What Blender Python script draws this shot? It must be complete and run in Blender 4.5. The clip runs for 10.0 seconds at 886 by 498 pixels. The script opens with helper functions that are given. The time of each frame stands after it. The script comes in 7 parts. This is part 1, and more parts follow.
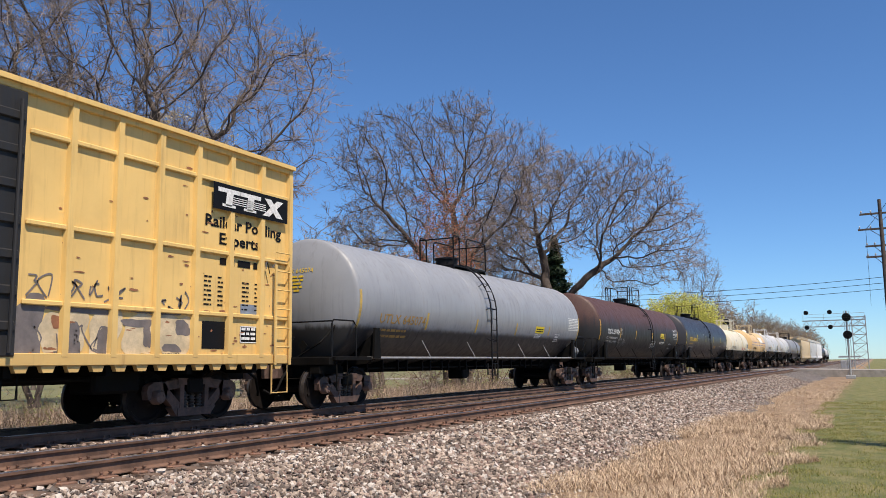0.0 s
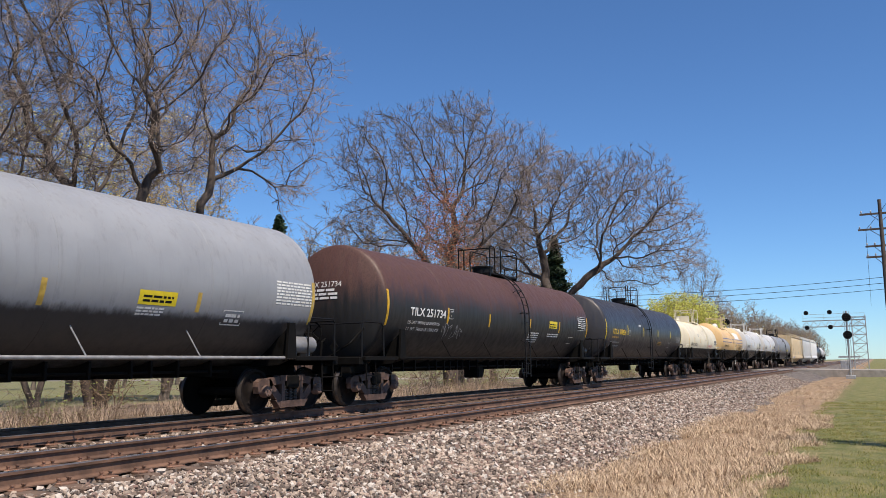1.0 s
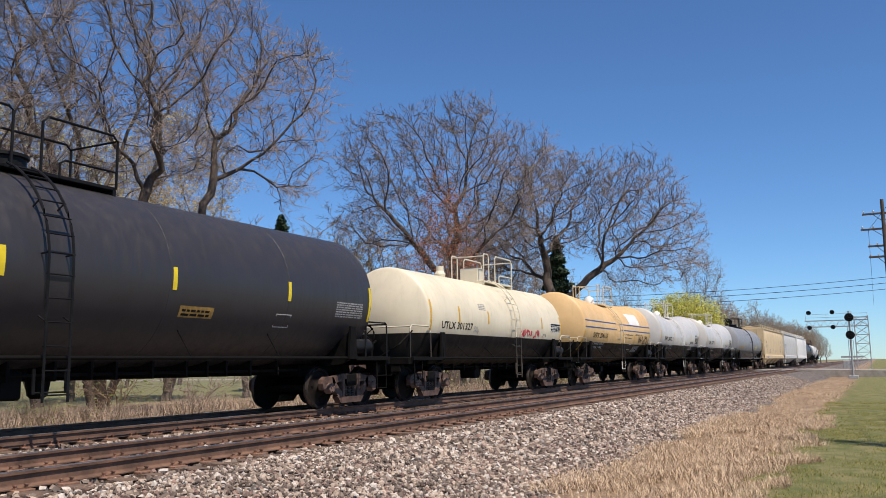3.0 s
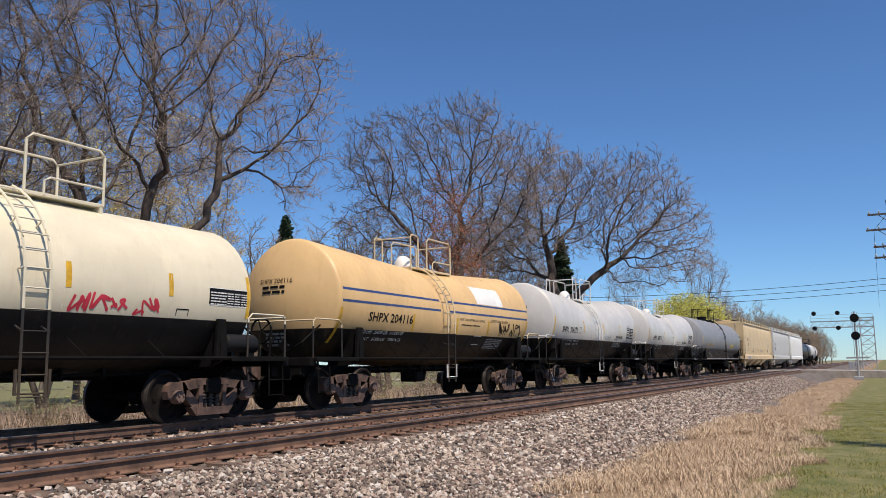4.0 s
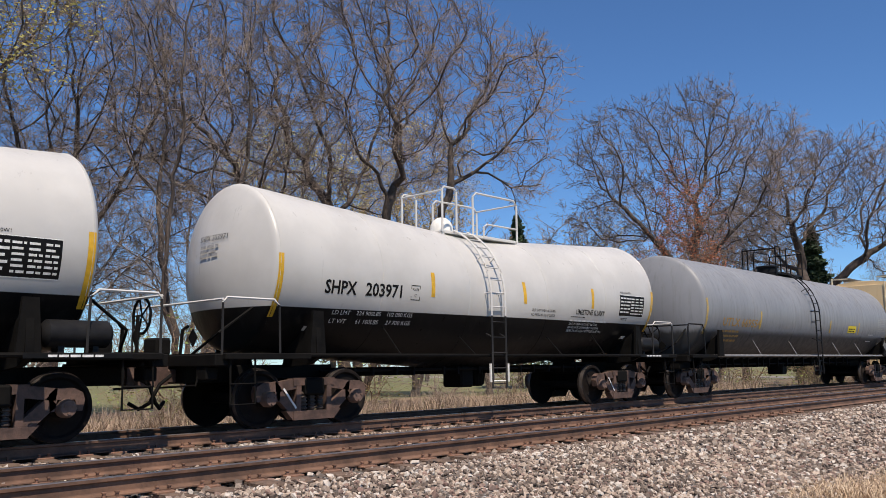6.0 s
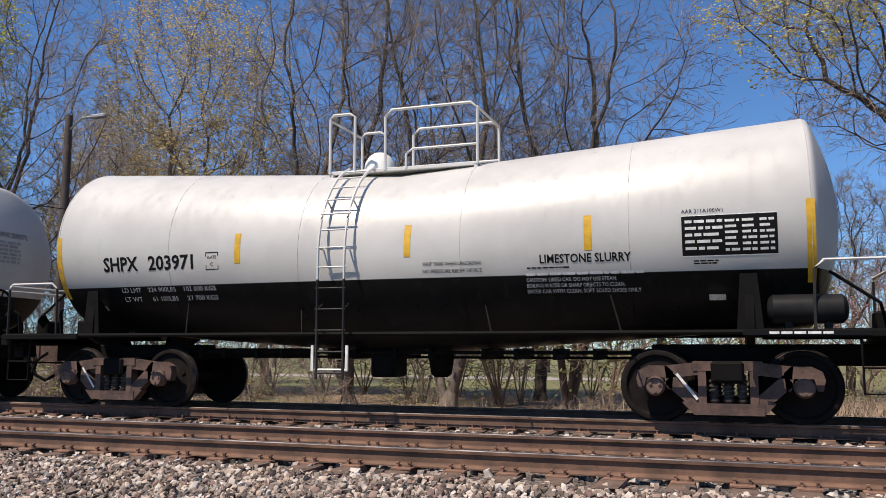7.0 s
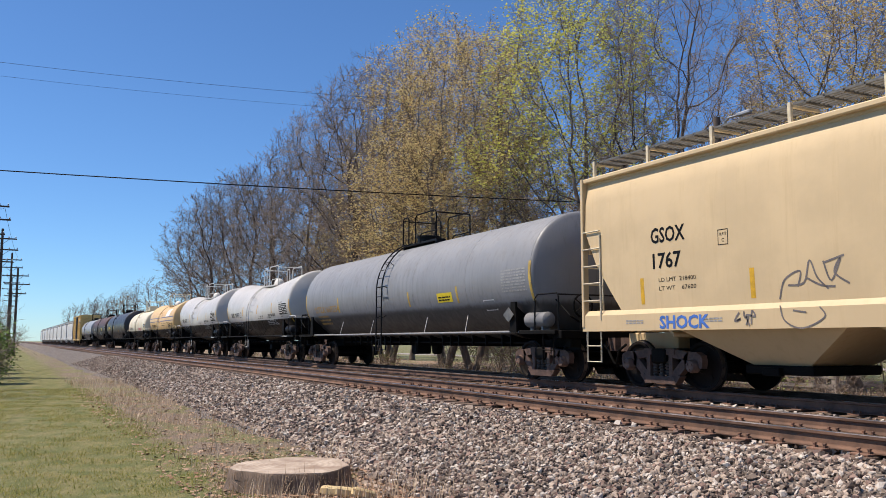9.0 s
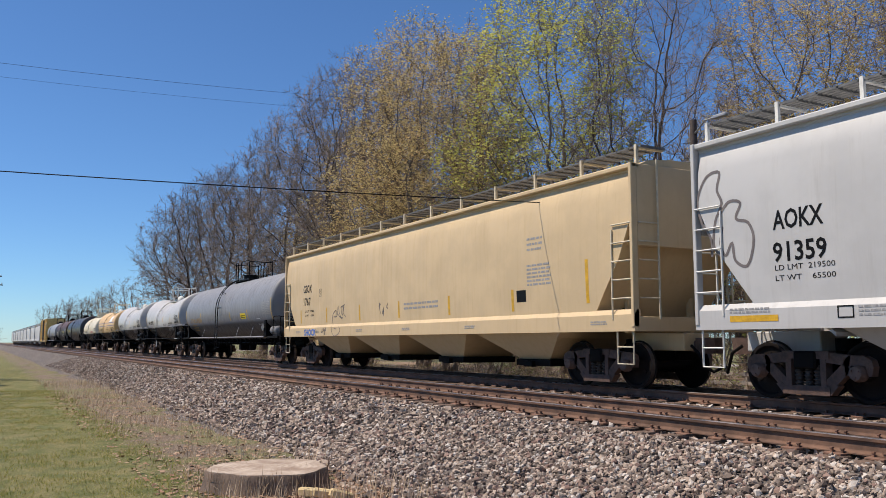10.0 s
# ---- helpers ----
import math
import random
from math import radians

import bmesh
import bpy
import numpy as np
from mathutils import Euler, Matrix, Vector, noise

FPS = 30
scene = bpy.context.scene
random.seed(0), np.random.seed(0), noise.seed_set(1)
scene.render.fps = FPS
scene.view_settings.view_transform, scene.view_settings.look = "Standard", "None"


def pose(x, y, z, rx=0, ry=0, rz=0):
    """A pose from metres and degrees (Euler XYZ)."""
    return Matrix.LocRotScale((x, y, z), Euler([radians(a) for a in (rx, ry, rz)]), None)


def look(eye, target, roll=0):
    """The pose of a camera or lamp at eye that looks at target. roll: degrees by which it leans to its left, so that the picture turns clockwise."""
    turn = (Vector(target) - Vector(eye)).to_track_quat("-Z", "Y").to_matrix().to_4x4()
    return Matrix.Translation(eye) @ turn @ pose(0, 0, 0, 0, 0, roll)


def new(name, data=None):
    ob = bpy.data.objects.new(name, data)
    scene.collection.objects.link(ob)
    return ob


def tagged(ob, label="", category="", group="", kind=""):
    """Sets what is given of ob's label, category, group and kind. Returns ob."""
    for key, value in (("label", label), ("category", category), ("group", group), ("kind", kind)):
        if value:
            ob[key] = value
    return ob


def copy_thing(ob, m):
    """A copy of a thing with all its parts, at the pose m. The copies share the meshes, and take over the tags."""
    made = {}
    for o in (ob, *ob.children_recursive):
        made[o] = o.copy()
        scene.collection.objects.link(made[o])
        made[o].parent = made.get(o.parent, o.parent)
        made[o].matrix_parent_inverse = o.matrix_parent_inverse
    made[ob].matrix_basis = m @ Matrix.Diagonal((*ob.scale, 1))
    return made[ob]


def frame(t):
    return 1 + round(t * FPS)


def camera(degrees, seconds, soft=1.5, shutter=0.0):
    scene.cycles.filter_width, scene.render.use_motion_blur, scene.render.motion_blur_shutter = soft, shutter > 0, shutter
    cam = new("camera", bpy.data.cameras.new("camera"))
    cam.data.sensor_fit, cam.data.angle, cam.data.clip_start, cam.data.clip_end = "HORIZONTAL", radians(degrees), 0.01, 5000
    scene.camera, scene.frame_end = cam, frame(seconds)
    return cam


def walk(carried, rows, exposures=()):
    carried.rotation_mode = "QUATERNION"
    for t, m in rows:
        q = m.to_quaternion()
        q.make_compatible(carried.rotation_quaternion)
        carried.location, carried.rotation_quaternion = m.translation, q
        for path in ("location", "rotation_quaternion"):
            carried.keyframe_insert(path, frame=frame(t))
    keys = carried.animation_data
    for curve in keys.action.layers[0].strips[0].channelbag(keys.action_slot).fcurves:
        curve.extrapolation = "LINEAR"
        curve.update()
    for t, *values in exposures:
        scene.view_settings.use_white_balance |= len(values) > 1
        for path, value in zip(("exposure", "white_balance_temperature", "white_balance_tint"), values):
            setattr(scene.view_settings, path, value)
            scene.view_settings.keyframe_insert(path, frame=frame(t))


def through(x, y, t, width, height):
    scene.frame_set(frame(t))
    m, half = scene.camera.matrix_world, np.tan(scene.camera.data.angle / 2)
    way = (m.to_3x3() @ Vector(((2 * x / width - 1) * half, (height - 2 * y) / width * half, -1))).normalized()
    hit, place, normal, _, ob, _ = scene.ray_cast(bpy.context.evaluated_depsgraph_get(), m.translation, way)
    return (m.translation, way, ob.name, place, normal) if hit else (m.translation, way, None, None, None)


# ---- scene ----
cam = camera(55.87, 10.0, soft=0.55)
PATH = [
    (0.0, pose(0, 0, 0.96, 97.86, 0.82, -62.86)),
    (1.0, pose(0, 0, 0.96, 97.86, 0.80, -62.86)),
    (2.0, pose(0, 0, 0.96, 97.86, 0.79, -62.86)),
    (2.5, pose(0, 0, 0.96, 97.86, 0.81, -62.82)),
    (4.0, pose(0, 0, 0.96, 97.91, 0.77, -62.42)),
    (4.5, pose(0, 0, 0.96, 97.93, 0.77, -62.06)),
    (5.0, pose(0, 0, 0.96, 97.96, 0.80, -60.87)),
    (5.5, pose(0, 0, 0.96, 97.99, 0.80, -59.27)),
    (5.7, pose(0, 0, 0.96, 98.02, 0.82, -57.24)),
    (6.0, pose(0, -0.01, 0.95, 97.95, 0.70, -46.5)),
    (6.4, pose(0.01, -0.03, 0.94, 97.5, 0.32, -22.0)),
    (6.8, pose(0.02, -0.05, 0.93, 97.04, 0.03, 6.1)),
    (6.9, pose(0.02, -0.06, 0.93, 96.95, -0.05, 12.92)),
    (7.0, pose(0.02, -0.06, 0.93, 96.83, -0.07, 19.39)),
    (7.1, pose(0.02, -0.07, 0.92, 96.66, -0.1, 25.58)),
    (7.2, pose(0.02, -0.07, 0.92, 96.54, -0.06, 31.42)),
    (7.5, pose(0.03, -0.08, 0.92, 96.33, -0.05, 47.48)),
    (7.6, pose(0.03, -0.09, 0.91, 96.16, -0.03, 52.28)),
    (7.7, pose(0.03, -0.09, 0.91, 96.12, -0.03, 56.72)),
    (8.0, pose(0.03, -0.10, 0.91, 96.06, -0.09, 64.70)),
    (8.5, pose(0.03, -0.10, 0.91, 96.23, -0.10, 63.70)),
    (9.0, pose(0.03, -0.10, 0.91, 96.31, -0.10, 62.54)),
    (9.5, pose(0.03, -0.10, 0.91, 96.35, -0.09, 61.86)),
    (10.0, pose(0.03, -0.10, 0.91, 96.37, -0.05, 61.06)),
]
walk(cam, PATH, [(0.0, 0.33), (2.5, 0.3), (4.0, 0.17), (5.0, 0.22), (5.5, 0.2), (7.0, 0.28), (7.5, 0.42), (8.4, 0.44), (9.4, 0.24), (10.0, 0.16)])

# ---- light ----
SUN_EL, SUN_AZ = 59.0, 211.0     # azimuth of the sun, clockwise from +Y
world = bpy.data.worlds.new("sky")
scene.world = world
world.use_nodes = True
wn = world.node_tree.nodes
sky = wn.new("ShaderNodeTexSky")
sky.sky_type = "NISHITA"
sky.sun_disc = False
sky.sun_elevation, sky.sun_rotation = radians(SUN_EL), radians(SUN_AZ)
sky.altitude = 1200.0
sky.air_density, sky.dust_density, sky.ozone_density = 1.0, 0.1, 5.0
air = wn.new("ShaderNodeMix")      # clear, dry spring air
air.data_type, air.blend_type = "RGBA", "MULTIPLY"
air.inputs[0].default_value = 1.0
air.inputs[7].default_value = (1.22, 1.6, 1.95, 1)
world.node_tree.links.new(sky.outputs[0], air.inputs[6])
world.node_tree.links.new(air.outputs[2], wn["Background"].inputs[0])
wn["Background"].inputs[1].default_value = 0.057
sun = new("sun", bpy.data.lights.new("sun", "SUN"))
sun.data.energy, sun.data.angle, sun.data.color = 5.0, radians(0.5), (1.0, 0.87, 0.73)
SUN_DIR = Vector((math.sin(radians(SUN_AZ)) * math.cos(radians(SUN_EL)), math.cos(radians(SUN_AZ)) * math.cos(radians(SUN_EL)), math.sin(radians(SUN_EL))))
sun.matrix_world = look(SUN_DIR * 60, (0, 0, 0))

# ---- the plan ----
Y_NEAR, Y_FAR = 8.24, 12.23      # track centres
GROUND = -0.85                   # lawn, below the top of the rails
SPEED = 18.3


# ---- materials ----
class Nodes:
    """Short hand for a node material."""

    def __init__(self, name):
        self.m = bpy.data.materials.new(name)
        self.m.use_nodes = True
        self.t = self.m.node_tree
        self.bsdf = self.t.nodes["Principled BSDF"]

    def add(self, kind, inputs=(), operation="", blend_type=""):
        n = self.t.nodes.new(kind)
        if operation:
            n.operation = operation
        if blend_type:
            n.data_type, n.blend_type = "RGBA", blend_type
        if kind == "ShaderNodeMapRange":
            n.interpolation_type = "SMOOTHSTEP"
        for k, v in dict(inputs).items():
            if isinstance(v, bpy.types.NodeSocket):
                self.t.links.new(v, n.inputs[k])
            else:
                n.inputs[k].default_value = v
        return n

    def coords(self, scale=(1, 1, 1), which="Object"):
        c = self.add("ShaderNodeTexCoord")
        return self.add("ShaderNodeMapping", {0: c.outputs[which], 3: scale}).outputs[0]

    def noise(self, vec, scale, detail=4, rough=0.6):
        return self.add("ShaderNodeTexNoise", {"Vector": vec, "Scale": scale, "Detail": detail, "Roughness": rough}).outputs["Fac"]

    def ramp(self, fac, lo, hi, a=0.0, b=1.0):
        return self.add("ShaderNodeMapRange", {0: fac, 1: lo, 2: hi, 3: a, 4: b}).outputs[0]

    def mix(self, fac, a, b, blend="MIX"):
        n = self.add("ShaderNodeMix", blend_type=blend)
        for i, v in ((0, fac), (6, a), (7, b)):
            if isinstance(v, bpy.types.NodeSocket):
                self.t.links.new(v, n.inputs[i])
            else:
                n.inputs[i].default_value = (*v, 1) if isinstance(v, tuple) and len(v) == 3 else v
        return n.outputs[2]

    def math(self, op, a, b=0.0):
        return self.add("ShaderNodeMath", {0: a, 1: b}, operation=op).outputs[0]

    def axis(self, i, vec=None):
        s = self.add("ShaderNodeSeparateXYZ", {0: vec if vec else self.coords()})
        return s.outputs[i]

    def done(self, color, rough=0.6, metal=0.0, bump=None, strength=0.3, dist=0.01):
        for k, v in (("Base Color", color), ("Roughness", rough), ("Metallic", metal)):
            if isinstance(v, bpy.types.NodeSocket):
                self.t.links.new(v, self.bsdf.inputs[k])
            else:
                self.bsdf.inputs[k].default_value = (*v, 1) if isinstance(v, tuple) else v
        if bump is not None:
            b = self.add("ShaderNodeBump", {"Height": bump, "Strength": strength, "Distance": dist})
            self.t.links.new(b.outputs[0], self.bsdf.inputs["Normal"])
        return self.m


def tone(c, k):
    return tuple(min(1.0, v * k) for v in c)


def plain(name, color, rough=0.6, metal=0.0, var=0.25, scale=4.0, bump=0.2, dist=0.005):
    """A surface with variation at two scales."""
    n = Nodes(name)
    v = n.coords()
    a, b = n.noise(v, scale, 5), n.noise(v, scale * 9, 3)
    c = n.mix(n.ramp(a, 0.3, 0.7), tone(color, 1 - var), tone(color, 1 + var * 0.6))
    c = n.mix(n.ramp(b, 0.45, 0.75, 0, 0.35), c, tone(color, 1 - 1.4 * var))
    if max(color) < 0.05:
        n.bsdf.inputs["Specular IOR Level"].default_value = 0.12
    return n.done(c, n.ramp(a, 0.3, 0.7, rough - 0.08, rough + 0.08), metal, b, bump, dist)


def paint(name, color, rough=0.4, grime=(0.06, 0.05, 0.045), dirt=0.3, lower=None, split=0.0, rust=None, rust_lo=0.0, rust_hi=1.0, wave=0.0):
    """Car paint with rain streaks and road dirt; below the height split the second coat, with wave the painted-in shade
    of a tank's underside; rust creeping down from the top.
    """
    n = Nodes(name)
    v = n.coords()
    z = n.axis(2)
    blotch = n.noise(v, 0.9, 6)
    streak = n.noise(n.coords((3.0, 3.0, 0.18)), 2.2, 5, 0.7)
    fine = n.noise(v, 30, 3)
    c = n.mix(n.ramp(blotch, 0.35, 0.65), tone(color, 0.93), tone(color, 1.05))
    if rust:
        edge = n.math("ADD", z, n.math("MULTIPLY", n.math("SUBTRACT", streak, 0.5), 1.1))
        edge = n.math("ADD", edge, n.math("MULTIPLY", n.math("SUBTRACT", blotch, 0.5), 0.8))
        spots = n.mix(n.ramp(fine, 0.35, 0.7), rust, tone(rust, 0.55))
        c = n.mix(n.ramp(edge, rust_lo, rust_hi, 0, 0.95), c, spots)
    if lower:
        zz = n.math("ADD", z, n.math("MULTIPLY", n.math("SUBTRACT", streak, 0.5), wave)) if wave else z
        lower_mask = n.ramp(zz, split - 0.006 - wave * 0.3, split + 0.006 + wave * 0.3, 1, 0)
        c = n.mix(lower_mask, c, lower)
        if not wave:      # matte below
            n.t.links.new(n.ramp(lower_mask, 0.0, 1.0, 0.5, 0.12), n.bsdf.inputs["Specular IOR Level"])
    c = n.mix(n.ramp(streak, 0.5, 0.8, 0, dirt), c, grime)
    low = n.ramp(z, 0.7, 1.9, dirt * 0.9, 0)
    c = n.mix(n.math("MULTIPLY", low, n.ramp(blotch, 0.3, 0.6)), c, grime)
    return n.done(c, n.ramp(streak, 0.3, 0.8, rough - 0.05, rough + 0.25), 0.0, n.noise(v, 1.3, 2), 0.1, 0.02)


M_STEEL = plain("dark underframe steel", (0.006, 0.0055, 0.005), 0.75, 0.0, 0.4, 5)
M_RUSTY = plain("rust-brown cast steel", (0.1, 0.06, 0.046), 0.75, 0.0, 0.5, 6, 0.5, 0.01)
M_RUSTY2 = plain("dusty brown cast steel", (0.14, 0.088, 0.068), 0.8, 0.0, 0.45, 5, 0.5, 0.01)
M_TREAD = plain("worn wheel steel", (0.16, 0.14, 0.13), 0.35, 0.7, 0.3, 5)
M_WHEEL = plain("sooty wheel plate", (0.014, 0.011, 0.01), 0.75, 0.0, 0.4, 6)
M_SPRING = plain("spring steel", (0.06, 0.045, 0.038), 0.5, 0.3, 0.4, 8)
M_RAILHEAD = plain("rolled rail crown", (0.32, 0.28, 0.26), 0.3, 0.8, 0.3, 2)
M_RAILSIDE = plain("rusty rail web", (0.15, 0.084, 0.055), 0.85, 0.0, 0.45, 3, 0.4)
M_PLATE = plain("rusty tie plate", (0.24, 0.13, 0.085), 0.85, 0.0, 0.5, 7, 0.5)
M_WHITE_PIPE = plain("white painted pipe", (0.72, 0.71, 0.66), 0.5, 0.0, 0.15, 6)
M_CREAM_PIPE = plain("cream painted pipe", (0.62, 0.55, 0.4), 0.5, 0.0, 0.2, 6)
M_BLACK_PIPE = plain("black painted pipe", (0.011, 0.011, 0.012), 0.5, 0.0, 0.3, 6)
M_GREY_PIPE = plain("grey galvanised pipe", (0.3, 0.3, 0.3), 0.5, 0.3, 0.25, 6)
M_STRIP = plain("amber reflector tape", (0.62, 0.36, 0.02), 0.4, 0.0, 0.2, 8)
M_STRIP_DIM = plain("grimy amber reflector tape", (0.5, 0.34, 0.07), 0.5, 0.0, 0.3, 8)
M_INK = plain("black stencil paint", (0.008, 0.008, 0.0085), 0.5, 0.0, 0.2, 20)
M_PALE = plain("white stencil paint", (0.72, 0.72, 0.7), 0.5, 0.0, 0.2, 20)
M_GREYMARK = plain("faded grey stencil paint", (0.32, 0.32, 0.32), 0.6, 0.0, 0.3, 20)
M_YELLOWMARK = plain("yellow stencil paint", (0.66, 0.44, 0.03), 0.5, 0.0, 0.2, 20)
M_OLDYELLOW = plain("worn yellow stencil paint", (0.4, 0.24, 0.06), 0.6, 0.0, 0.4, 12)
M_PANEL = plain("bright yellow placard", (0.72, 0.56, 0.02), 0.5, 0.0, 0.1, 8)
M_BLUE = plain("blue stripe paint", (0.03, 0.06, 0.2), 0.45, 0.0, 0.2, 6)
M_BLUETAG = plain("blue spray paint", (0.06, 0.16, 0.5), 0.5, 0.0, 0.2, 6)
M_PINKTAG = plain("red spray paint", (0.55, 0.03, 0.06), 0.5, 0.0, 0.2, 6)
M_GRATE = plain("grey walkway grating", (0.16, 0.16, 0.155), 0.6, 0.4, 0.3, 8)


# ---- building blocks ----
class Build:
    """Gathers plain solids into one mesh."""

    def __init__(self):
        self.v, self.f = [], []

    def put(self, verts, faces):
        o = len(self.v)
        self.v += [tuple(p) for p in verts]
        self.f += [tuple(i + o for i in q) for q in faces]
        return self

    def box(self, x0, y0, z0, x1, y1, z1, c=0.0, m=None):
        """A box, its long edges chamfered by c."""
        c = min(c, abs(x1 - x0) / 3, abs(y1 - y0) / 3, abs(z1 - z0) / 3)
        if c <= 0:
            vs = [(x, y, z) for x in (x0, x1) for y in (y0, y1) for z in (z0, z1)]
            fs = [(0, 1, 3, 2), (4, 6, 7, 5), (0, 4, 5, 1), (2, 3, 7, 6), (0, 2, 6, 4), (1, 5, 7, 3)]
        else:
            bm = bmesh.new()
            bmesh.ops.create_cube(bm, size=1, matrix=Matrix.LocRotScale(((x0 + x1) / 2, (y0 + y1) / 2, (z0 + z1) / 2), None, (abs(x1 - x0), abs(y1 - y0), abs(z1 - z0))))
            bmesh.ops.bevel(bm, geom=bm.edges[:], offset=c, segments=1, affect="EDGES")
            bm.verts.index_update()
            vs, fs = [tuple(q.co) for q in bm.verts], [tuple(q.index for q in face.verts) for face in bm.faces]
            bm.free()
        if m is not None:
            vs = [m @ Vector(p) for p in vs]
        return self.put(vs, fs)

    def tube(self, pts, r, n=8, closed=True):
        """A round bar along points; r may be one radius or one for each point."""
        pts = [Vector(p) for p in pts]
        rs = r if isinstance(r, (list, tuple)) else [r] * len(pts)
        vs, fs = [], []
        for i, p in enumerate(pts):
            d = (pts[min(i + 1, len(pts) - 1)] - pts[max(i - 1, 0)]).normalized()
            ref = Vector((0, 0, 1)) if abs(d.z) < 0.9 else Vector((0, 1, 0))
            a = d.cross(ref).normalized()
            b = d.cross(a)
            vs += [p + rs[i] * (math.cos(2 * math.pi * k / n) * a + math.sin(2 * math.pi * k / n) * b) for k in range(n)]
            if i:
                o = (i - 1) * n
                fs += [(o + k, o + (k + 1) % n, o + n + (k + 1) % n, o + n + k) for k in range(n)]
        if closed:
            fs += [tuple(range(n))[::-1], tuple(range(len(vs) - n, len(vs)))]
        return self.put(vs, fs)

    def prism(self, poly, lo, hi, axis="y"):
        """A flat outline (two coordinates each) given depth along an axis."""
        def at(a, b, d):
            return {"x": (d, a, b), "y": (a, d, b), "z": (a, b, d)}[axis]
        n = len(poly)
        vs = [at(a, b, lo) for a, b in poly] + [at(a, b, hi) for a, b in poly]
        fs = [tuple(range(n)), tuple(range(2 * n - 1, n - 1, -1))] + [(i, i + n, (i + 1) % n + n, (i + 1) % n) for i in range(n)]
        return self.put(vs, fs)

    def lathe(self, prof, centre, axis="y", n=32):
        """A profile of (along, radius) turned round an axis through centre."""
        vs, fs = [], []
        for j, (s, r) in enumerate(prof):
            for k in range(n):
                a, b = r * math.cos(2 * math.pi * k / n), r * math.sin(2 * math.pi * k / n)
                vs.append(Vector({"x": (s, a, b), "y": (a, s, b), "z": (a, b, s)}[axis]) + Vector(centre))
            if j:
                o = (j - 1) * n
                fs += [(o + k, o + (k + 1) % n, o + n + (k + 1) % n, o + n + k) for k in range(n)]
        fs += [tuple(range(n))[::-1], tuple(range(len(vs) - n, len(vs)))]
        return self.put(vs, fs)

    def mesh(self, name, material, smooth=0.0):
        me = bpy.data.meshes.new(name)
        me.from_pydata(self.v, [], self.f)
        bm = bmesh.new()
        bm.from_mesh(me)
        bmesh.ops.recalc_face_normals(bm, faces=bm.faces)
        bm.to_mesh(me)
        bm.free()
        me.materials.append(material)
        if smooth:
            me.shade_smooth()
            me.set_sharp_from_angle(angle=radians(smooth))
        return me


def part(name, shape, material, parent, label="", smooth=0.0):
    """One mesh object under a thing or a part."""
    me = shape if isinstance(shape, bpy.types.Mesh) else shape.mesh(name, material, smooth)
    ob = new(name, me)
    ob.parent = parent
    return tagged(ob, label)


def thing(name, label, category, x=0, y=0, z=0, group="", kind=""):
    ob = new(name)
    ob.empty_display_size = 0.3
    ob.matrix_basis = pose(x, y, z)
    return tagged(ob, label, category, group, kind)


def solid(name, shape, material, label, category="", kind="", group="", smooth=0.0):
    ob = new(name, shape if isinstance(shape, bpy.types.Mesh) else shape.mesh(name, material, smooth))
    return tagged(ob, label, category, group, kind)


def raw_mesh(name, verts, faces, material, smooth=False):
    me = bpy.data.meshes.new(name)
    me.from_pydata(verts, [], faces)
    me.materials.append(material)
    if smooth:
        me.shade_smooth()
    return me


def glyphs(text, size, bold=0.0):
    """The flat mesh of a line of lettering: vertices (x, z) and faces."""
    cu = bpy.data.curves.new("lettering", "FONT")
    cu.body, cu.size, cu.offset, cu.resolution_u = text, size, bold, 2
    ob = new("lettering", cu)
    bpy.context.view_layer.update()
    me = bpy.data.meshes.new_from_object(ob)
    bm = bmesh.new()      # cut into bands, so that it can lie round a tank
    bm.from_mesh(me)
    for k in range(1, 8):
        bmesh.ops.bisect_plane(bm, geom=bm.verts[:] + bm.edges[:] + bm.faces[:], plane_co=(0, size * k / 9 - size * 0.05, 0), plane_no=(0, 1, 0))
    bm.verts.index_update()
    vs, fs = [(v.co.x, v.co.y) for v in bm.verts], [tuple(v.index for v in p.verts) for p in bm.faces]
    bm.free()
    bpy.data.objects.remove(ob)
    bpy.data.meshes.remove(me)
    return vs, fs


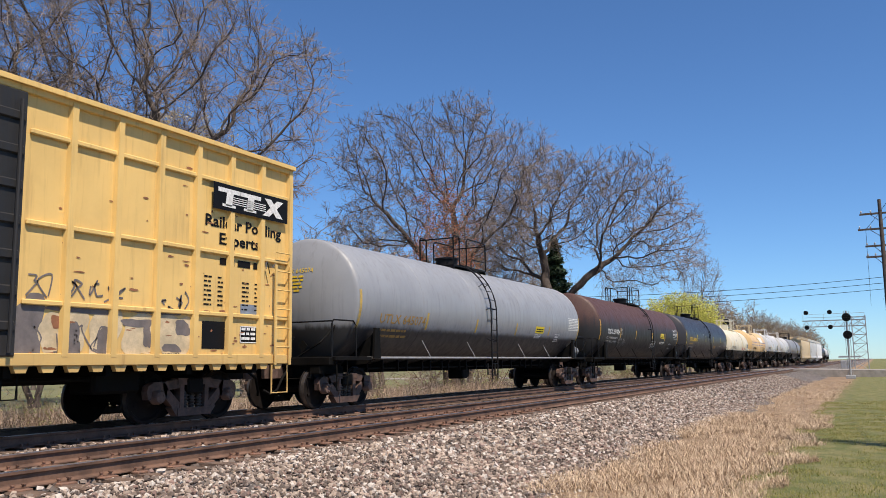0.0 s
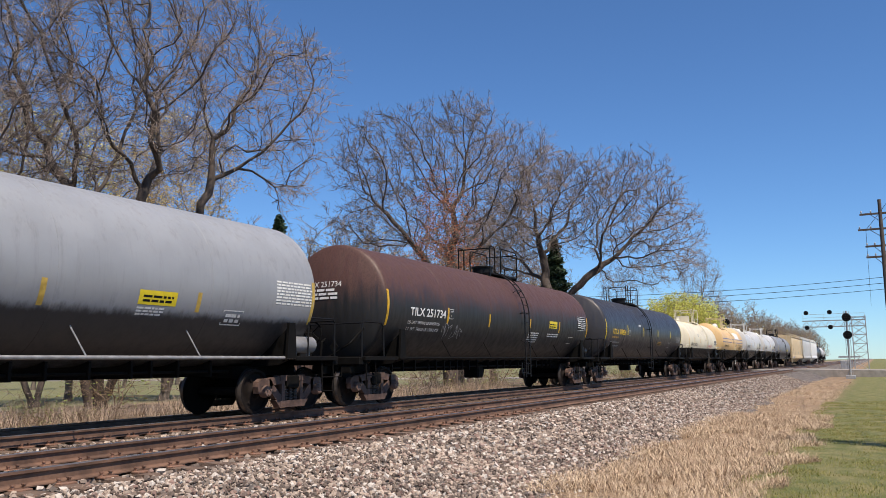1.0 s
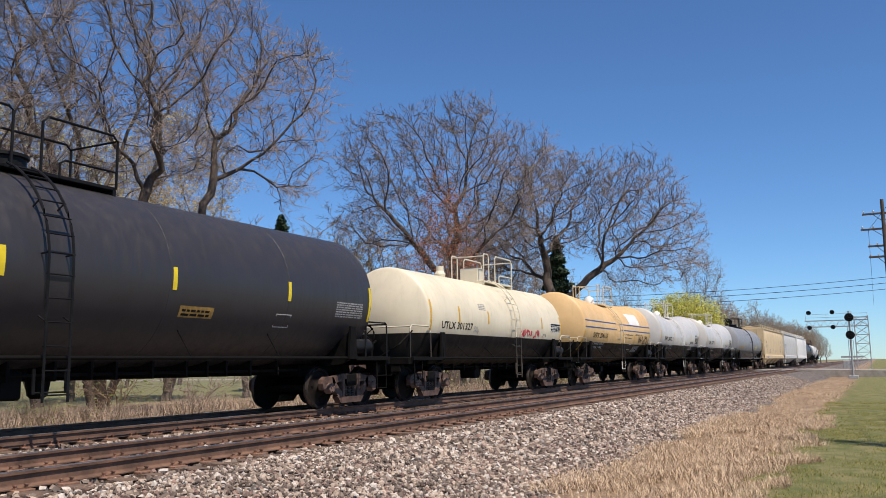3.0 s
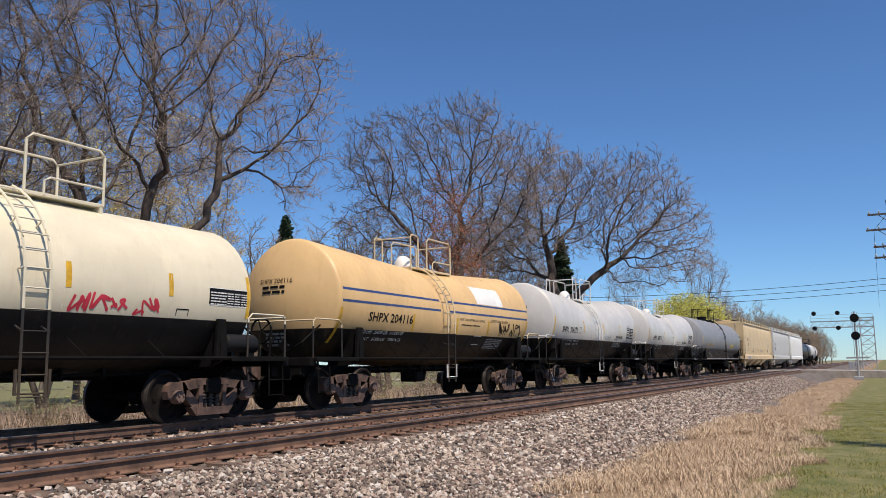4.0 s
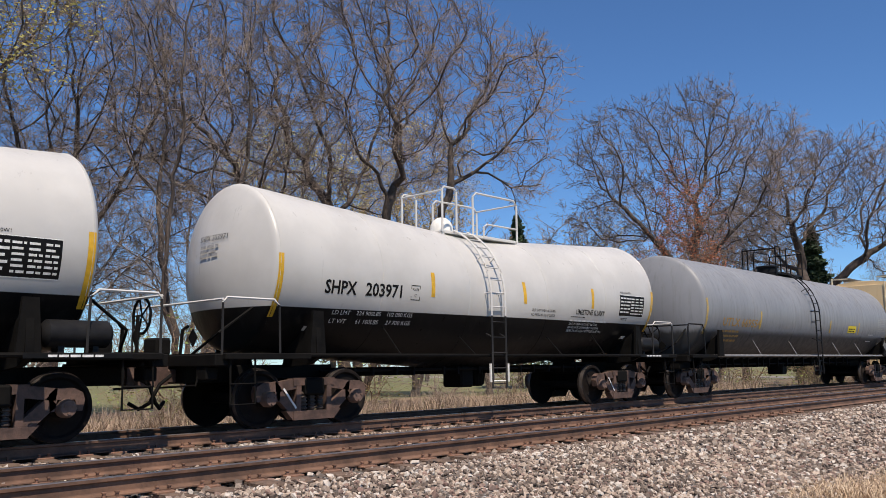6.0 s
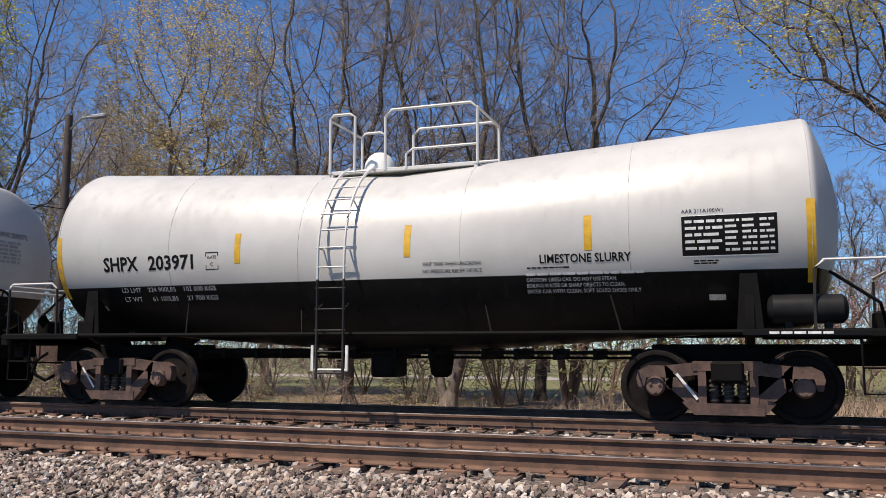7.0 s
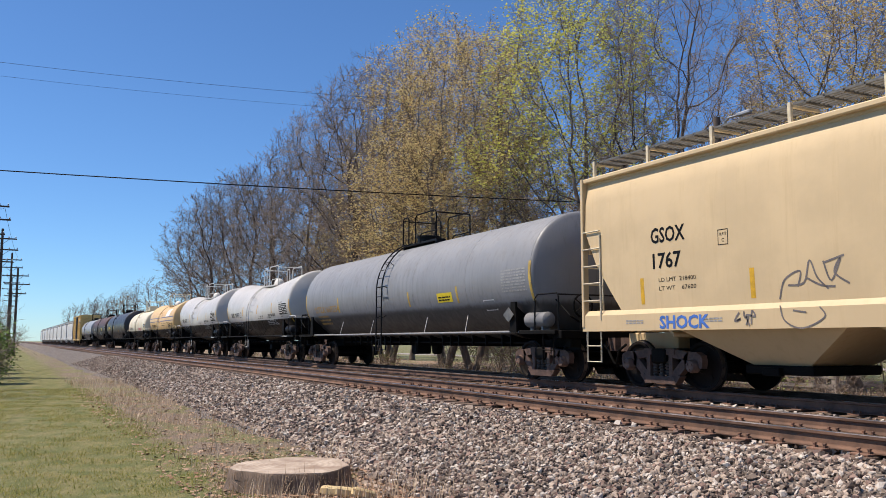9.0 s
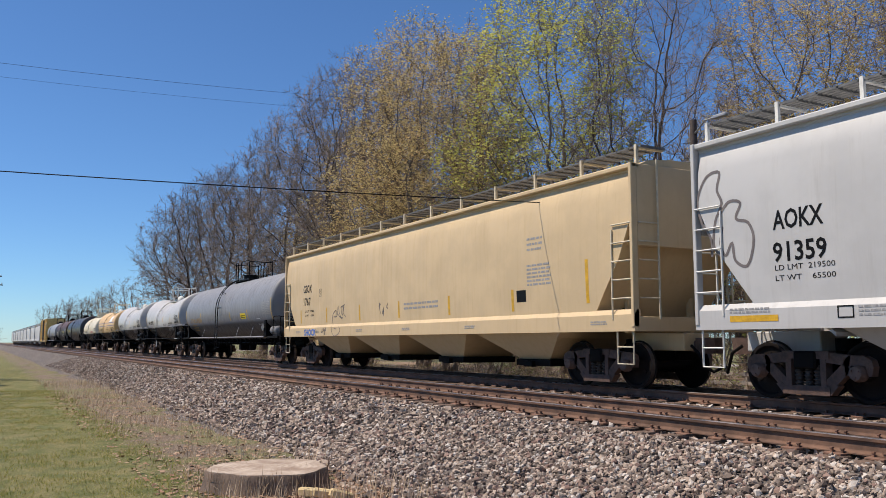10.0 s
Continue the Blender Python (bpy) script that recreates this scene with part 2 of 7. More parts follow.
class Skin:
    """A side surface to letter on: flat at depth y, or a tank of radius r with its axis at height zc(x)."""

    def __init__(self, y=None, r=None, zc=None):
        self.y, self.r, self.zc = y, r, zc

    def at(self, x, z, lift=0.006):
        if self.r is None:
            return (x, self.y - lift, z)
        a = max(-0.98, min(0.98, (z - self.zc(x)) / self.r))
        return (x, -(self.r + lift) * math.sqrt(1 - a * a), z)

    def text(self, parent, text, size, x, z, material, width=None, bold=0.0, name="lettering"):
        vs, fs = glyphs(text, size, bold)
        w = max(p[0] for p in vs) - min(p[0] for p in vs)
        k = width / w if width else 1.0
        x0 = min(p[0] for p in vs)
        return part(name, raw_mesh(name, [self.at(x + (a - x0) * k, z + b, 0.0035) for a, b in vs], fs, material), material, parent)

    def panel(self, parent, x, z, w, h, material, name="marking", lift=0.002, label=""):
        """A patch of paint or a placard."""
        nx, nz = max(1, int(w / 1.0)), max(1, int(h / 0.06))
        vs = [self.at(x + w * i / nx, z + h * j / nz, lift) for j in range(nz + 1) for i in range(nx + 1)]
        fs = [(j * (nx + 1) + i, j * (nx + 1) + i + 1, (j + 1) * (nx + 1) + i + 1, (j + 1) * (nx + 1) + i) for j in range(nz) for i in range(nx)]
        return part(name, raw_mesh(name, vs, fs, material), material, parent, label)

    def bars(self, parent, x, z, w, rows, size, material, seed=0, gap=1.7, name="marking", lift=0.003):
        """Rows of small writing, as bars."""
        rng = random.Random(seed)
        vs, fs = [], []
        for r in range(rows):
            u = x
            while u < x + w - size:
                step = min(rng.uniform(1.5, 5) * size, x + w - u)
                zz = z - r * size * gap
                o = len(vs)
                vs += [self.at(u, zz, lift), self.at(u + step, zz, lift), self.at(u + step, zz + size, lift), self.at(u, zz + size, lift)]
                fs.append((o, o + 1, o + 2, o + 3))
                u += step + size * 0.7
        return part(name, raw_mesh(name, vs, fs, material), material, parent)

    def border(self, parent, x, z, w, h, t, material, name="marking"):
        vs, fs = [], []
        for a, b, c, d in ((0, 0, w, t), (0, h - t, w, t), (0, 0, t, h), (w - t, 0, t, h)):
            o = len(vs)
            vs += [self.at(x + a, z + b, 0.003), self.at(x + a + c, z + b, 0.003), self.at(x + a + c, z + b + d, 0.003), self.at(x + a, z + b + d, 0.003)]
            fs.append((o, o + 1, o + 2, o + 3))
        return part(name, raw_mesh(name, vs, fs, material), material, parent)

    def scrawl(self, parent, strokes, x, z, k, material, t=0.03, name="graffiti", label="sprayed graffiti scrawl"):
        """Spray-can strokes: lists of points, scaled by k and smoothed."""
        vs, fs = [], []
        for s in strokes:
            pts = []
            for i in range(len(s) - 1):
                p0, p1, p2, p3 = (Vector((*s[max(0, min(len(s) - 1, j))], 0)) for j in (i - 1, i, i + 1, i + 2))
                for q in range(5):
                    u = q / 5
                    pts.append(0.5 * ((2 * p1) + (p2 - p0) * u + (2 * p0 - 5 * p1 + 4 * p2 - p3) * u * u + (3 * p1 - p0 - 3 * p2 + p3) * u ** 3))
            pts.append(Vector((*s[-1], 0)))
            o = len(vs)
            for i, p in enumerate(pts):
                d = pts[min(i + 1, len(pts) - 1)] - pts[max(0, i - 1)]
                nrm = Vector((-d.y, d.x, 0)).normalized() * t / 2
                for q in (p * k + nrm, p * k - nrm):
                    vs.append(self.at(x + q.x, z + q.y, 0.0045))
                if i:
                    fs.append((o + 2 * i - 2, o + 2 * i - 1, o + 2 * i + 1, o + 2 * i))
        return part(name, raw_mesh(name, vs, fs, material), material, parent, label)


class BowedSide(Skin):
    """The bowed side sheet of a hopper, from rows of height and half width."""

    def __init__(self, rows):
        self.rows = rows

    def at(self, x, z, lift=0.006):
        for (a, p), (c, q) in zip(self.rows, self.rows[1:]):
            if z <= c:
                break
        return (x, -(p + (q - p) * max(0.0, min(1.0, (z - a) / (c - a)))) - lift, z)


def tag_strokes(seed, n):
    """Invented loops of a spray-can tag, no letters: n strokes in a row."""
    rng = random.Random(seed)
    return [[(i * 0.55 + rng.uniform(-0.3, 0.45), rng.uniform(0, 1)) for _ in range(rng.randint(4, 6))] for i in range(n)]


# ---- rolling stock ----
def wheelset_mesh():
    b = Build()
    for s in (-1, 1):
        prof = [(0.69 * s, 0.1), (0.685 * s, 0.47), (0.70 * s, 0.49), (0.718 * s, 0.485), (0.726 * s, 0.462), (0.815 * s, 0.455), (0.82 * s, 0.44), (0.815 * s, 0.4), (0.775 * s, 0.37), (0.765 * s, 0.22), (0.80 * s, 0.15), (0.83 * s, 0.13)]
        b.lathe(prof, (0, 0, 0), "y", 40)
    b.lathe([(-1.1, 0.075), (-0.7, 0.085), (0.7, 0.085), (1.1, 0.075)], (0, 0, 0), "y", 14)
    # dirt-caked lugs that show the turning
    for k in range(3):
        a = 2 * math.pi * k / 3
        for s in (-1, 1):
            b.box(-0.03, 0.775 * s, 0.22, 0.03, 0.79 * s, 0.3, 0, pose(0, 0, 0, 0, math.degrees(a), 0))
    me = b.mesh("wheelset", M_WHEEL, 35)
    me.materials.append(M_TREAD)
    for p in me.polygons:
        c = p.center
        r = math.hypot(c.x, c.z)
        if 0.45 < r < 0.475 and abs(p.normal.y) < 0.5 and abs(c.y) > 0.7:
            p.material_index = 1
    return me


def strut(b, x0, z0, x1, z1, w, y0, y1):
    """A flat bar from point to point in the side plane."""
    d = Vector((x1 - x0, z1 - z0, 0)).normalized()
    n = Vector((-d.y, d.x, 0)) * w / 2
    b.prism([(x0 + n.x, z0 + n.y), (x0 - n.x, z0 - n.y), (x1 - n.x, z1 - n.y), (x1 + n.x, z1 + n.y)], y0, y1)


def truck_meshes():
    frames = []
    b = Build()
    y0, y1 = -0.07, 0.07
    for s in (-1, 1):
        b.prism([(s * 1.13, 0.56), (s * 1.1, 0.66), (s * 0.98, 0.72), (s * 0.74, 0.72), (s * 0.66, 0.64), (s * 0.68, 0.42), (s * 0.74, 0.42), (s * 0.77, 0.57), (s * 1.0, 0.57), (s * 1.04, 0.42), (s * 1.1, 0.42)], y0, y1)
        strut(b, s * 0.76, 0.64, s * 0.34, 0.69, 0.16, y0, y1)
        strut(b, s * 0.72, 0.56, s * 0.34, 0.22, 0.17, y0, y1)
        b.prism([(s * 0.42, 0.11), (s * 0.56, 0.26), (s * 0.46, 0.3), (s * 0.36, 0.2)], y0 - 0.008, y1 + 0.008)
        strut(b, s * 0.31, 0.16, s * 0.31, 0.74, 0.1, y0 - 0.01, y1 + 0.01)
    strut(b, -0.42, 0.72, 0.42, 0.72, 0.12, y0 - 0.015, y1 + 0.015)
    strut(b, -0.42, 0.18, 0.42, 0.18, 0.14, y0 - 0.02, y1 + 0.02)
    side = b.mesh("side_frame", M_RUSTY, 0)
    b = Build()
    b.lathe([(-0.10, 0.06), (-0.10, 0.1), (-0.04, 0.125), (0.06, 0.125)], (0, 0, 0), "y", 16)
    for k in range(3):
        a = 2 * math.pi * k / 3 + 0.5
        b.lathe([(-0.12, 0.02), (-0.09, 0.02)], (0.065 * math.cos(a), 0, 0.065 * math.sin(a)), "y", 6)
    caps = b.mesh("bearing_cap", M_RUSTY2, 40)
    b = Build()
    prof = []
    for k in range(11):
        z = 0.25 + 0.03 * k
        prof += [(z, 0.07 if k % 2 else 0.05), (z + 0.015, 0.07 if k % 2 else 0.05)]
    b.lathe(prof, (0, 0, 0), "z", 10)
    springs = b.mesh("spring", M_SPRING, 30)
    b = Build()
    b.box(-0.2, -1.12, 0.5, 0.2, 1.12, 0.78, 0.03)
    b.lathe([(0.74, 0.2), (0.98, 0.2)], (0, 0, 0), "z", 16)
    for s in (-1, 1):
        b.box(s * 0.3 - 0.05, -0.72, 0.3, s * 0.3 + 0.05, 0.72, 0.42, 0.01)
        for t in (-1, 1):
            b.box(s * 0.39 - 0.03, t * 0.68, 0.28, s * 0.45 + 0.03, t * 0.82, 0.55, 0.01)
    bolster = b.mesh("bolster", M_STEEL, 0)
    return side, caps, springs, bolster


WHEELSET = wheelset_mesh()
SIDE, CAPS, SPRINGS, BOLSTER = truck_meshes()
SIDE_DUSTY = SIDE.copy()
SIDE_DUSTY.materials[0] = M_RUSTY2
b = Build()
b.box(-0.42, -0.09, 0.72, 0.1, 0.09, 0.95, 0.03)
b.prism([(-0.2, -0.14), (-0.1, -0.2), (0.12, -0.2), (0.2, -0.05), (0.14, 0.02), (0.2, 0.16), (0.05, 0.2), (-0.2, 0.12)], 0.70, 1.0, "z")
COUPLER = b.mesh("coupler", M_RUSTY, 0)
ROLLING = []     # every wheelset turns
CARS = []        # every car rolls


def running_gear(car, xl, xr, end_l, end_r, dusty=False):
    """Two trucks with their wheelsets, and a coupler with its air hose at each end."""
    for x in (xl, xr):
        tr = part("truck", BOLSTER, None, car, "two-axle freight truck with cast side frames")
        tr.location = (x, 0, 0)
        for s in (-1, 1):
            f = part("side_frame", SIDE_DUSTY if dusty else SIDE, None, tr, "rust-brown cast side frame")
            f.location = (0, s * 1.0, 0)
            for q in (-0.89, 0.89):
                c = part("bearing_cap", CAPS, None, tr)
                c.location = (q, s * 1.06, 0.46)
                c.rotation_euler = (0, 0, 0 if s < 0 else math.pi)
            for q in (-0.17, 0.0, 0.17):
                g = part("spring", SPRINGS, None, tr)
                g.location = (q, s * 1.0, 0)
        for s in (-1, 1):
            w = part("wheelset", WHEELSET, None, tr, "steel wheels on an axle")
            w.location = (s * 0.89, 0, 0.46)
            ROLLING.append((w, s * 0.89))
    for x, s in ((end_l, -1), (end_r, 1)):
        k = part("coupler", COUPLER, None, car, "rusty knuckle coupler")
        k.location = (x, 0, 0)
        k.rotation_euler = (0, 0, 0 if s > 0 else math.pi)
        h = Build()
        h.tube([(x - s * 0.15, -0.3, 0.85), (x + s * 0.05, -0.34, 0.72), (x + s * 0.18, -0.3, 0.45), (x + s * 0.3, -0.2, 0.36), (x + s * 0.42, -0.1, 0.45)], 0.03, 8)
        part("air_hose", h, M_STEEL, car, smooth=40)


def tank_shell(half, r, zc, head=0.42, n=56):
    """A welded tank with dished heads; the axis runs at height zc(x)."""
    xs = [(-half - 0.07 - (head - 0.07) * (1 - (q * q)), (r - 0.045) * q) for q in (0.02, 0.15, 0.3, 0.45, 0.6, 0.72, 0.82, 0.9, 0.96, 1.0)]
    xs += [(-half - 0.045, r - 0.018), (-half - 0.02, r - 0.004)]
    mid = [(-half + 2 * half * k / 24, r) for k in range(25)]
    prof = xs + mid + [(-x, rr) for x, rr in reversed(xs)]
    vs, fs = [], []
    for j, (x, rr) in enumerate(prof):
        c = zc(max(-half, min(half, x)))
        for k in range(n):
            vs.append((x, rr * math.cos(2 * math.pi * k / n), c + rr * math.sin(2 * math.pi * k / n)))
        if j:
            o = (j - 1) * n
            fs += [(o + k, o + (k + 1) % n, o + n + (k + 1) % n, o + n + k) for k in range(n)]
    fs += [tuple(range(n))[::-1], tuple(range(len(vs) - n, len(vs)))]
    return Build().put(vs, fs)


def tank_ladder(r, zc0, x, top, w=0.42, n=11, bottom=0.5):
    """Side ladder that follows the tank's side up to its top."""
    b = Build()
    def spot(u):            # u: 0 at the foot, 1 at the top platform
        if u < 0.45:
            return (-(r + 0.17), bottom + (zc0 - bottom) * u / 0.45)
        a = (u - 0.45) / 0.55 * radians(68)
        return (-(r + 0.17) * math.cos(a), zc0 + (r + 0.17) * math.sin(a))
    for s in (-1, 1):
        b.tube([(x + s * w / 2, *spot(k / 18)) for k in range(19)], 0.022, 6)
    for k in range(n + 2):
        y, z = spot((k + 0.3) / (n + 2))
        b.tube([(x - w / 2 - 0.03, y, z), (x + w / 2 + 0.03, y, z)], 0.013, 6)
    for k in (3, 6, 9):
        y, z = spot((k + 0.3) / (n + 2))
        for s in (-1, 1):
            b.tube([(x + s * w / 2, y, z), (x + s * w / 2, y * 0.9, zc0 + (z - zc0) * 0.9)], 0.014, 5)
    return b


def rail_loop(pts, r=0.022):
    return Build().tube(pts, r, 8)


def tank_car(label, xc, half, r, zc, paint_mat, pipe, ladder_x, trucks, ends, ladder_mat=None, dusty=False, strips=(), strip_mat=None, dome="manway", platform=(1.9, 1.2), top_rail=0.95, step_mat=None, sill_line=None):
    """A tank car: shell, stub sills with end platforms and rails, ladder, top platform, gear. xc is its centre at the start."""
    car = thing("tank_car", label, "tank car", xc, Y_FAR, 0, "cars of the train")
    CARS.append(car)
    lad = ladder_mat or pipe
    part("tank", tank_shell(half, r, zc), paint_mat, car, "welded cylindrical tank with dished heads", 50)
    skin = Skin(r=r, zc=zc)
    e0, e1 = ends
    running_gear(car, trucks[0], trucks[1], e0 - 0.35, e1 + 0.35, dusty)
    # weld seams round the shell
    for k in (-0.62, -0.22, 0.22, 0.62):
        x = k * half
        ring = [(x, (r + 0.002) * math.cos(2 * math.pi * q / 40), zc(x) + (r + 0.002) * math.sin(2 * math.pi * q / 40)) for q in range(41)]
        part("weld_seam", Build().tube(ring, 0.004, 4, False), paint_mat, car)
    for x in (-half, half):
        ring = [(x, (r + 0.002) * math.cos(2 * math.pi * q / 40), zc(x) + (r + 0.002) * math.sin(2 * math.pi * q / 40)) for q in range(41)]
        part("weld_seam", Build().tube(ring, 0.006, 4, False), paint_mat, car)
    for x, s, tx in ((e0, -1, trucks[0]), (e1, 1, trucks[1])):
        b = Build()
        b.box(min(x, tx - s * 1.0), -0.3, 0.72, max(x, tx - s * 1.0), 0.3, 1.0, 0.02)
        b.box(x - 0.12, -1.42, 0.98, x + 0.12, 1.42, 1.16, 0.015)
        part("stub_sill", b, M_STEEL, car)
        b = Build()
        x_in = s * (half - 0.55)
        for t in (-1, 1):
            b.box(min(x, x_in), t * 1.46 - 0.05, 1.08, max(x, x_in), t * 1.46 + 0.05, 1.17, 0.01)
        b.box(min(x, s * (half + 0.1)), -1.4, 1.15, max(x, s * (half + 0.1)), 1.4, 1.18)
        part("end_platform", b, M_STEEL, car)
        for t in (-1, 1):      # saddle and bolster web that hold the tank
            b = Build()
            xs = s * (half - 0.75)
            b.prism([(t * 1.44, 1.1), (t * 1.44, 1.35), (t * (r - 0.02), 1.84), (t * (r - 0.14), 1.7), (t * 0.6, zc(xs) - r + 0.1), (t * 0.5, 0.95), (t * 1.2, 1.0)], xs - 0.05, xs + 0.05, "x")
            b.prism([(xs - 0.16, 1.12), (xs + 0.16, 1.12), (xs + 0.1, 1.86), (xs - 0.1, 1.86)], t * (r - 0.06), t * (r - 0.0))
            part("saddle", b, M_STEEL, car)
        # end safety rail, grab irons and the sill steps
        z1 = 2.0
        b = Build()
        for t in (-1, 1):
            b.tube([(x, t * 1.4, 1.15), (x, t * 1.4, z1 - 0.08), (x - s * 0.06, t * 1.4, z1), (s * (half + 0.1), t * 1.4, z1), (s * (half + 0.0), t * 1.4, z1 - 0.1), (s * (half - 0.02), t * 1.4, 1.15)] if t < 0 else [(x, 1.4, 1.15), (x, 1.4, z1)], 0.02, 6)
        b.tube([(x, -1.4, z1 - 0.03), (x, -0.5, z1 - 0.03), (x, 0.5, z1 - 0.03), (x, 1.4, z1 - 0.03)], 0.02, 6)
        part("end_handrail", b, pipe, car, smooth=40)
        b = Build()
        for q in (0.42, 0.72):
            b.tube([(x - s * 0.12, -1.44, 1.08), (x - s * 0.12, -1.46, q), (x - s * 0.55, -1.46, q), (x - s * 0.55, -1.44, 1.08)], 0.018, 6)
        part("step", b, step_mat or M_STEEL, car)
        b = Build()       # brake pipes, levers and a valve on the end sill
        b.tube([(x - s * 0.2, -1.3, 1.02), (x - s * 0.2, 1.3, 1.02)], 0.03, 6)
        b.tube([(x + s * 0.05, -0.9, 1.0), (x + s * 0.12, -0.9, 0.7), (x + s * 0.12, 0.2, 0.66)], 0.018, 6)
        b.tube([(x - s * 0.1, -0.35, 1.16), (x - s * 0.25, -0.9, 1.5), (s * (half + 0.2), -0.95, 1.9)], 0.022, 6)
        b.box(x - 0.1, -1.15, 0.78, x + 0.1, -0.85, 0.98, 0.02)
        b.box(x - 0.14, 0.3, 1.17, x + 0.12, 0.75, 1.45, 0.03)
        b.tube([(x, -0.2, 1.16), (x, -0.25, 1.55), (x - s * 0.08, -0.3, 1.62)], 0.03, 6)
        b.prism([(-0.75, 1.42), (-0.62, 1.56), (-0.49, 1.42), (-0.62, 1.28)], x + s * 0.02, x + s * 0.035, "x")
        part("end_gear", b, M_STEEL, car, "brake levers and pipes on the end sill")
    # the long side rails under the tank
    for t in (-1, 1):
        part("side_rail", Build().tube([(-half + 0.4, t * 1.46, 1.14), (half - 0.4, t * 1.46, 1.14)], 0.032, 8), sill_line or M_STEEL, car, smooth=40)
    for k in (-0.55, -0.2, 0.3, 0.6):
        x = k * half
        for t in (-1, 1):
            part("rail_brace", Build().tube([(x, t * 1.44, 1.14), (x - 0.18, t * r * 0.8, zc(x) - r * 0.57)], 0.014, 5), sill_line or M_STEEL, car)
    # brake rigging and piping beneath
    b = Build()
    b.tube([(-half + 1.5, -0.5, 0.88), (half - 1.5, -0.5, 0.88)], 0.03, 6)
    b.tube([(-half + 1.5, 0.35, 0.8), (half - 1.5, 0.35, 0.8)], 0.022, 6)
    rng = random.Random(int(xc))
    x = -half + 1.8
    while x < half - 1.8:
        b.box(x, -0.58, 0.78, x + 0.05, 0.5, zc(0) - r + 0.1)
        x += rng.uniform(0.4, 0.9)
    b.box(-0.5, -0.45, 0.5, -0.1, 0.1, 0.95, 0.04)
    b.lathe([(0.5, 0.1), (0.55, 0.16), (0.8, 0.2), (zc(0) - r + 0.1, 0.22)], (0.5, 0, 0), "z", 14)
    part("brake_rigging", b, M_STEEL, car)
    b = Build()
    xa = half - 0.05
    b.lathe([(xa - 0.5, 0.05), (xa - 0.48, 0.13), (xa - 0.43, 0.18), (xa + 0.35, 0.18), (xa + 0.4, 0.13), (xa + 0.42, 0.05)], (0, -1.22, 1.42), "x", 20)
    b.box(xa - 0.3, -1.3, 1.16, xa - 0.22, -1.1, 1.28)
    b.box(xa + 0.15, -1.3, 1.16, xa + 0.23, -1.1, 1.28)
    part("air_reservoir", b, plain("reservoir paint", (0.015, 0.015, 0.016) if sill_line is None else (0.2, 0.2, 0.205), 0.5), car, "horizontal brake air reservoir", 40)
    b = Build()     # hand brake wheel on the rear end
    ring = [(e1 + 0.04, -0.75 + 0.26 * math.cos(2 * math.pi * q / 20), 1.72 + 0.26 * math.sin(2 * math.pi * q / 20)) for q in range(21)]
    b.tube(ring, 0.022, 6, False)
    for q in range(5):
        b.tube([(e1 + 0.04, -0.75, 1.72), ring[q * 4]], 0.014, 5)
    b.tube([(e1 - 0.02, -0.75, 1.1), (e1 - 0.02, -0.75, 1.72), (e1 + 0.05, -0.75, 1.72)], 0.03, 6)
    part("hand_brake", b, M_STEEL, car)
    # ladder and top platform
    part("ladder", tank_ladder(r, zc(0), ladder_x, 0), lad, car, "side ladder", 40)
    b = Build()
    for s in (-1, 1):
        b.box(ladder_x + s * 0.27 - 0.02, -1.6, 0.62, ladder_x + s * 0.27 + 0.02, -1.57, 0.98, 0, pose(0, 0, 0))
    b.tube([(ladder_x - 0.27, -1.58, 0.64), (ladder_x + 0.27, -1.58, 0.64)], 0.014, 5)
    part("ladder_step", b, M_WHITE_PIPE if label.startswith(("white", "tan")) else pipe, car)
    pl, pw = platform
    zt = zc(0) + r
    px = ladder_x
    b = Build()
    b.box(px - 0.55, -pw / 2, zt - 0.02, px + pl, -pw / 2 + 0.34, zt + 0.04, 0.008)
    b.box(px - 0.55, pw / 2 - 0.34, zt - 0.02, px + pl, pw / 2, zt + 0.04, 0.008)
    b.box(px - 0.55, -pw / 2, zt - 0.14, px - 0.49, pw / 2, zt + 0.0)
    b.box(px + pl - 0.06, -pw / 2, zt - 0.14, px + pl, pw / 2, zt + 0.0)
    part("top_platform", b, pipe, car)
    h = top_rail
    for t in (-1, 1):
        y = t * pw / 2
        b = Build()
        b.tube([(px + 0.4, y, zt), (px + 0.4, y, zt + h - 0.1), (px + 0.5, y, zt + h), (px + pl - 0.1, y, zt + h), (px + pl, y, zt + h - 0.1), (px + pl, y, zt)], 0.024, 8)
        b.tube([(px + 0.75, y, zt), (px + 0.75, y, zt + h * 0.25), (px + 0.85, y, zt + h * 0.32), (px + pl, y, zt + h * 0.32)], 0.02, 8)
        b.tube([(px - 0.12, y, zt), (px - 0.12, y, zt + h - 0.06), (px - 0.2, y, zt + h), (px - 0.5, y, zt + h), (px - 0.55, y, zt + h - 0.06), (px - 0.55, y, zt)], 0.024, 8)
        part("top_handrail", b, pipe, car, "pipe guard rail round the fittings", 40)
    for x in (px + pl, px - 0.55):
        part("cross_handrail", Build().tube([(x, -pw / 2, zt + h - 0.08), (x, pw / 2, zt + h - 0.08)], 0.02, 8), pipe, car)
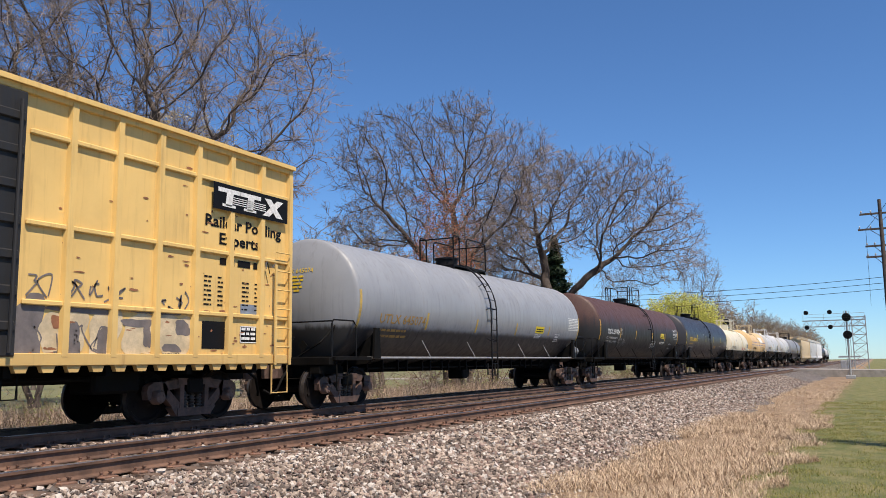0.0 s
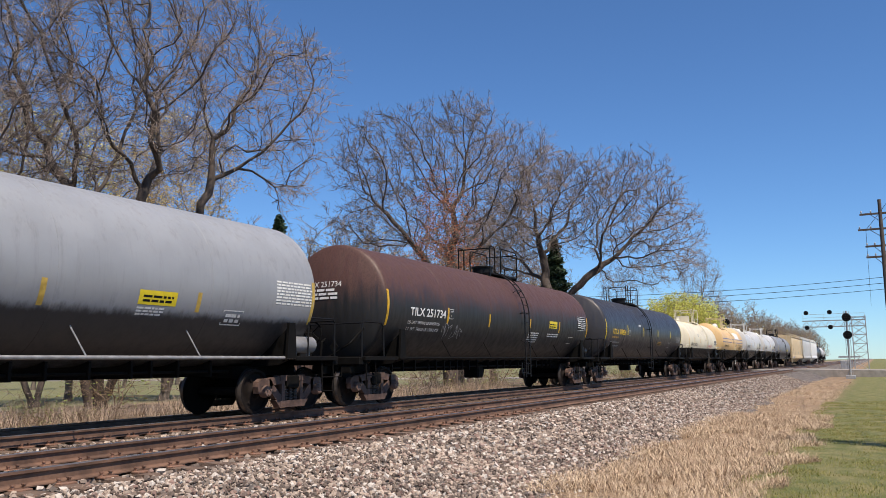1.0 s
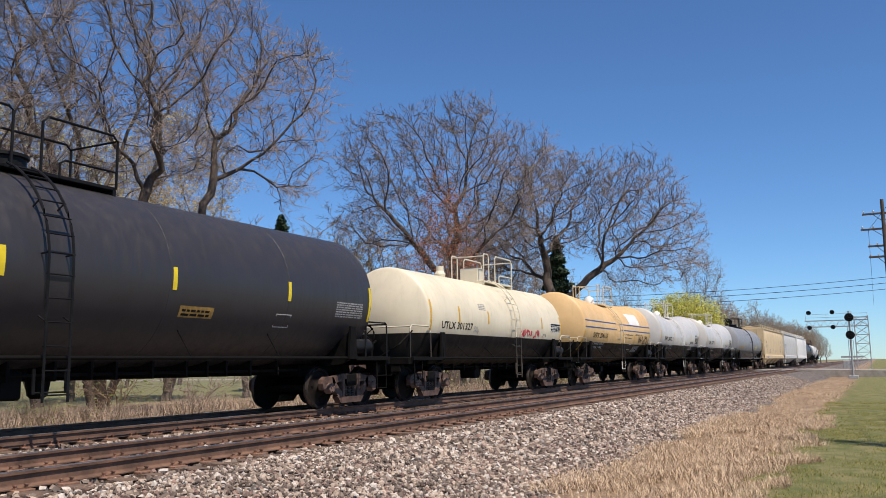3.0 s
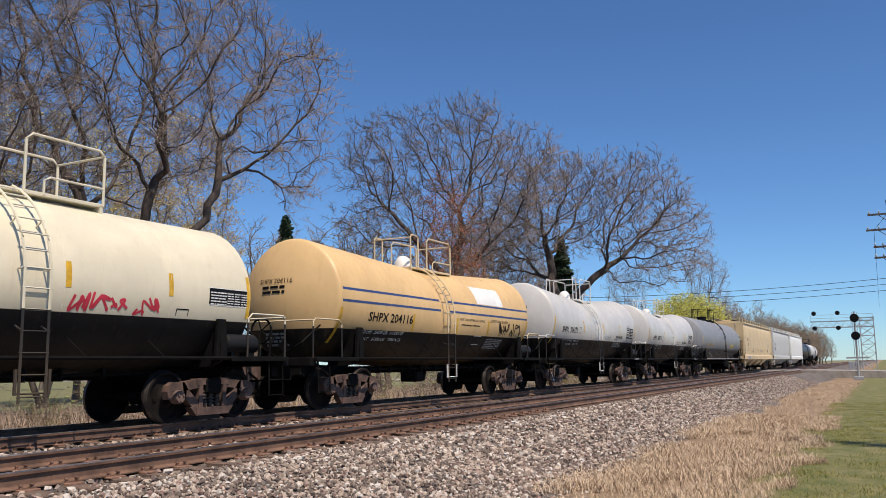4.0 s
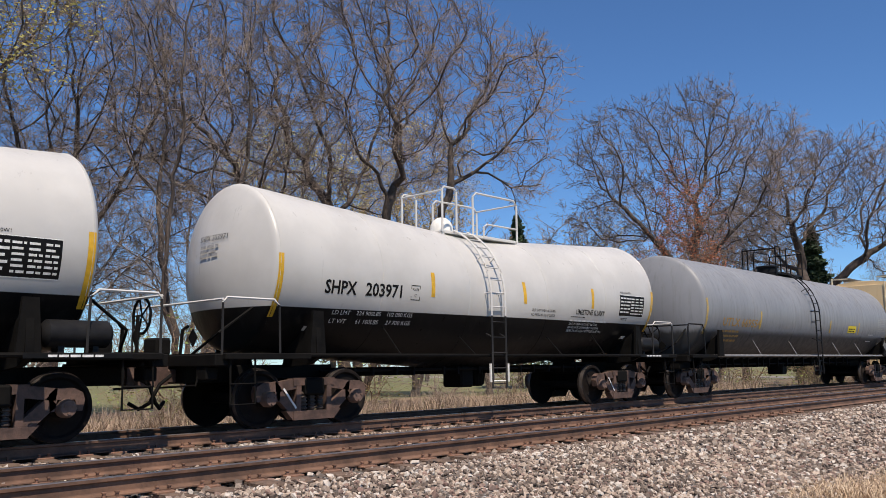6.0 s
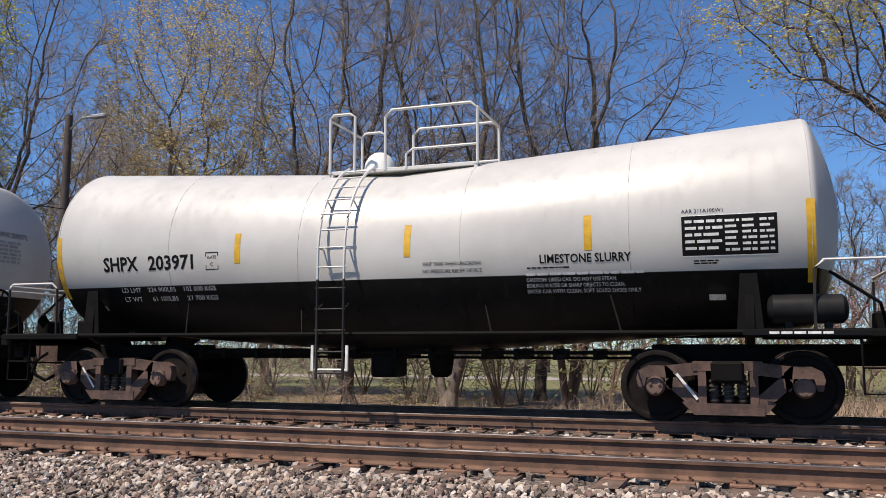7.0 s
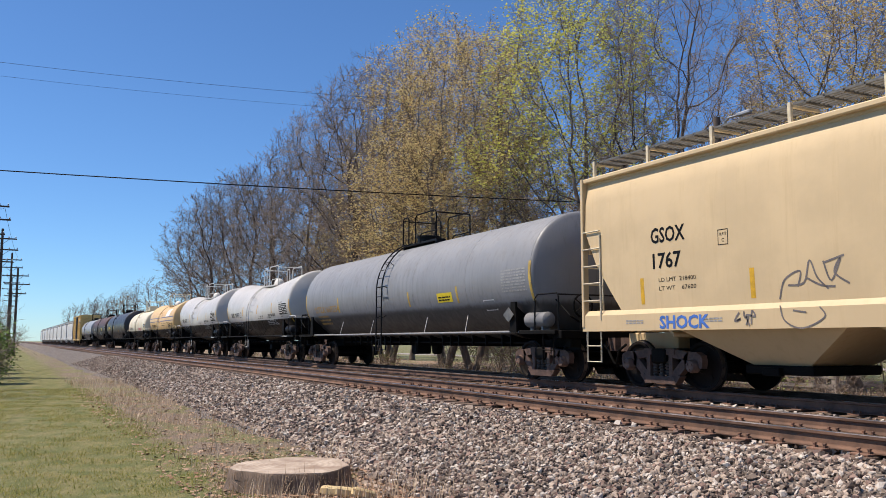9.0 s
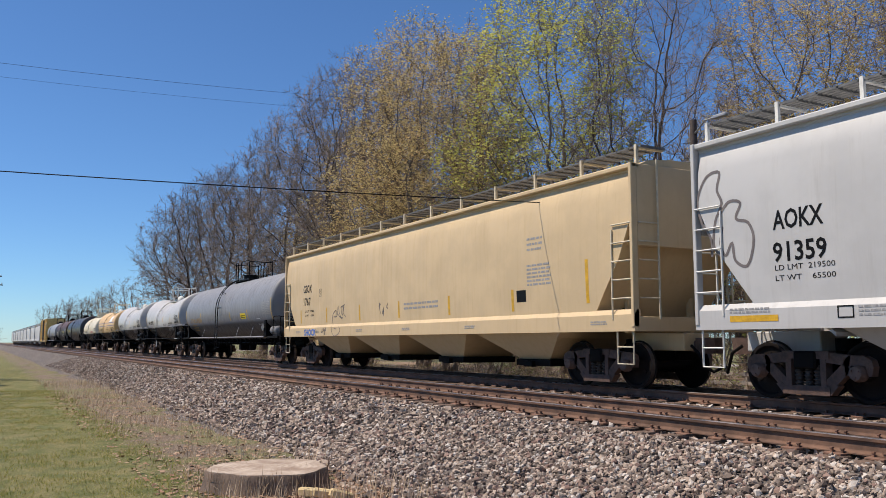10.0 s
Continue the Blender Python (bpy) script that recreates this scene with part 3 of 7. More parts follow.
    if dome == "manway":
        b = Build().lathe([(zt - 0.1, 0.36), (zt + 0.24, 0.36), (zt + 0.26, 0.4), (zt + 0.31, 0.4), (zt + 0.33, 0.3), (zt + 0.36, 0.05)], (px + 0.15, 0, 0), "z", 24)
        part("manway", b, lad if lad != M_GREY_PIPE else M_STEEL, car, "bolted manway with a lid", 30)
    elif dome == "ball":
        b = Build().lathe([(zt - 0.1, 0.26), (zt + 0.12, 0.26), (zt + 0.26, 0.24), (zt + 0.36, 0.18), (zt + 0.42, 0.1), (zt + 0.44, 0.02)], (px + 0.05, 0, 0), "z", 24)
        part("manway", b, M_WHITE_PIPE, car, "round white manway bonnet", 60)
    else:
        b = Build().box(px - 0.45, -0.35, zt - 0.05, px + 0.05, 0.35, zt + 0.5, 0.03)
        b.lathe([(zt - 0.1, 0.14), (zt + 0.1, 0.18), (zt + 0.2, 0.12), (zt + 0.35, 0.12)], (px - 2.6, 0, 0), "z", 16)
        part("manway", b, pipe, car, "boxed valve housing")
    for sx, z0, z1 in strips:
        skin.panel(car, sx - 0.05, z0, 0.1, z1 - z0, strip_mat or M_STRIP, "reflector", 0.0025)
    return car, skin


def data_table(skin, car, x, z, w, h, pale):
    """Stencilled test table: a dark or pale sheet with ruled lines and bars."""
    skin.panel(car, x, z, w, h, M_INK, "data_panel", 0.002)
    skin.border(car, x, z, w, h, 0.012, M_PALE if pale else M_GREYMARK)
    skin.bars(car, x + 0.04, z + h - 0.1, w * 0.4, 5, h * 0.07, M_PALE if pale else M_GREYMARK, 3, 2.3)
    for k in range(3):
        skin.bars(car, x + w * (0.46 + 0.18 * k), z + h - 0.1, w * 0.15, 6, h * 0.06, M_PALE if pale else M_GREYMARK, 5 + k, 2.3)


def hopper_car(label, xc, half, color_mat, pipe, z_top=4.35, bays=4, category="hopper car"):
    """A covered hopper: bowed side sheets over a deep side sill, slope sheets at the ends, discharge bays, roof hatches and a running board."""
    car = thing("hopper_car", label, category, xc, Y_FAR, 0, "cars of the train")
    CARS.append(car)
    z0, z1, w = 1.42, z_top, 1.53
    cut = 1.15           # the side sheet's lower corners are cut back over the slope sheets
    # body side: a bowed shell built from stations up the side, its ends running in along the slope sheets
    rows = [(z0, w - 0.02), (1.9, w + 0.01), (2.5, w + 0.03), (3.2, w + 0.03), (3.8, w + 0.01), (4.15, w - 0.05), (z1 - 0.05, w - 0.14)]
    vs, fs = [], []
    for z, y in rows:
        k = max(0.0, (2.95 - z) / (2.95 - z0))
        x = half - 0.12 - cut * k
        for q in range(13):
            vs.append((-x + 2 * x * q / 12, -y, z))
        for q in range(13):
            vs.append((x - 2 * x * q / 12, y, z))
    n = 26
    for j in range(len(rows) - 1):
        for k in range(n):
            fs.append((j * n + k, j * n + (k + 1) % n, (j + 1) * n + (k + 1) % n, (j + 1) * n + k))
    fs.append(tuple(range(n))[::-1])
    part("body", Build().put(vs, fs), color_mat, car, "bowed steel hopper body", 35)
    b = Build()
    prof = [(-w + 0.12, z1 - 0.06), (-w * 0.7, z1 + 0.1), (-w * 0.3, z1 + 0.17), (w * 0.3, z1 + 0.17), (w * 0.7, z1 + 0.1), (w - 0.12, z1 - 0.06)]
    b.prism(prof, -half + 0.1, half - 0.1, "x")
    part("roof", b, color_mat, car)
    b = Build()
    for t in (-1, 1):
        b.box(-half, t * (w - 0.16) - 0.1, z1 - 0.16, half, t * (w - 0.16) + 0.13 * (t > 0) + 0.1, z1 - 0.02, 0.02)
        b.box(-half, t * (w - 0.05) - 0.09, z1 - 0.10, half, t * (w - 0.05) + 0.09, z1 + 0.0, 0.02)
        part("top_chord", b, color_mat, car)
        b = Build()
    for t in (-1, 1):
        b = Build()
        b.prism([(t * (w - 0.1), 1.12), (t * (w + 0.05), 1.12), (t * (w + 0.05), 1.44), (t * (w - 0.02), 1.54), (t * (w - 0.1), 1.54)], -half, half, "x")
        part("side_sill", b, color_mat, car, "deep side sill beam")
    # end frames
    for s in (-1, 1):
        for t in (-1, 1):
            part("end_post", Build().box(s * half - 0.08 * s, t * w - 0.07, 1.2, s * half, t * w + 0.07, z1, 0.01), color_mat, car)
        part("end_sheet", Build().box(s * (half - 0.1), -w + 0.075, 2.75, s * (half - 0.005), w - 0.075, z1 - 0.01, 0.01), color_mat, car)
        part("end_sill", Build().box(s * (half - 0.12), -w + 0.075, 1.12, s * (half - 0.005), w - 0.075, 1.4, 0.01), color_mat, car)
        for t in (-1, 1):
            b = Build()
            for k in range(5):
                z = 1.75 + 0.36 * k
                b.tube([(s * half - s * 0.05, t * (w + 0.06), z), (s * half - s * 0.62, t * (w + 0.06), z)], 0.016, 6)
                b.tube([(s * half + s * 0.05, t * (w - 0.05), z), (s * half + s * 0.05, t * (w - 0.55), z)], 0.016, 6)
            b.tube([(s * half - s * 0.62, t * (w + 0.05), 1.35), (s * half - s * 0.62, t * (w + 0.05), 3.1)], 0.02, 6)
            b.tube([(s * half + s * 0.05, t * (w - 0.55), 1.35), (s * half + s * 0.05, t * (w - 0.55), z1 + 0.1)], 0.02, 6)
            b.tube([(s * half - s * 0.1, t * w, 1.15), (s * half - s * 0.1, t * w, 0.5), (s * half - s * 0.55, t * w, 0.5), (s * half - s * 0.55, t * w, 1.15)], 0.02, 6)
            b.tube([(s * half - s * 0.1, t * w, 0.82), (s * half - s * 0.55, t * w, 0.82)], 0.016, 6)
            part("end_ladder", b, pipe, car, smooth=40)
        b = Build()      # slope sheet and its stiffeners inside the open end
        xa, xb = s * (half - 0.15), s * (half - 2.6)
        b.put([(xa, -w + 0.06, 2.9), (xa, w - 0.06, 2.9), (xb, w - 0.06, 1.0), (xb, -w + 0.06, 1.0), (xa, -w + 0.06, 2.95), (xa, w - 0.06, 2.95), (xb, w - 0.06, 1.06), (xb, -w + 0.06, 1.06)],
              [(0, 1, 2, 3), (4, 7, 6, 5), (0, 4, 5, 1), (2, 6, 7, 3), (1, 5, 6, 2), (0, 3, 7, 4)])
        b.box(s * (half - 1.0) - 0.05, -0.9, 1.1, s * (half - 1.0) + 0.05, -0.8, 2.3)
        b.box(s * (half - 1.0) - 0.05, 0.8, 1.1, s * (half - 1.0) + 0.05, 0.9, 2.3)
        b.box(s * (half - 1.5), -0.35, 0.75, s * (half), 0.35, 1.1, 0.02)
        part("slope_sheet", b, color_mat, car)
    # discharge bays
    inner = half - 2.4
    for k in range(bays):
        a, c = -inner + 2 * inner * k / bays + 0.1, -inner + 2 * inner * (k + 1) / bays - 0.1
        m = (a + c) / 2
        b = Build()
        top = [(a, -w + 0.1, 1.2), (c, -w + 0.1, 1.2), (c, w - 0.1, 1.2), (a, w - 0.1, 1.2)]
        bot = [(m - 0.55, -0.75, 0.5), (m + 0.55, -0.75, 0.5), (m + 0.55, 0.75, 0.5), (m - 0.55, 0.75, 0.5)]
        b.put(top + bot, [(0, 1, 2, 3), (7, 6, 5, 4), (0, 4, 5, 1), (1, 5, 6, 2), (2, 6, 7, 3), (3, 7, 4, 0)])
        part("discharge_bay", b, color_mat, car, "sloping discharge bay")
        g = Build()
        g.box(m - 0.7, -0.85, 0.36, m + 0.7, 0.85, 0.52, 0.02)
        g.box(m - 0.25, -0.95, 0.34, m + 0.1, -0.8, 0.48, 0.01)
        part("outlet_gate", g, M_STEEL, car)
    # roof walk with its brackets
    b = Build()
    for t in (-1, 1):
        y = t * 0.95
        for q in range(6):
            b.box(-half + 0.2, y - 0.3 + q * 0.11, z1 + 0.36, half - 0.2, y - 0.26 + q * 0.11, z1 + 0.40)
        x = -half + 0.2
        while x < half:
            b.box(x, y - 0.3, z1 + 0.34, x + 0.03, y + 0.33, z1 + 0.39)
            x += 0.35
    part("running_board", b, M_GRATE, car, "open steel grating walkway")
    for k in range(13):
        x = -half + 0.15 + (2 * half - 0.3) * k / 12
        for t in (-1, 1):
            b = Build()
            b.box(x - 0.03, t * (w - 0.22) - 0.03, z1 - 0.02, x + 0.03, t * (w - 0.22) + 0.03, z1 + 0.4)
            b.box(x - 0.03, t * 0.62 if t > 0 else -w + 0.22, z1 + 0.32, x + 0.03, w - 0.22 if t > 0 else -0.62, z1 + 0.36)
            part("bracket", b, pipe, car)
    b = Build()
    for k in range(8):
        x = -half + 1.4 + (2 * half - 2.8) * k / 7
        b.box(x - 0.7, -0.33, z1 + 0.12, x + 0.7, 0.33, z1 + 0.24, 0.04)
    part("roof_hatches", b, color_mat, car)
    b = Build()
    b.tube([(half - 2.4, -0.6, 1.55), (half - 1.5, -0.6, 1.55)], 0.18, 14)
    b.box(half - 1.4, -0.9, 1.2, half - 1.0, -0.6, 1.6, 0.02)
    part("air_reservoir", b, M_STEEL, car)
    running_gear(car, -half + 1.75, half - 1.75, -half - 0.3, half + 0.3)
    return car, BowedSide(rows)


def boxcar(xc, half, color_mat):
    car = thing("boxcar", "yellow ribbed steel boxcar with a black plug door and graffiti", "boxcar", xc, Y_FAR, 0, "cars of the train")
    CARS.append(car)
    w, z0, z1 = 1.56, 1.02, 5.1
    b = Build()
    b.box(-half, -w + 0.05, z0, half, w - 0.05, z1, 0.02)
    part("body", b, color_mat, car, "yellow sheet-steel box body")
    b = Build()
    b.prism([(-w - 0.09, z1 - 0.05), (-w - 0.09, z1 + 0.03), (0, z1 + 0.14), (w + 0.09, z1 + 0.03), (w + 0.09, z1 - 0.05)], -half - 0.02, half + 0.02, "x")
    part("roof", b, color_mat, car)
    for t in (-1, 1):
        xs = [half - 0.06 - 0.895 * k for k in range(7)] + [-half + 0.06 + 0.895 * k for k in range(7)]
        for k, x in enumerate(xs):
            b = Build()
            y = t * (w - 0.05)
            b.prism([(x - 0.075, y), (x - 0.055, y + t * 0.085), (x + 0.055, y + t * 0.085), (x + 0.075, y)], 1.15, z1 - 0.08, "z")
            part("rib", b, color_mat, car)
        b = Build()
        for z in (1.93, 3.08, 4.42):
            b.box(1.85, t * (w - 0.02) - 0.03, z - 0.04, half - 0.02, t * (w - 0.02) + 0.025, z + 0.04, 0.015)
            b.box(-half + 0.02, t * (w - 0.02) - 0.03, z - 0.04, -1.85, t * (w - 0.02) + 0.025, z + 0.04, 0.015)
        b.box(-half, t * (w - 0.02) - 0.05, 1.02, half, t * (w - 0.02) + 0.05, 1.2, 0.01)
        b.box(-half, t * (w - 0.02) - 0.04, z1 - 0.14, half, t * (w - 0.02) + 0.05, z1, 0.01)
        part("side_rails", b, color_mat, car)
        for k in range(int(2 * half / 0.44)):
            x = -half + 0.2 + 0.44 * k
            b = Build().prism([(x - 0.13, 1.03), (x + 0.13, 1.03), (x + 0.08, 0.92), (x - 0.08, 0.92)], t * (w - 0.09), t * (w + 0.0))
            part("sill_tab", b, color_mat, car)
    M_DOOR = paint("black door paint", (0.013, 0.013, 0.014), 0.6, dirt=0.2)
    b = Build()
    b.box(-1.74, -w - 0.05, 1.15, 1.74, -w + 0.0, z1 - 0.15, 0.02)
    for k in range(7):
        z = 1.5 + 0.5 * k
        b.box(-1.7, -w - 0.09, z, 1.7, -w - 0.03, z + 0.14, 0.02)
    b.tube([(1.6, -w - 0.12, 1.2), (1.6, -w - 0.12, z1 - 0.3)], 0.03, 8)
    b.tube([(0.9, -w - 0.12, 1.2), (0.9, -w - 0.12, z1 - 0.3)], 0.03, 8)
    part("door", b, M_DOOR, car, "black corrugated plug door with lock rods")
    for t in (-1, 1):
        b = Build()
        for k in range(6):
            z = 1.35 + 0.38 * k
            b.tube([(half - 0.12, -w - 0.08, z), (half - 0.58, -w - 0.08, z)], 0.014, 6)
            b.tube([(half + 0.08, -w + 0.1, z), (half + 0.08, -w + 0.55, z)], 0.014, 6)
        for x in (half - 0.12, half - 0.58):
            b.box(x - 0.03, -w - 0.09, 1.0, x + 0.03, -w - 0.06, 3.0 if t < 0 else 3.0)
        b.tube([(half - 0.1, -w, 1.0), (half - 0.1, -w, 0.45), (half - 0.6, -w, 0.45), (half - 0.6, -w, 1.0)], 0.02, 6)
        if t > 0:
            break
        part("ladder", b, color_mat, car, "side ladder on the end post")
    for s in (-1, 1):
        b = Build()
        for k in range(11):
            z = 1.3 + 0.33 * k
            b.box(s * half, -w + 0.1, z, s * (half + 0.07), w - 0.1, z + 0.16, 0.02)
        part("end_corrugations", b, color_mat, car)
    b = Build()
    b.box(-half, -0.35, 0.72, half, 0.35, 1.05, 0.02)
    for k in range(9):
        x = -half + 1 + (2 * half - 2) * k / 8
        b.box(x - 0.06, -w + 0.1, 0.85, x + 0.06, w - 0.1, 1.04)
    b.tube([(-half + 3, -0.9, 0.8), (half - 3, -0.9, 0.8)], 0.04, 6)
    b.box(half - 4.4, -1.0, 0.55, half - 3.4, -0.4, 0.95, 0.05)
    part("underframe", b, M_STEEL, car)
    b = Build()
    b.tube([(half - 6.3, -1.4, 1.0), (half - 6.3, -1.4, 0.55), (half - 6.05, -1.4, 0.55), (half - 6.05, -1.4, 1.0)], 0.022, 6)
    part("stirrup", b, M_STEEL, car)
    running_gear(car, -half + 2.2, half - 2.2, -half - 0.35, half + 0.35)
    return car, Skin(y=-w + 0.045)


def flat(h):
    return lambda x: h


def vee(mid, end, half):
    return lambda x: mid + (end - mid) * abs(x) / half


# paint of each car
P_BOX = paint("faded yellow boxcar paint", (0.72, 0.49, 0.17), 0.5, (0.25, 0.14, 0.06), 0.5)
# lower: grime together with the shell's underside shade, put into the colour
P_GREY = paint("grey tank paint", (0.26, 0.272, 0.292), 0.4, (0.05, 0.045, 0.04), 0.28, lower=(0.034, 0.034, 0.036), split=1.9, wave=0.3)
# lower: the underside's shade painted into the colour, with a soft edge
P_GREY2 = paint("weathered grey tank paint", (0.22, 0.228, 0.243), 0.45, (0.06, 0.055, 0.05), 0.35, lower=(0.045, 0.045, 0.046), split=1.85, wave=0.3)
P_BROWN = paint("rusted black tank paint", (0.016, 0.016, 0.0165), 0.5, (0.03, 0.02, 0.017), 0.25, rust=(0.1, 0.046, 0.034), rust_lo=2.35, rust_hi=3.15)
P_BLACK = paint("black tank paint", (0.032, 0.03, 0.033), 0.38, (0.05, 0.042, 0.038), 0.2)
P_CREAM = paint("cream and black tank paint", (0.66, 0.60, 0.45), 0.4, (0.2, 0.16, 0.1), 0.15, lower=(0.014, 0.0135, 0.014), split=1.83)
P_TAN = paint("tan and black tank paint", (0.64, 0.43, 0.2), 0.42, (0.3, 0.17, 0.06), 0.25, lower=(0.01, 0.01, 0.0105), split=1.83)
P_WHITE = paint("white and black tank paint", (0.5, 0.49, 0.467), 0.32, (0.4, 0.36, 0.3), 0.04, lower=(0.007, 0.007, 0.0075), split=1.92)
P_TANHOP = paint("tan hopper paint", (0.6, 0.46, 0.27), 0.5, (0.3, 0.2, 0.1), 0.18)
P_GREYHOP = paint("light grey hopper paint", (0.5, 0.5, 0.49), 0.5, (0.2, 0.18, 0.16), 0.2)
P_WHITEHOP = paint("white hopper paint", (0.72, 0.72, 0.7), 0.5, (0.3, 0.28, 0.25), 0.15)

P_WHITE_LADDER = paint("white and black ladder paint", (0.58, 0.57, 0.545), 0.45, (0.3, 0.28, 0.25), 0.1, lower=(0.02, 0.02, 0.021), split=1.92)
P_TAN_LADDER = paint("cream and black ladder paint", (0.58, 0.47, 0.3), 0.45, (0.3, 0.2, 0.1), 0.15, lower=(0.02, 0.02, 0.021), split=1.83)
P_CREAM_LADDER = paint("pale and black ladder paint", (0.62, 0.57, 0.44), 0.45, (0.3, 0.2, 0.1), 0.15, lower=(0.03, 0.03, 0.031), split=1.83)
car, sk = boxcar(5.95, 8.0, P_BOX)
BOX, BOX_SKIN = car, sk
car, sk = tank_car("grey tank car with worn yellow lettering, grime and painted-in shade below", 24.87, 8.22, 1.54, flat(2.53), P_GREY, M_BLACK_PIPE, -0.8, (-8.1, 8.1), (-9.2, 9.2), M_BLACK_PIPE,
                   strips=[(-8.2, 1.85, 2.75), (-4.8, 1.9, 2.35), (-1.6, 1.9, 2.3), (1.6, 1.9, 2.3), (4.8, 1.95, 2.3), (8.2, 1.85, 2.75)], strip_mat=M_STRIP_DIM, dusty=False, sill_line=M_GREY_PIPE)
T1, S1 = car, sk
car, sk = tank_car("black tank car with a rust-red upper half", 44.36, 8.16, 1.54, flat(2.53), P_BROWN, M_BLACK_PIPE, 0.84, (-8.0, 8.0), (-9.15, 9.15), M_BLACK_PIPE,
                   strips=[(-8.14, 1.95, 2.85), (-4.8, 2.1, 2.55), (-1.89, 2.1, 2.5), (1.62, 2.1, 2.5), (4.69, 2.1, 2.5), (8.14, 2.0, 2.8)])
T2, S2 = car, sk
car, sk = tank_car("black tank car with bright yellow lettering", 63.65, 8.25, 1.54, flat(2.53), P_BLACK, M_BLACK_PIPE, -0.5, (-8.1, 8.1), (-9.2, 9.2), M_BLACK_PIPE,
                   strips=[(-8.22, 2.0, 2.9), (-4.5, 2.27, 2.72), (-1.32, 2.27, 2.7), (1.93, 2.3, 2.7), (5.13, 2.3, 2.7), (8.22, 2.0, 2.8)], strip_mat=M_PANEL)
T3, S3 = car, sk
car, sk = tank_car("cream tank car with a black underside and red graffiti", 80.5, 5.33, 1.42, flat(2.3), P_CREAM, P_CREAM_LADDER, 0.58, (-4.75, 4.75), (-6.45, 6.45), P_CREAM_LADDER, dome="box",
                   strips=[(-5.3, 1.9, 2.75), (-3.53, 2.15, 2.65), (-1.45, 2.2, 2.6), (1.23, 2.2, 2.6), (3.3, 2.2, 2.6), (5.3, 1.9, 2.7)])
T4, S4 = car, sk
V5 = vee(2.28, 2.56, 5.63)
car, sk = tank_car("tan tank car with blue stripes and a black underside", 94.62, 5.63, 1.42, V5, P_TAN, P_TAN_LADDER, -0.5, (-4.7, 4.7), (-6.7, 6.7), P_TAN_LADDER, dome="ball",
                   strips=[(-5.6, 1.5, 2.3), (-2.29, 1.85, 2.3), (0.24, 1.85, 2.3), (2.43, 1.85, 2.3), (5.6, 1.6, 2.4)])
T5, S5 = car, sk
V6 = vee(2.26, 2.64, 5.75)
WHITE_STRIPS = [(-5.73, 1.75, 2.75), (-2.3, 2.22, 2.68), (0.48, 2.22, 2.68), (3.03, 2.22, 2.68), (5.73, 1.75, 2.75)]
car, sk = tank_car("white tank car with a black underside for limestone slurry", 108.8, 5.75, 1.42, V6, P_WHITE, P_WHITE_LADDER, -0.62, (-4.8, 4.75), (-6.75, 6.75), P_WHITE_LADDER, dome="ball", strips=WHITE_STRIPS)
T6, S6 = car, sk
car, sk = tank_car("white tank car with a black underside for limestone slurry", 123.27, 5.74, 1.42, V6, P_WHITE, P_WHITE_LADDER, -0.62, (-4.8, 4.7), (-6.75, 6.75), P_WHITE_LADDER, dome="ball", strips=WHITE_STRIPS)
T7, S7 = car, sk
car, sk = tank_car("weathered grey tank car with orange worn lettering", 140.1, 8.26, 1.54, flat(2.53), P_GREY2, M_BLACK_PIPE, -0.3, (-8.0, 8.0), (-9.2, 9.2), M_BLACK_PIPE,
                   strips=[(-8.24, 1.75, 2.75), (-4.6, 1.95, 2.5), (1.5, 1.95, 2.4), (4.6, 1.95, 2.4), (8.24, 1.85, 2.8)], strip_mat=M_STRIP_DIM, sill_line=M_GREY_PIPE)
T8, S8 = car, sk
H1, SH1 = hopper_car("tan covered hopper car with blue and black graffiti", 160.72, 10.3, P_TANHOP, M_CREAM_PIPE)
H2, SH2 = hopper_car("light grey covered hopper car with black graffiti", 181.6, 9.05, P_GREYHOP, M_WHITE_PIPE)
H3, SH3 = hopper_car("white covered hopper car", 201.3, 9.05, P_WHITEHOP, M_WHITE_PIPE)
tank_car("black tank car at the tail of the train", 221.0, 7.4, 1.45, flat(2.4), P_BLACK, M_BLACK_PIPE, -0.5, (-7.2, 7.2), (-8.4, 8.4))
tank_car("silver tank car at the tail of the train", 238.5, 6.2, 1.42, flat(2.35), P_GREYHOP, M_BLACK_PIPE, -0.5, (-5.8, 5.8), (-7.2, 7.2))
for k in range(9):
    if k == 0:
        HF, _ = hopper_car("grey covered hopper car far up the train", -12.6, 8.3, P_GREYHOP, M_WHITE_PIPE)
    else:
        c = copy_thing(HF, pose(-12.6 - 18.2 * k, Y_FAR, 0))
        CARS.append(c)


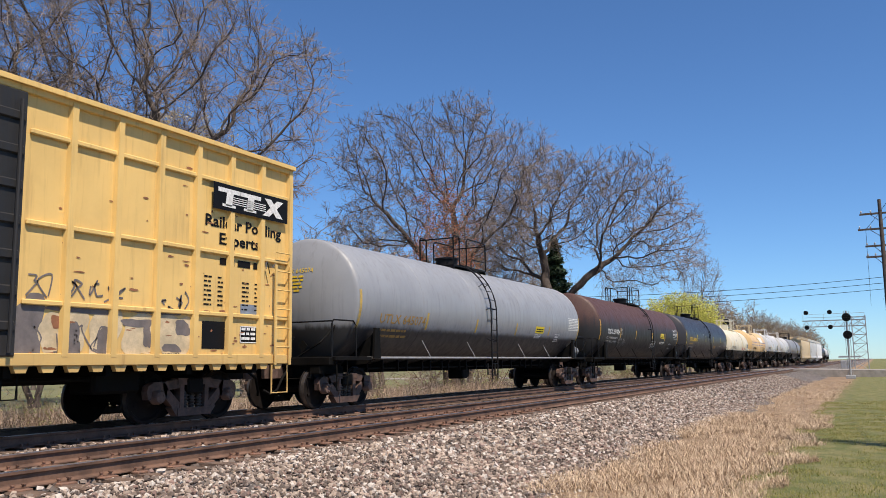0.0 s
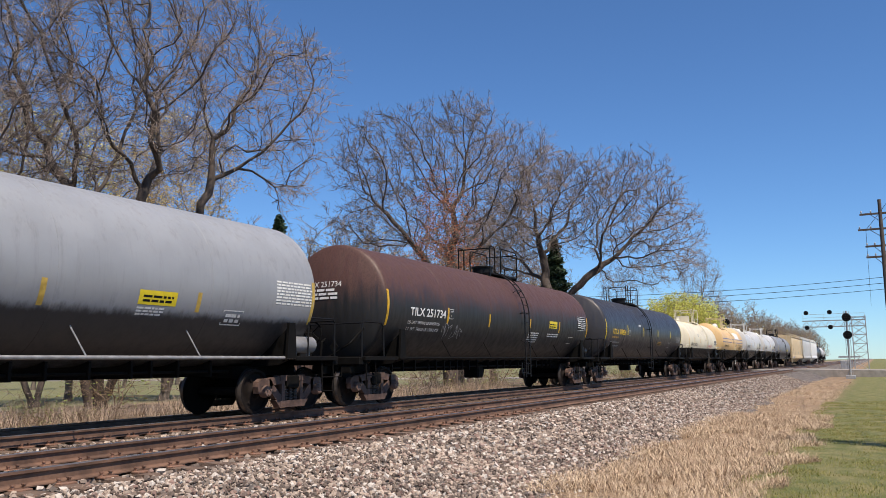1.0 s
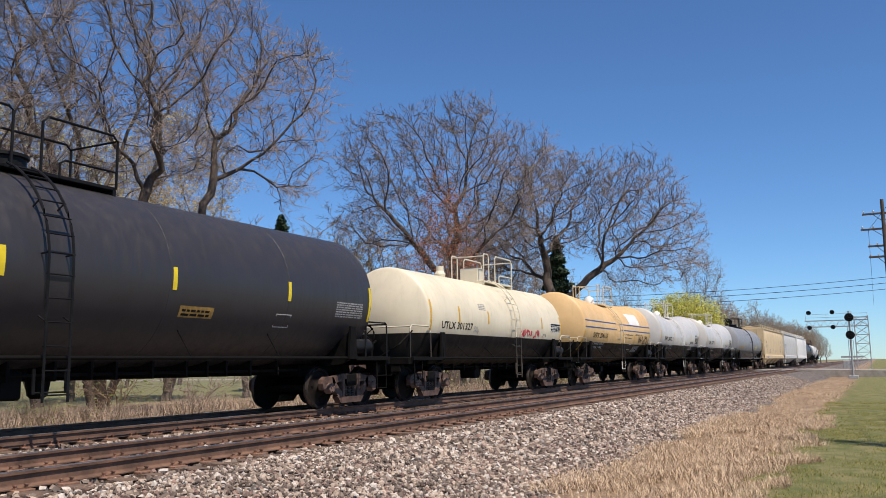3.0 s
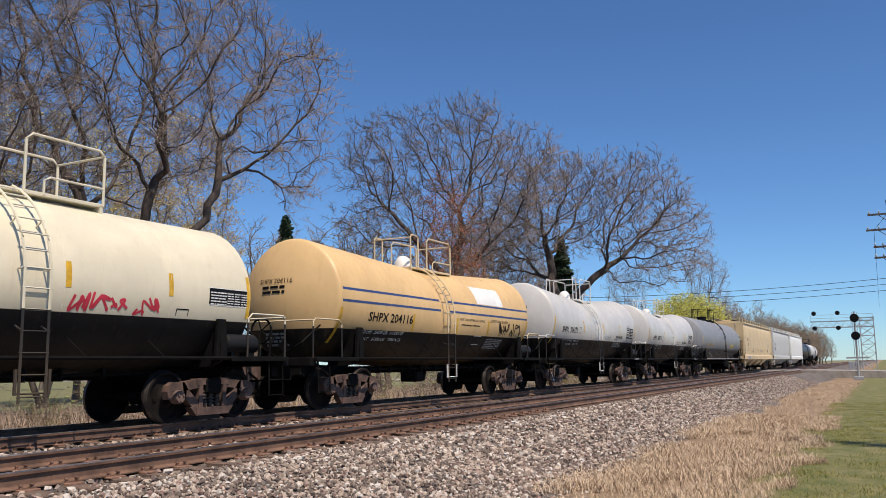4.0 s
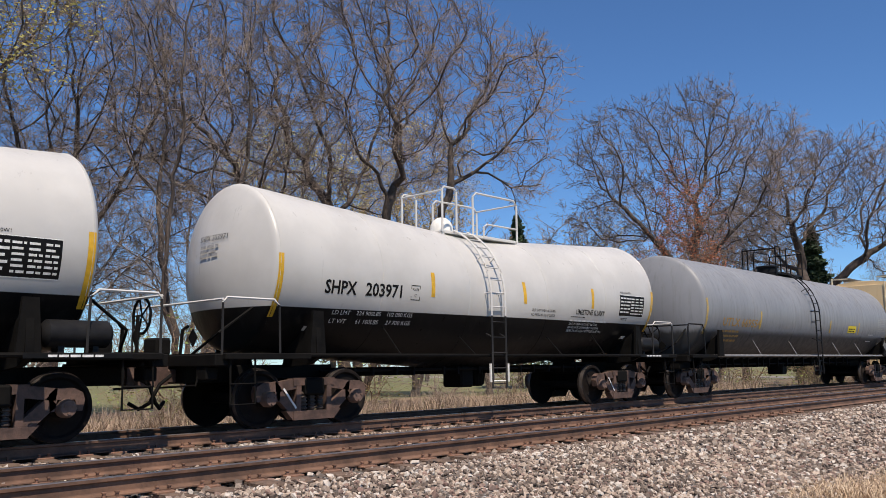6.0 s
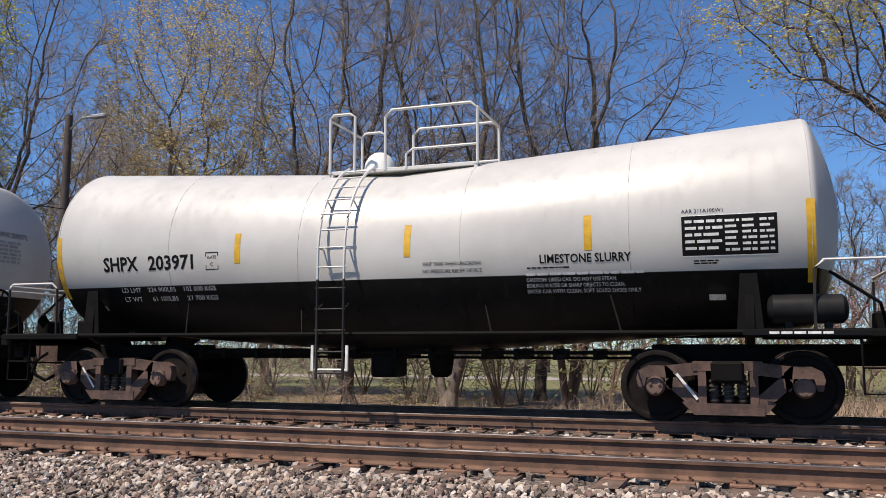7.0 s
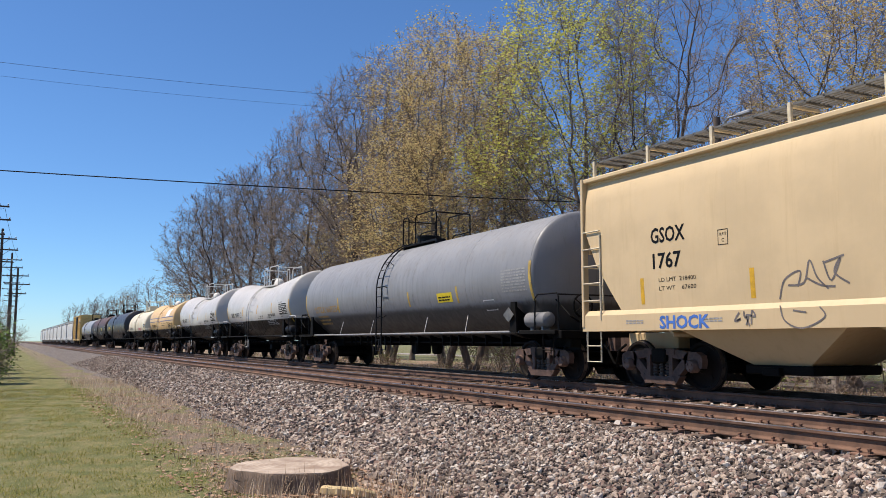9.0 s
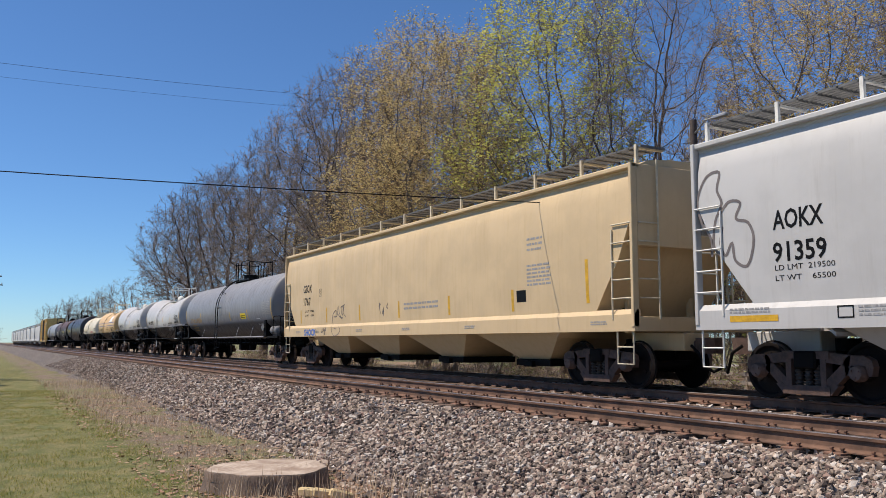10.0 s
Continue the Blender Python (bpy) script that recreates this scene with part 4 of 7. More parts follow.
# ---- ground ----
def ground_material():
    n = Nodes("grass and soil")
    v = n.coords()
    y, x = n.axis(1), n.axis(0)
    big, mid, fine = n.noise(v, 0.25, 5), n.noise(v, 2.2, 5), n.noise(v, 28, 4, 0.7)
    grass = n.mix(n.ramp(mid, 0.35, 0.65), (0.12, 0.135, 0.035), (0.24, 0.21, 0.085))
    grass = n.mix(n.ramp(fine, 0.4, 0.7, 0, 0.7), grass, (0.05, 0.07, 0.02))
    straw = n.mix(n.ramp(fine, 0.35, 0.7), (0.34, 0.24, 0.145), (0.19, 0.12, 0.072))
    straw = n.mix(n.ramp(mid, 0.45, 0.7, 0, 0.5), straw, (0.16, 0.11, 0.06))
    yy = n.math("ADD", y, n.math("MULTIPLY", n.math("SUBTRACT", mid, 0.5), 2.6))
    # straw along the ballast's foot, on the one side mixed with soil, leaves and thin grass
    patch = n.noise(v, 0.9, 5, 0.65)
    bare = n.mix(n.ramp(fine, 0.35, 0.65), (0.27, 0.205, 0.15), (0.1, 0.075, 0.055))
    bare = n.mix(n.ramp(patch, 0.47, 0.56, 0, 0.85), bare, n.mix(n.ramp(fine, 0.4, 0.7), (0.2, 0.19, 0.075), (0.07, 0.08, 0.03)))
    side = n.ramp(x, -5.0, 3.0)
    straw = n.mix(side, bare, straw)
    near = n.ramp(n.math("ADD", yy, n.math("MULTIPLY", n.math("SUBTRACT", side, 1.0), 0.7)), 1.3, 2.2)
    c = n.mix(near, grass, straw)
    litter = n.mix(n.ramp(fine, 0.4, 0.65), (0.3, 0.21, 0.14), (0.14, 0.1, 0.065))
    far = n.ramp(yy, 33.0, 37.0, 0, 0.9)
    c = n.mix(n.ramp(yy, 13.5, 14.0), c, litter)
    lawn = n.mix(n.ramp(mid, 0.35, 0.65), (0.1, 0.125, 0.04), (0.19, 0.175, 0.08))
    c = n.mix(n.math("MULTIPLY", n.ramp(big, 0.52, 0.6, 0, 0.7), n.ramp(yy, 22.0, 26.0)), c, lawn)
    c = n.mix(far, c, lawn)
    return n.done(c, 0.95, 0.0, fine, 0.8, 0.05)


def grid(xs, ys, z):
    vs = [(x, y, z(x, y)) for y in ys for x in xs]
    nx = len(xs)
    fs = [(j * nx + i, j * nx + i + 1, (j + 1) * nx + i + 1, (j + 1) * nx + i) for j in range(len(ys) - 1) for i in range(nx - 1)]
    return vs, fs


def lumpy(x, y):
    if abs(x) > 60 or y > 60 or y < -30:
        return GROUND
    return GROUND + 0.05 * noise.noise((x * 0.35, y * 0.35, 0)) + 0.02 * noise.noise((x * 1.6, y * 1.6, 3))


xs = [-2500, -900, -350, -150, -90] + [-60 + 0.6 * k for k in range(201)] + [90, 150, 350, 900, 2500]
ys = [-2500, -700, -200, -60, -30] + [-12 + 0.6 * k for k in range(74)] + [40, 60, 120, 300, 900, 2500]
vs, fs = grid(xs, ys, lumpy)
solid("ground", raw_mesh("ground", vs, fs, ground_material(), True), None, "patchy spring lawn with straw and leaf litter", "ground", "structure")

n_ = Nodes("crushed stone")
v_ = n_.coords()
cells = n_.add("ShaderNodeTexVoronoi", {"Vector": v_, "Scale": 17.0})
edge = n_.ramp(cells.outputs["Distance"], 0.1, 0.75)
tint = n_.noise(v_, 6, 4)
cc = n_.mix(n_.axis(0, cells.outputs["Color"]), (0.19, 0.165, 0.148), (0.5, 0.455, 0.41))
cc = n_.mix(n_.ramp(n_.axis(1, cells.outputs["Color"]), 0.7, 0.8, 0, 0.7), cc, (0.3, 0.2, 0.16))
cc = n_.mix(n_.ramp(tint, 0.5, 0.8, 0, 0.5), cc, (0.16, 0.14, 0.12))
# crevice shade between the stones, painted in as dark cell borders
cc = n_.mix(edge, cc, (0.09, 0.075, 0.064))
M_BALLAST = n_.done(cc, 0.9, 0.0, n_.math("SUBTRACT", 1.0, edge), 1.0, 0.05)


def bed(y):
    """Height of the ballast across the line."""
    prof = [(3.6, GROUND - 0.06), (4.5, GROUND + 0.02), (6.2, -0.32), (6.8, -0.225), (9.6, -0.215), (10.2, -0.26), (10.9, -0.22), (13.6, -0.22), (14.2, -0.32), (15.6, GROUND + 0.02), (16.3, GROUND - 0.06)]
    for (a, p), (c, q) in zip(prof, prof[1:]):
        if a <= y <= c:
            return p + (q - p) * (y - a) / (c - a)
    return GROUND - 0.1


xs = [-2400, -600, -200, -80] + [-40 + 0.4 * k for k in range(201)] + [80, 200, 600, 2400]
ys = [3.6 + 0.2 * k for k in range(64)] + [16.3]
vs, fs = grid(xs, ys, lambda x, y: bed(y) + (0.03 * noise.noise((x * 1.3, y * 1.3, 7)) if abs(x) <= 45 else 0))
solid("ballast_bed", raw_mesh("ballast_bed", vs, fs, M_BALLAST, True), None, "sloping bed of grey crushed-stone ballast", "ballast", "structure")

# ---- tracks ----
RAIL = [(-0.068, -0.17), (0.068, -0.17), (0.068, -0.158), (0.014, -0.14), (0.01, -0.13), (0.01, -0.048), (0.035, -0.036), (0.037, -0.008), (0.028, 0.0), (-0.028, 0.0), (-0.037, -0.008), (-0.035, -0.036), (-0.01, -0.048), (-0.01, -0.13), (-0.014, -0.14), (-0.068, -0.158)]
TRACKS = []
for yc, name in ((Y_NEAR, "near"), (Y_FAR, "far")):
    tr = thing("railway_track", "standard-gauge track of rusty rails spiked to wooden ties", "railway track", 0, yc, 0, "railway tracks", "structure")
    TRACKS.append(tr)
    for s in (-1, 1):
        me = Build().prism([(s * 0.755 + a, z) for a, z in RAIL], -1500, 1500, "x").mesh("rail", M_RAILSIDE)
        me.materials.append(M_RAILHEAD)
        for p in me.polygons:
            if p.normal.z > 0.5 and p.center.z > -0.02:
                p.material_index = 1
        part("rail", me, None, tr, "rusty steel rail with a rolled crown")


# wooden ties, spaced by hand and never quite square
M_TIE = plain("weathered tie timber", (0.15, 0.1, 0.072), 0.9, 0.0, 0.45, 5, 0.8, 0.02)
TIES = []
for k in range(3):
    rng = random.Random(k)
    b = Build().box(-0.115, -1.3, -0.36, 0.115, 1.3, -0.185, 0.015)
    b.v = [(x + rng.uniform(-0.012, 0.012), y + rng.uniform(-0.03, 0.03), z + rng.uniform(-0.008, 0.004)) for x, y, z in b.v]
    TIES.append(b.mesh("tie", M_TIE))
b = Build()
b.box(-0.1, -0.17, -0.19, 0.1, 0.17, -0.168, 0.004)
for x in (-0.06, 0.06):
    for y in (-0.085, 0.085):
        b.box(x - 0.011, y - 0.014, -0.17, x + 0.011, y + 0.014, -0.125)
        b.box(x - 0.016, y - 0.02, -0.135, x + 0.016, y + 0.02, -0.122)
TIE_PLATE = b.mesh("tie_plate", M_PLATE)
b = Build()
b.box(-0.05, -0.09, -0.155, 0.05, -0.01, -0.09, 0.01)
b.box(-0.05, -0.1, -0.21, 0.05, 0.1, -0.172, 0.008)
ANCHOR = b.mesh("rail_anchor", M_RAILSIDE)
for q, tr in enumerate(TRACKS):
    rng = random.Random(10 + q)
    for k in range(-74, 75):
        x = 0.5 * k + rng.uniform(-0.04, 0.04)
        t = part("tie", TIES[rng.randrange(3)], None, tr)
        t.location, t.rotation_euler = (x, rng.uniform(-0.06, 0.06), rng.uniform(-0.01, 0.008)), (0, 0, rng.uniform(-0.03, 0.03))
        if abs(k) < 40:
            for s in (-1, 1):
                p = part("tie_plate", TIE_PLATE, None, tr)
                p.location = (x, s * 0.755, 0)
    b = Build()
    for k in list(range(-300, -74)) + list(range(75, 300)):
        x = 0.5 * k + rng.uniform(-0.04, 0.04)
        b.box(x - 0.115, -1.3 + rng.uniform(-0.05, 0.05), -0.3, x + 0.115, 1.3, -0.185)
    tagged(part("far_ties", b, M_TIE, tr), kind="stuff")


# ---- loose stone, straw and grass ----
def scattered(name, base_v, base_f, pos, rot, scale, material):
    """Many copies of a small solid with uneven corners, joined."""
    rg = np.random.default_rng(len(pos))
    n, m = len(pos), len(base_v)
    v = np.repeat(np.array(base_v)[None], n, 0) + rg.normal(0, 0.24 if m > 4 else 0.13, (n, m, 3))
    v = v * scale[:, None, :]
    cx, sx, cz, sz = np.cos(rot[:, 0]), np.sin(rot[:, 0]), np.cos(rot[:, 1]), np.sin(rot[:, 1])
    y, z = v[:, :, 1] * cx[:, None] - v[:, :, 2] * sx[:, None], v[:, :, 1] * sx[:, None] + v[:, :, 2] * cx[:, None]
    x = v[:, :, 0]
    v = np.stack([x * cz[:, None] - y * sz[:, None], x * sz[:, None] + y * cz[:, None], z], -1) + pos[:, None, :]
    f = (np.array(base_f)[None] + (np.arange(n) * m)[:, None, None]).reshape(-1, len(base_f[0]))
    return raw_mesh(name, v.reshape(-1, 3).tolist(), f.tolist(), material)


n_ = Nodes("loose ballast stone")
g_ = n_.add("ShaderNodeNewGeometry").outputs["Random Per Island"]
r_ = n_.math("FRACT", n_.math("MULTIPLY", g_, 37.7))
s_ = n_.noise(n_.coords(), 25, 4)
cc = n_.mix(n_.ramp(g_, 0.1, 0.95), (0.092, 0.068, 0.055), (0.45, 0.36, 0.288))
cc = n_.mix(n_.ramp(r_, 0.72, 0.74, 0, 0.8), cc, (0.23, 0.145, 0.118))
cc = n_.mix(n_.ramp(r_, 0.84, 0.86, 0, 0.9), cc, (0.56, 0.51, 0.45))
cc = n_.mix(n_.ramp(s_, 0.45, 0.75, 0, 0.5), cc, (0.18, 0.15, 0.125))
M_STONE = n_.done(cc, 0.9, 0.0, s_, 0.5, 0.01)

rg = np.random.default_rng(5)
cube_v = [(x, y, z) for x in (-1, 1) for y in (-1, 1) for z in (-1, 1)]
cube_f = [(0, 1, 3, 2), (4, 6, 7, 5), (0, 4, 5, 1), (2, 3, 7, 6), (0, 2, 6, 4), (1, 5, 7, 3)]
ph = (1 + 5 ** 0.5) / 2
ico_v = [(x * 0.62, y * 0.62, z * 0.62) for x, y, z in [(-1, ph, 0), (1, ph, 0), (-1, -ph, 0), (1, -ph, 0), (0, -1, ph), (0, 1, ph), (0, -1, -ph), (0, 1, -ph), (ph, 0, -1), (ph, 0, 1), (-ph, 0, -1), (-ph, 0, 1)]]
ico_f = [(0, 11, 5), (0, 5, 1), (0, 1, 7), (0, 7, 10), (0, 10, 11), (1, 5, 9), (5, 11, 4), (11, 10, 2), (10, 7, 6), (7, 1, 8), (3, 9, 4), (3, 4, 2), (3, 2, 6), (3, 6, 8), (3, 8, 9), (4, 9, 5), (2, 4, 11), (6, 2, 10), (8, 6, 7), (9, 8, 1)]


def stones(name, zones, lo, hi, base_v, base_f, label):
    px = np.concatenate([rg.uniform(a, c, n) for n, a, c, d, e in zones])
    py = np.concatenate([rg.uniform(d, e, n) for n, a, c, d, e in zones])
    pz = np.array([bed(y) for y in py]) + rg.uniform(-0.005, 0.03, len(px))
    sc = rg.uniform(lo, hi, (len(px), 1)) * rg.uniform(0.6, 1.3, (len(px), 3))
    sc[:, 2] *= 0.8
    me = scattered(name, base_v, base_f, np.stack([px, py, pz], -1), rg.uniform(0, 6.28, (len(px), 2)), sc, M_STONE)
    return solid(name, me, None, label, "ballast", "stuff")


stones("ballast_stones", [(15000, -11, 11, 5.7, 7.05), (21000, -13, 13, 4.3, 5.8)], 0.014, 0.034, ico_v, ico_f, "loose crushed grey and pinkish ballast stones")
stones("far_ballast_stones", [(17000, 11, 34, 4.3, 7.0), (17000, -34, -11, 4.3, 7.0), (5000, -16, 16, 9.5, 11.0), (3000, -12, 12, 7.1, 9.4), (2500, -14, 14, 3.6, 4.4), (3000, -20, 20, 13.4, 15.2), (7000, 34, 70, 4.4, 7.0), (7000, -70, -34, 4.4, 7.0)], 0.016, 0.036, cube_v, cube_f, "loose crushed ballast stones farther along the line")


def blades(name, px, py, length, lean, width, material, label, category, z0=GROUND):
    """Bent blades of grass or straw, joined."""
    rg = np.random.default_rng(len(px))
    n = len(px)
    a, l = rg.uniform(0, 6.28, n), rg.uniform(*length, n)
    t = rg.uniform(*lean, n)
    d = np.stack([np.cos(a), np.sin(a), np.zeros(n)], -1)
    s = np.stack([-np.sin(a), np.cos(a), np.zeros(n)], -1) * width
    base = np.stack([px, py, np.full(n, 0.0)], -1)
    base[:, 2] = [lumpy(x, y) - 0.01 for x, y in zip(px, py)]
    up = np.array([0, 0, 1.0])
    mid = base + (d * np.sin(t * 0.6)[:, None] + up * np.cos(t * 0.6)[:, None]) * (l * 0.55)[:, None]
    tip = mid + (d * np.sin(t)[:, None] + up * np.cos(t)[:, None]) * (l * 0.5)[:, None]
    v = np.stack([base - s, base + s, mid + s * 0.8, mid - s * 0.8, tip], 1).reshape(-1, 3)
    o = np.arange(n) * 5
    f = np.stack([o, o + 1, o + 2, o + 3], -1).tolist() + np.stack([o + 3, o + 2, o + 4], -1).tolist()
    return solid(name, raw_mesh(name, v.tolist(), f, material), None, label, category, "stuff")


def blade_material(name, a, c, d, through=0.0):
    """Thin leaves or blades, each of its own shade; a share of the light goes through them."""
    n = Nodes(name)
    g = n.add("ShaderNodeNewGeometry").outputs["Random Per Island"]
    col = n.mix(n.ramp(g, 0.0, 0.6), a, c)
    col = n.mix(n.ramp(g, 0.7, 1.0), col, d)
    m = n.done(col, 0.8)
    if through:
        back = n.add("ShaderNodeBsdfTranslucent", {"Color": col})
        both = n.add("ShaderNodeMixShader", {0: through, 1: n.bsdf.outputs[0], 2: back.outputs[0]})
        n.t.links.new(both.outputs[0], n.t.nodes["Material Output"].inputs[0])
    return m


M_STRAW = blade_material("dry straw", (0.36, 0.25, 0.155), (0.68, 0.54, 0.38), (0.14, 0.08, 0.05), 0.15)
M_DRY = blade_material("grey-brown dead stems", (0.27, 0.195, 0.145), (0.4, 0.31, 0.23), (0.15, 0.1, 0.07))
M_BLADE = blade_material("spring grass", (0.2, 0.22, 0.05), (0.33, 0.31, 0.1), (0.42, 0.36, 0.17), 0.45)


def clumped(n, x0, x1, y0, y1, k, rg):
    """Scatter points in clumps."""
    x, y = rg.uniform(x0, x1, n * 2), rg.uniform(y0, y1, n * 2)
    keep = np.array([noise.noise((a * k, c * k, 1.5)) for a, c in zip(x, y)]) + rg.uniform(-0.35, 0.35, n * 2) > 0.02
    return x[keep], y[keep]


x1, y1 = clumped(80000, 8, 30, 1.5, 5.0, 1.3, rg)
x2, y2 = clumped(12000, 32, 75, 1.7, 4.6, 0.7, rg)
x3, y3 = clumped(3500, -40, -6, 2.2, 4.8, 0.8, rg)
y1 = y1 + 0.55 * np.array([noise.noise((a * 0.7, 4.0, 2.0)) for a in x1]) - 0.15
blades("straw", np.concatenate([x1, x2]), np.concatenate([y1, y2]), (0.05, 0.22), (0.6, 1.62), 0.005, M_STRAW, "matted dry straw along the foot of the ballast", "dry grass")
blades("weeds", x3, y3, (0.06, 0.35), (0.1, 1.2), 0.004, M_STRAW, "thin dry weeds among the stones", "dry grass")
x1, y1 = clumped(40000, 9, 40, -1.5, 2.0, 1.4, rg)
x2, y2 = clumped(60000, -34, -8, -4.5, 2.6, 1.4, rg)
blades("lawn_grass", np.concatenate([x1, x2]), np.concatenate([y1, y2]), (0.025, 0.065), (0.3, 1.4), 0.006, M_BLADE, "short mown spring grass", "grass")
x1, y1 = clumped(30000, -60, 60, 15.2, 21.0, 0.35, rg)
blades("trackside_weeds", x1, y1, (0.15, 0.75), (0.2, 1.4), 0.008, M_DRY, "dry weeds beyond the tracks", "dry grass")
x1, y1 = clumped(9000, -60, 60, 15.0, 21.0, 0.3, rg)
blades("trackside_grass", x1, y1, (0.08, 0.3), (0.2, 1.0), 0.008, M_BLADE, "green weeds beyond the tracks", "grass")
x1, y1 = clumped(44000, 1, 38, 15.3, 19.6, 0.6, rg)
x2, y2 = clumped(16000, -60, 3, 15.6, 18.6, 0.25, rg)
blades("bramble", x1, y1, (0.4, 1.2), (0.4, 1.45), 0.007, M_DRY, "tangled dead brambles beyond the tracks", "brambles")
blades("low_bramble", x2, y2, (0.2, 0.7), (0.5, 1.5), 0.007, M_DRY, "low dead brambles beyond the tracks", "brambles")
# fallen leaves
n = 5000
lx, ly = np.concatenate([rg.normal(-9.6, 1.3, n), rg.uniform(-30, -7, n // 2), rg.uniform(-50, 50, n)]), np.concatenate([np.clip(rg.normal(3.5, 0.7, n), 1.9, 4.7), rg.uniform(1.8, 4.4, n // 2), rg.uniform(15, 20, n)])
M_LEAFLITTER = blade_material("fallen leaves", (0.3, 0.17, 0.1), (0.4, 0.27, 0.18), (0.16, 0.09, 0.05))
me = scattered("fallen_leaves", [(-1, -0.6, 0), (1, -0.6, 0), (1, 0.6, 0), (-1, 0.6, 0)], [(0, 1, 2, 3)], np.stack([lx, ly, np.array([lumpy(a, c) for a, c in zip(lx, ly)]) + 0.02], -1), rg.uniform(-0.6, 0.6, (len(lx), 2)) * np.array([1, 5]), rg.uniform(0.014, 0.034, (len(lx), 1)) * np.ones((1, 3)), M_LEAFLITTER)
solid("fallen_leaves", me, None, "curled brown fallen leaves", "leaves", "stuff")


# ---- trees ----
def limbs(p0, p1, d0, d1, r0, r1, sides):
    """Tapered round pieces from p0 to p1, their end rings square to d0 and d1: arrays of vertices and quads."""
    t = np.arange(sides) * 2 * np.pi / sides
    rings = []
    for p, d, r in ((p0, d0, r0), (p1, d1, r1)):
        ref = np.where(np.abs(d[:, 1:2]) < 0.8, np.array([0, 1.0, 0]), np.array([1.0, 0, 0]))
        a = np.cross(d, ref)
        a /= np.linalg.norm(a, axis=-1, keepdims=True) + 1e-9
        c = np.cross(d, a)
        rings.append(p[:, None] + r[:, None, None] * (np.cos(t)[:, None] * a[:, None] + np.sin(t)[:, None] * c[:, None]))
    v = np.stack(rings, 1)
    i = np.arange(len(p0) * 2 * sides).reshape(-1, 2, sides)
    j = np.roll(i, -1, 2)
    return v.reshape(-1, 3), np.stack([i[:, 0], j[:, 0], j[:, 1], i[:, 1]], -1).reshape(-1, 4)


def merged(parts):
    vs, fs, o = [], [], 0
    for v, f in parts:
        vs.append(v), fs.append(f + o)
        o += len(v)
    return np.concatenate(vs).tolist(), np.concatenate(fs).tolist()


def unit(v):
    return v / (np.linalg.norm(v, axis=-1, keepdims=True) + 1e-9)


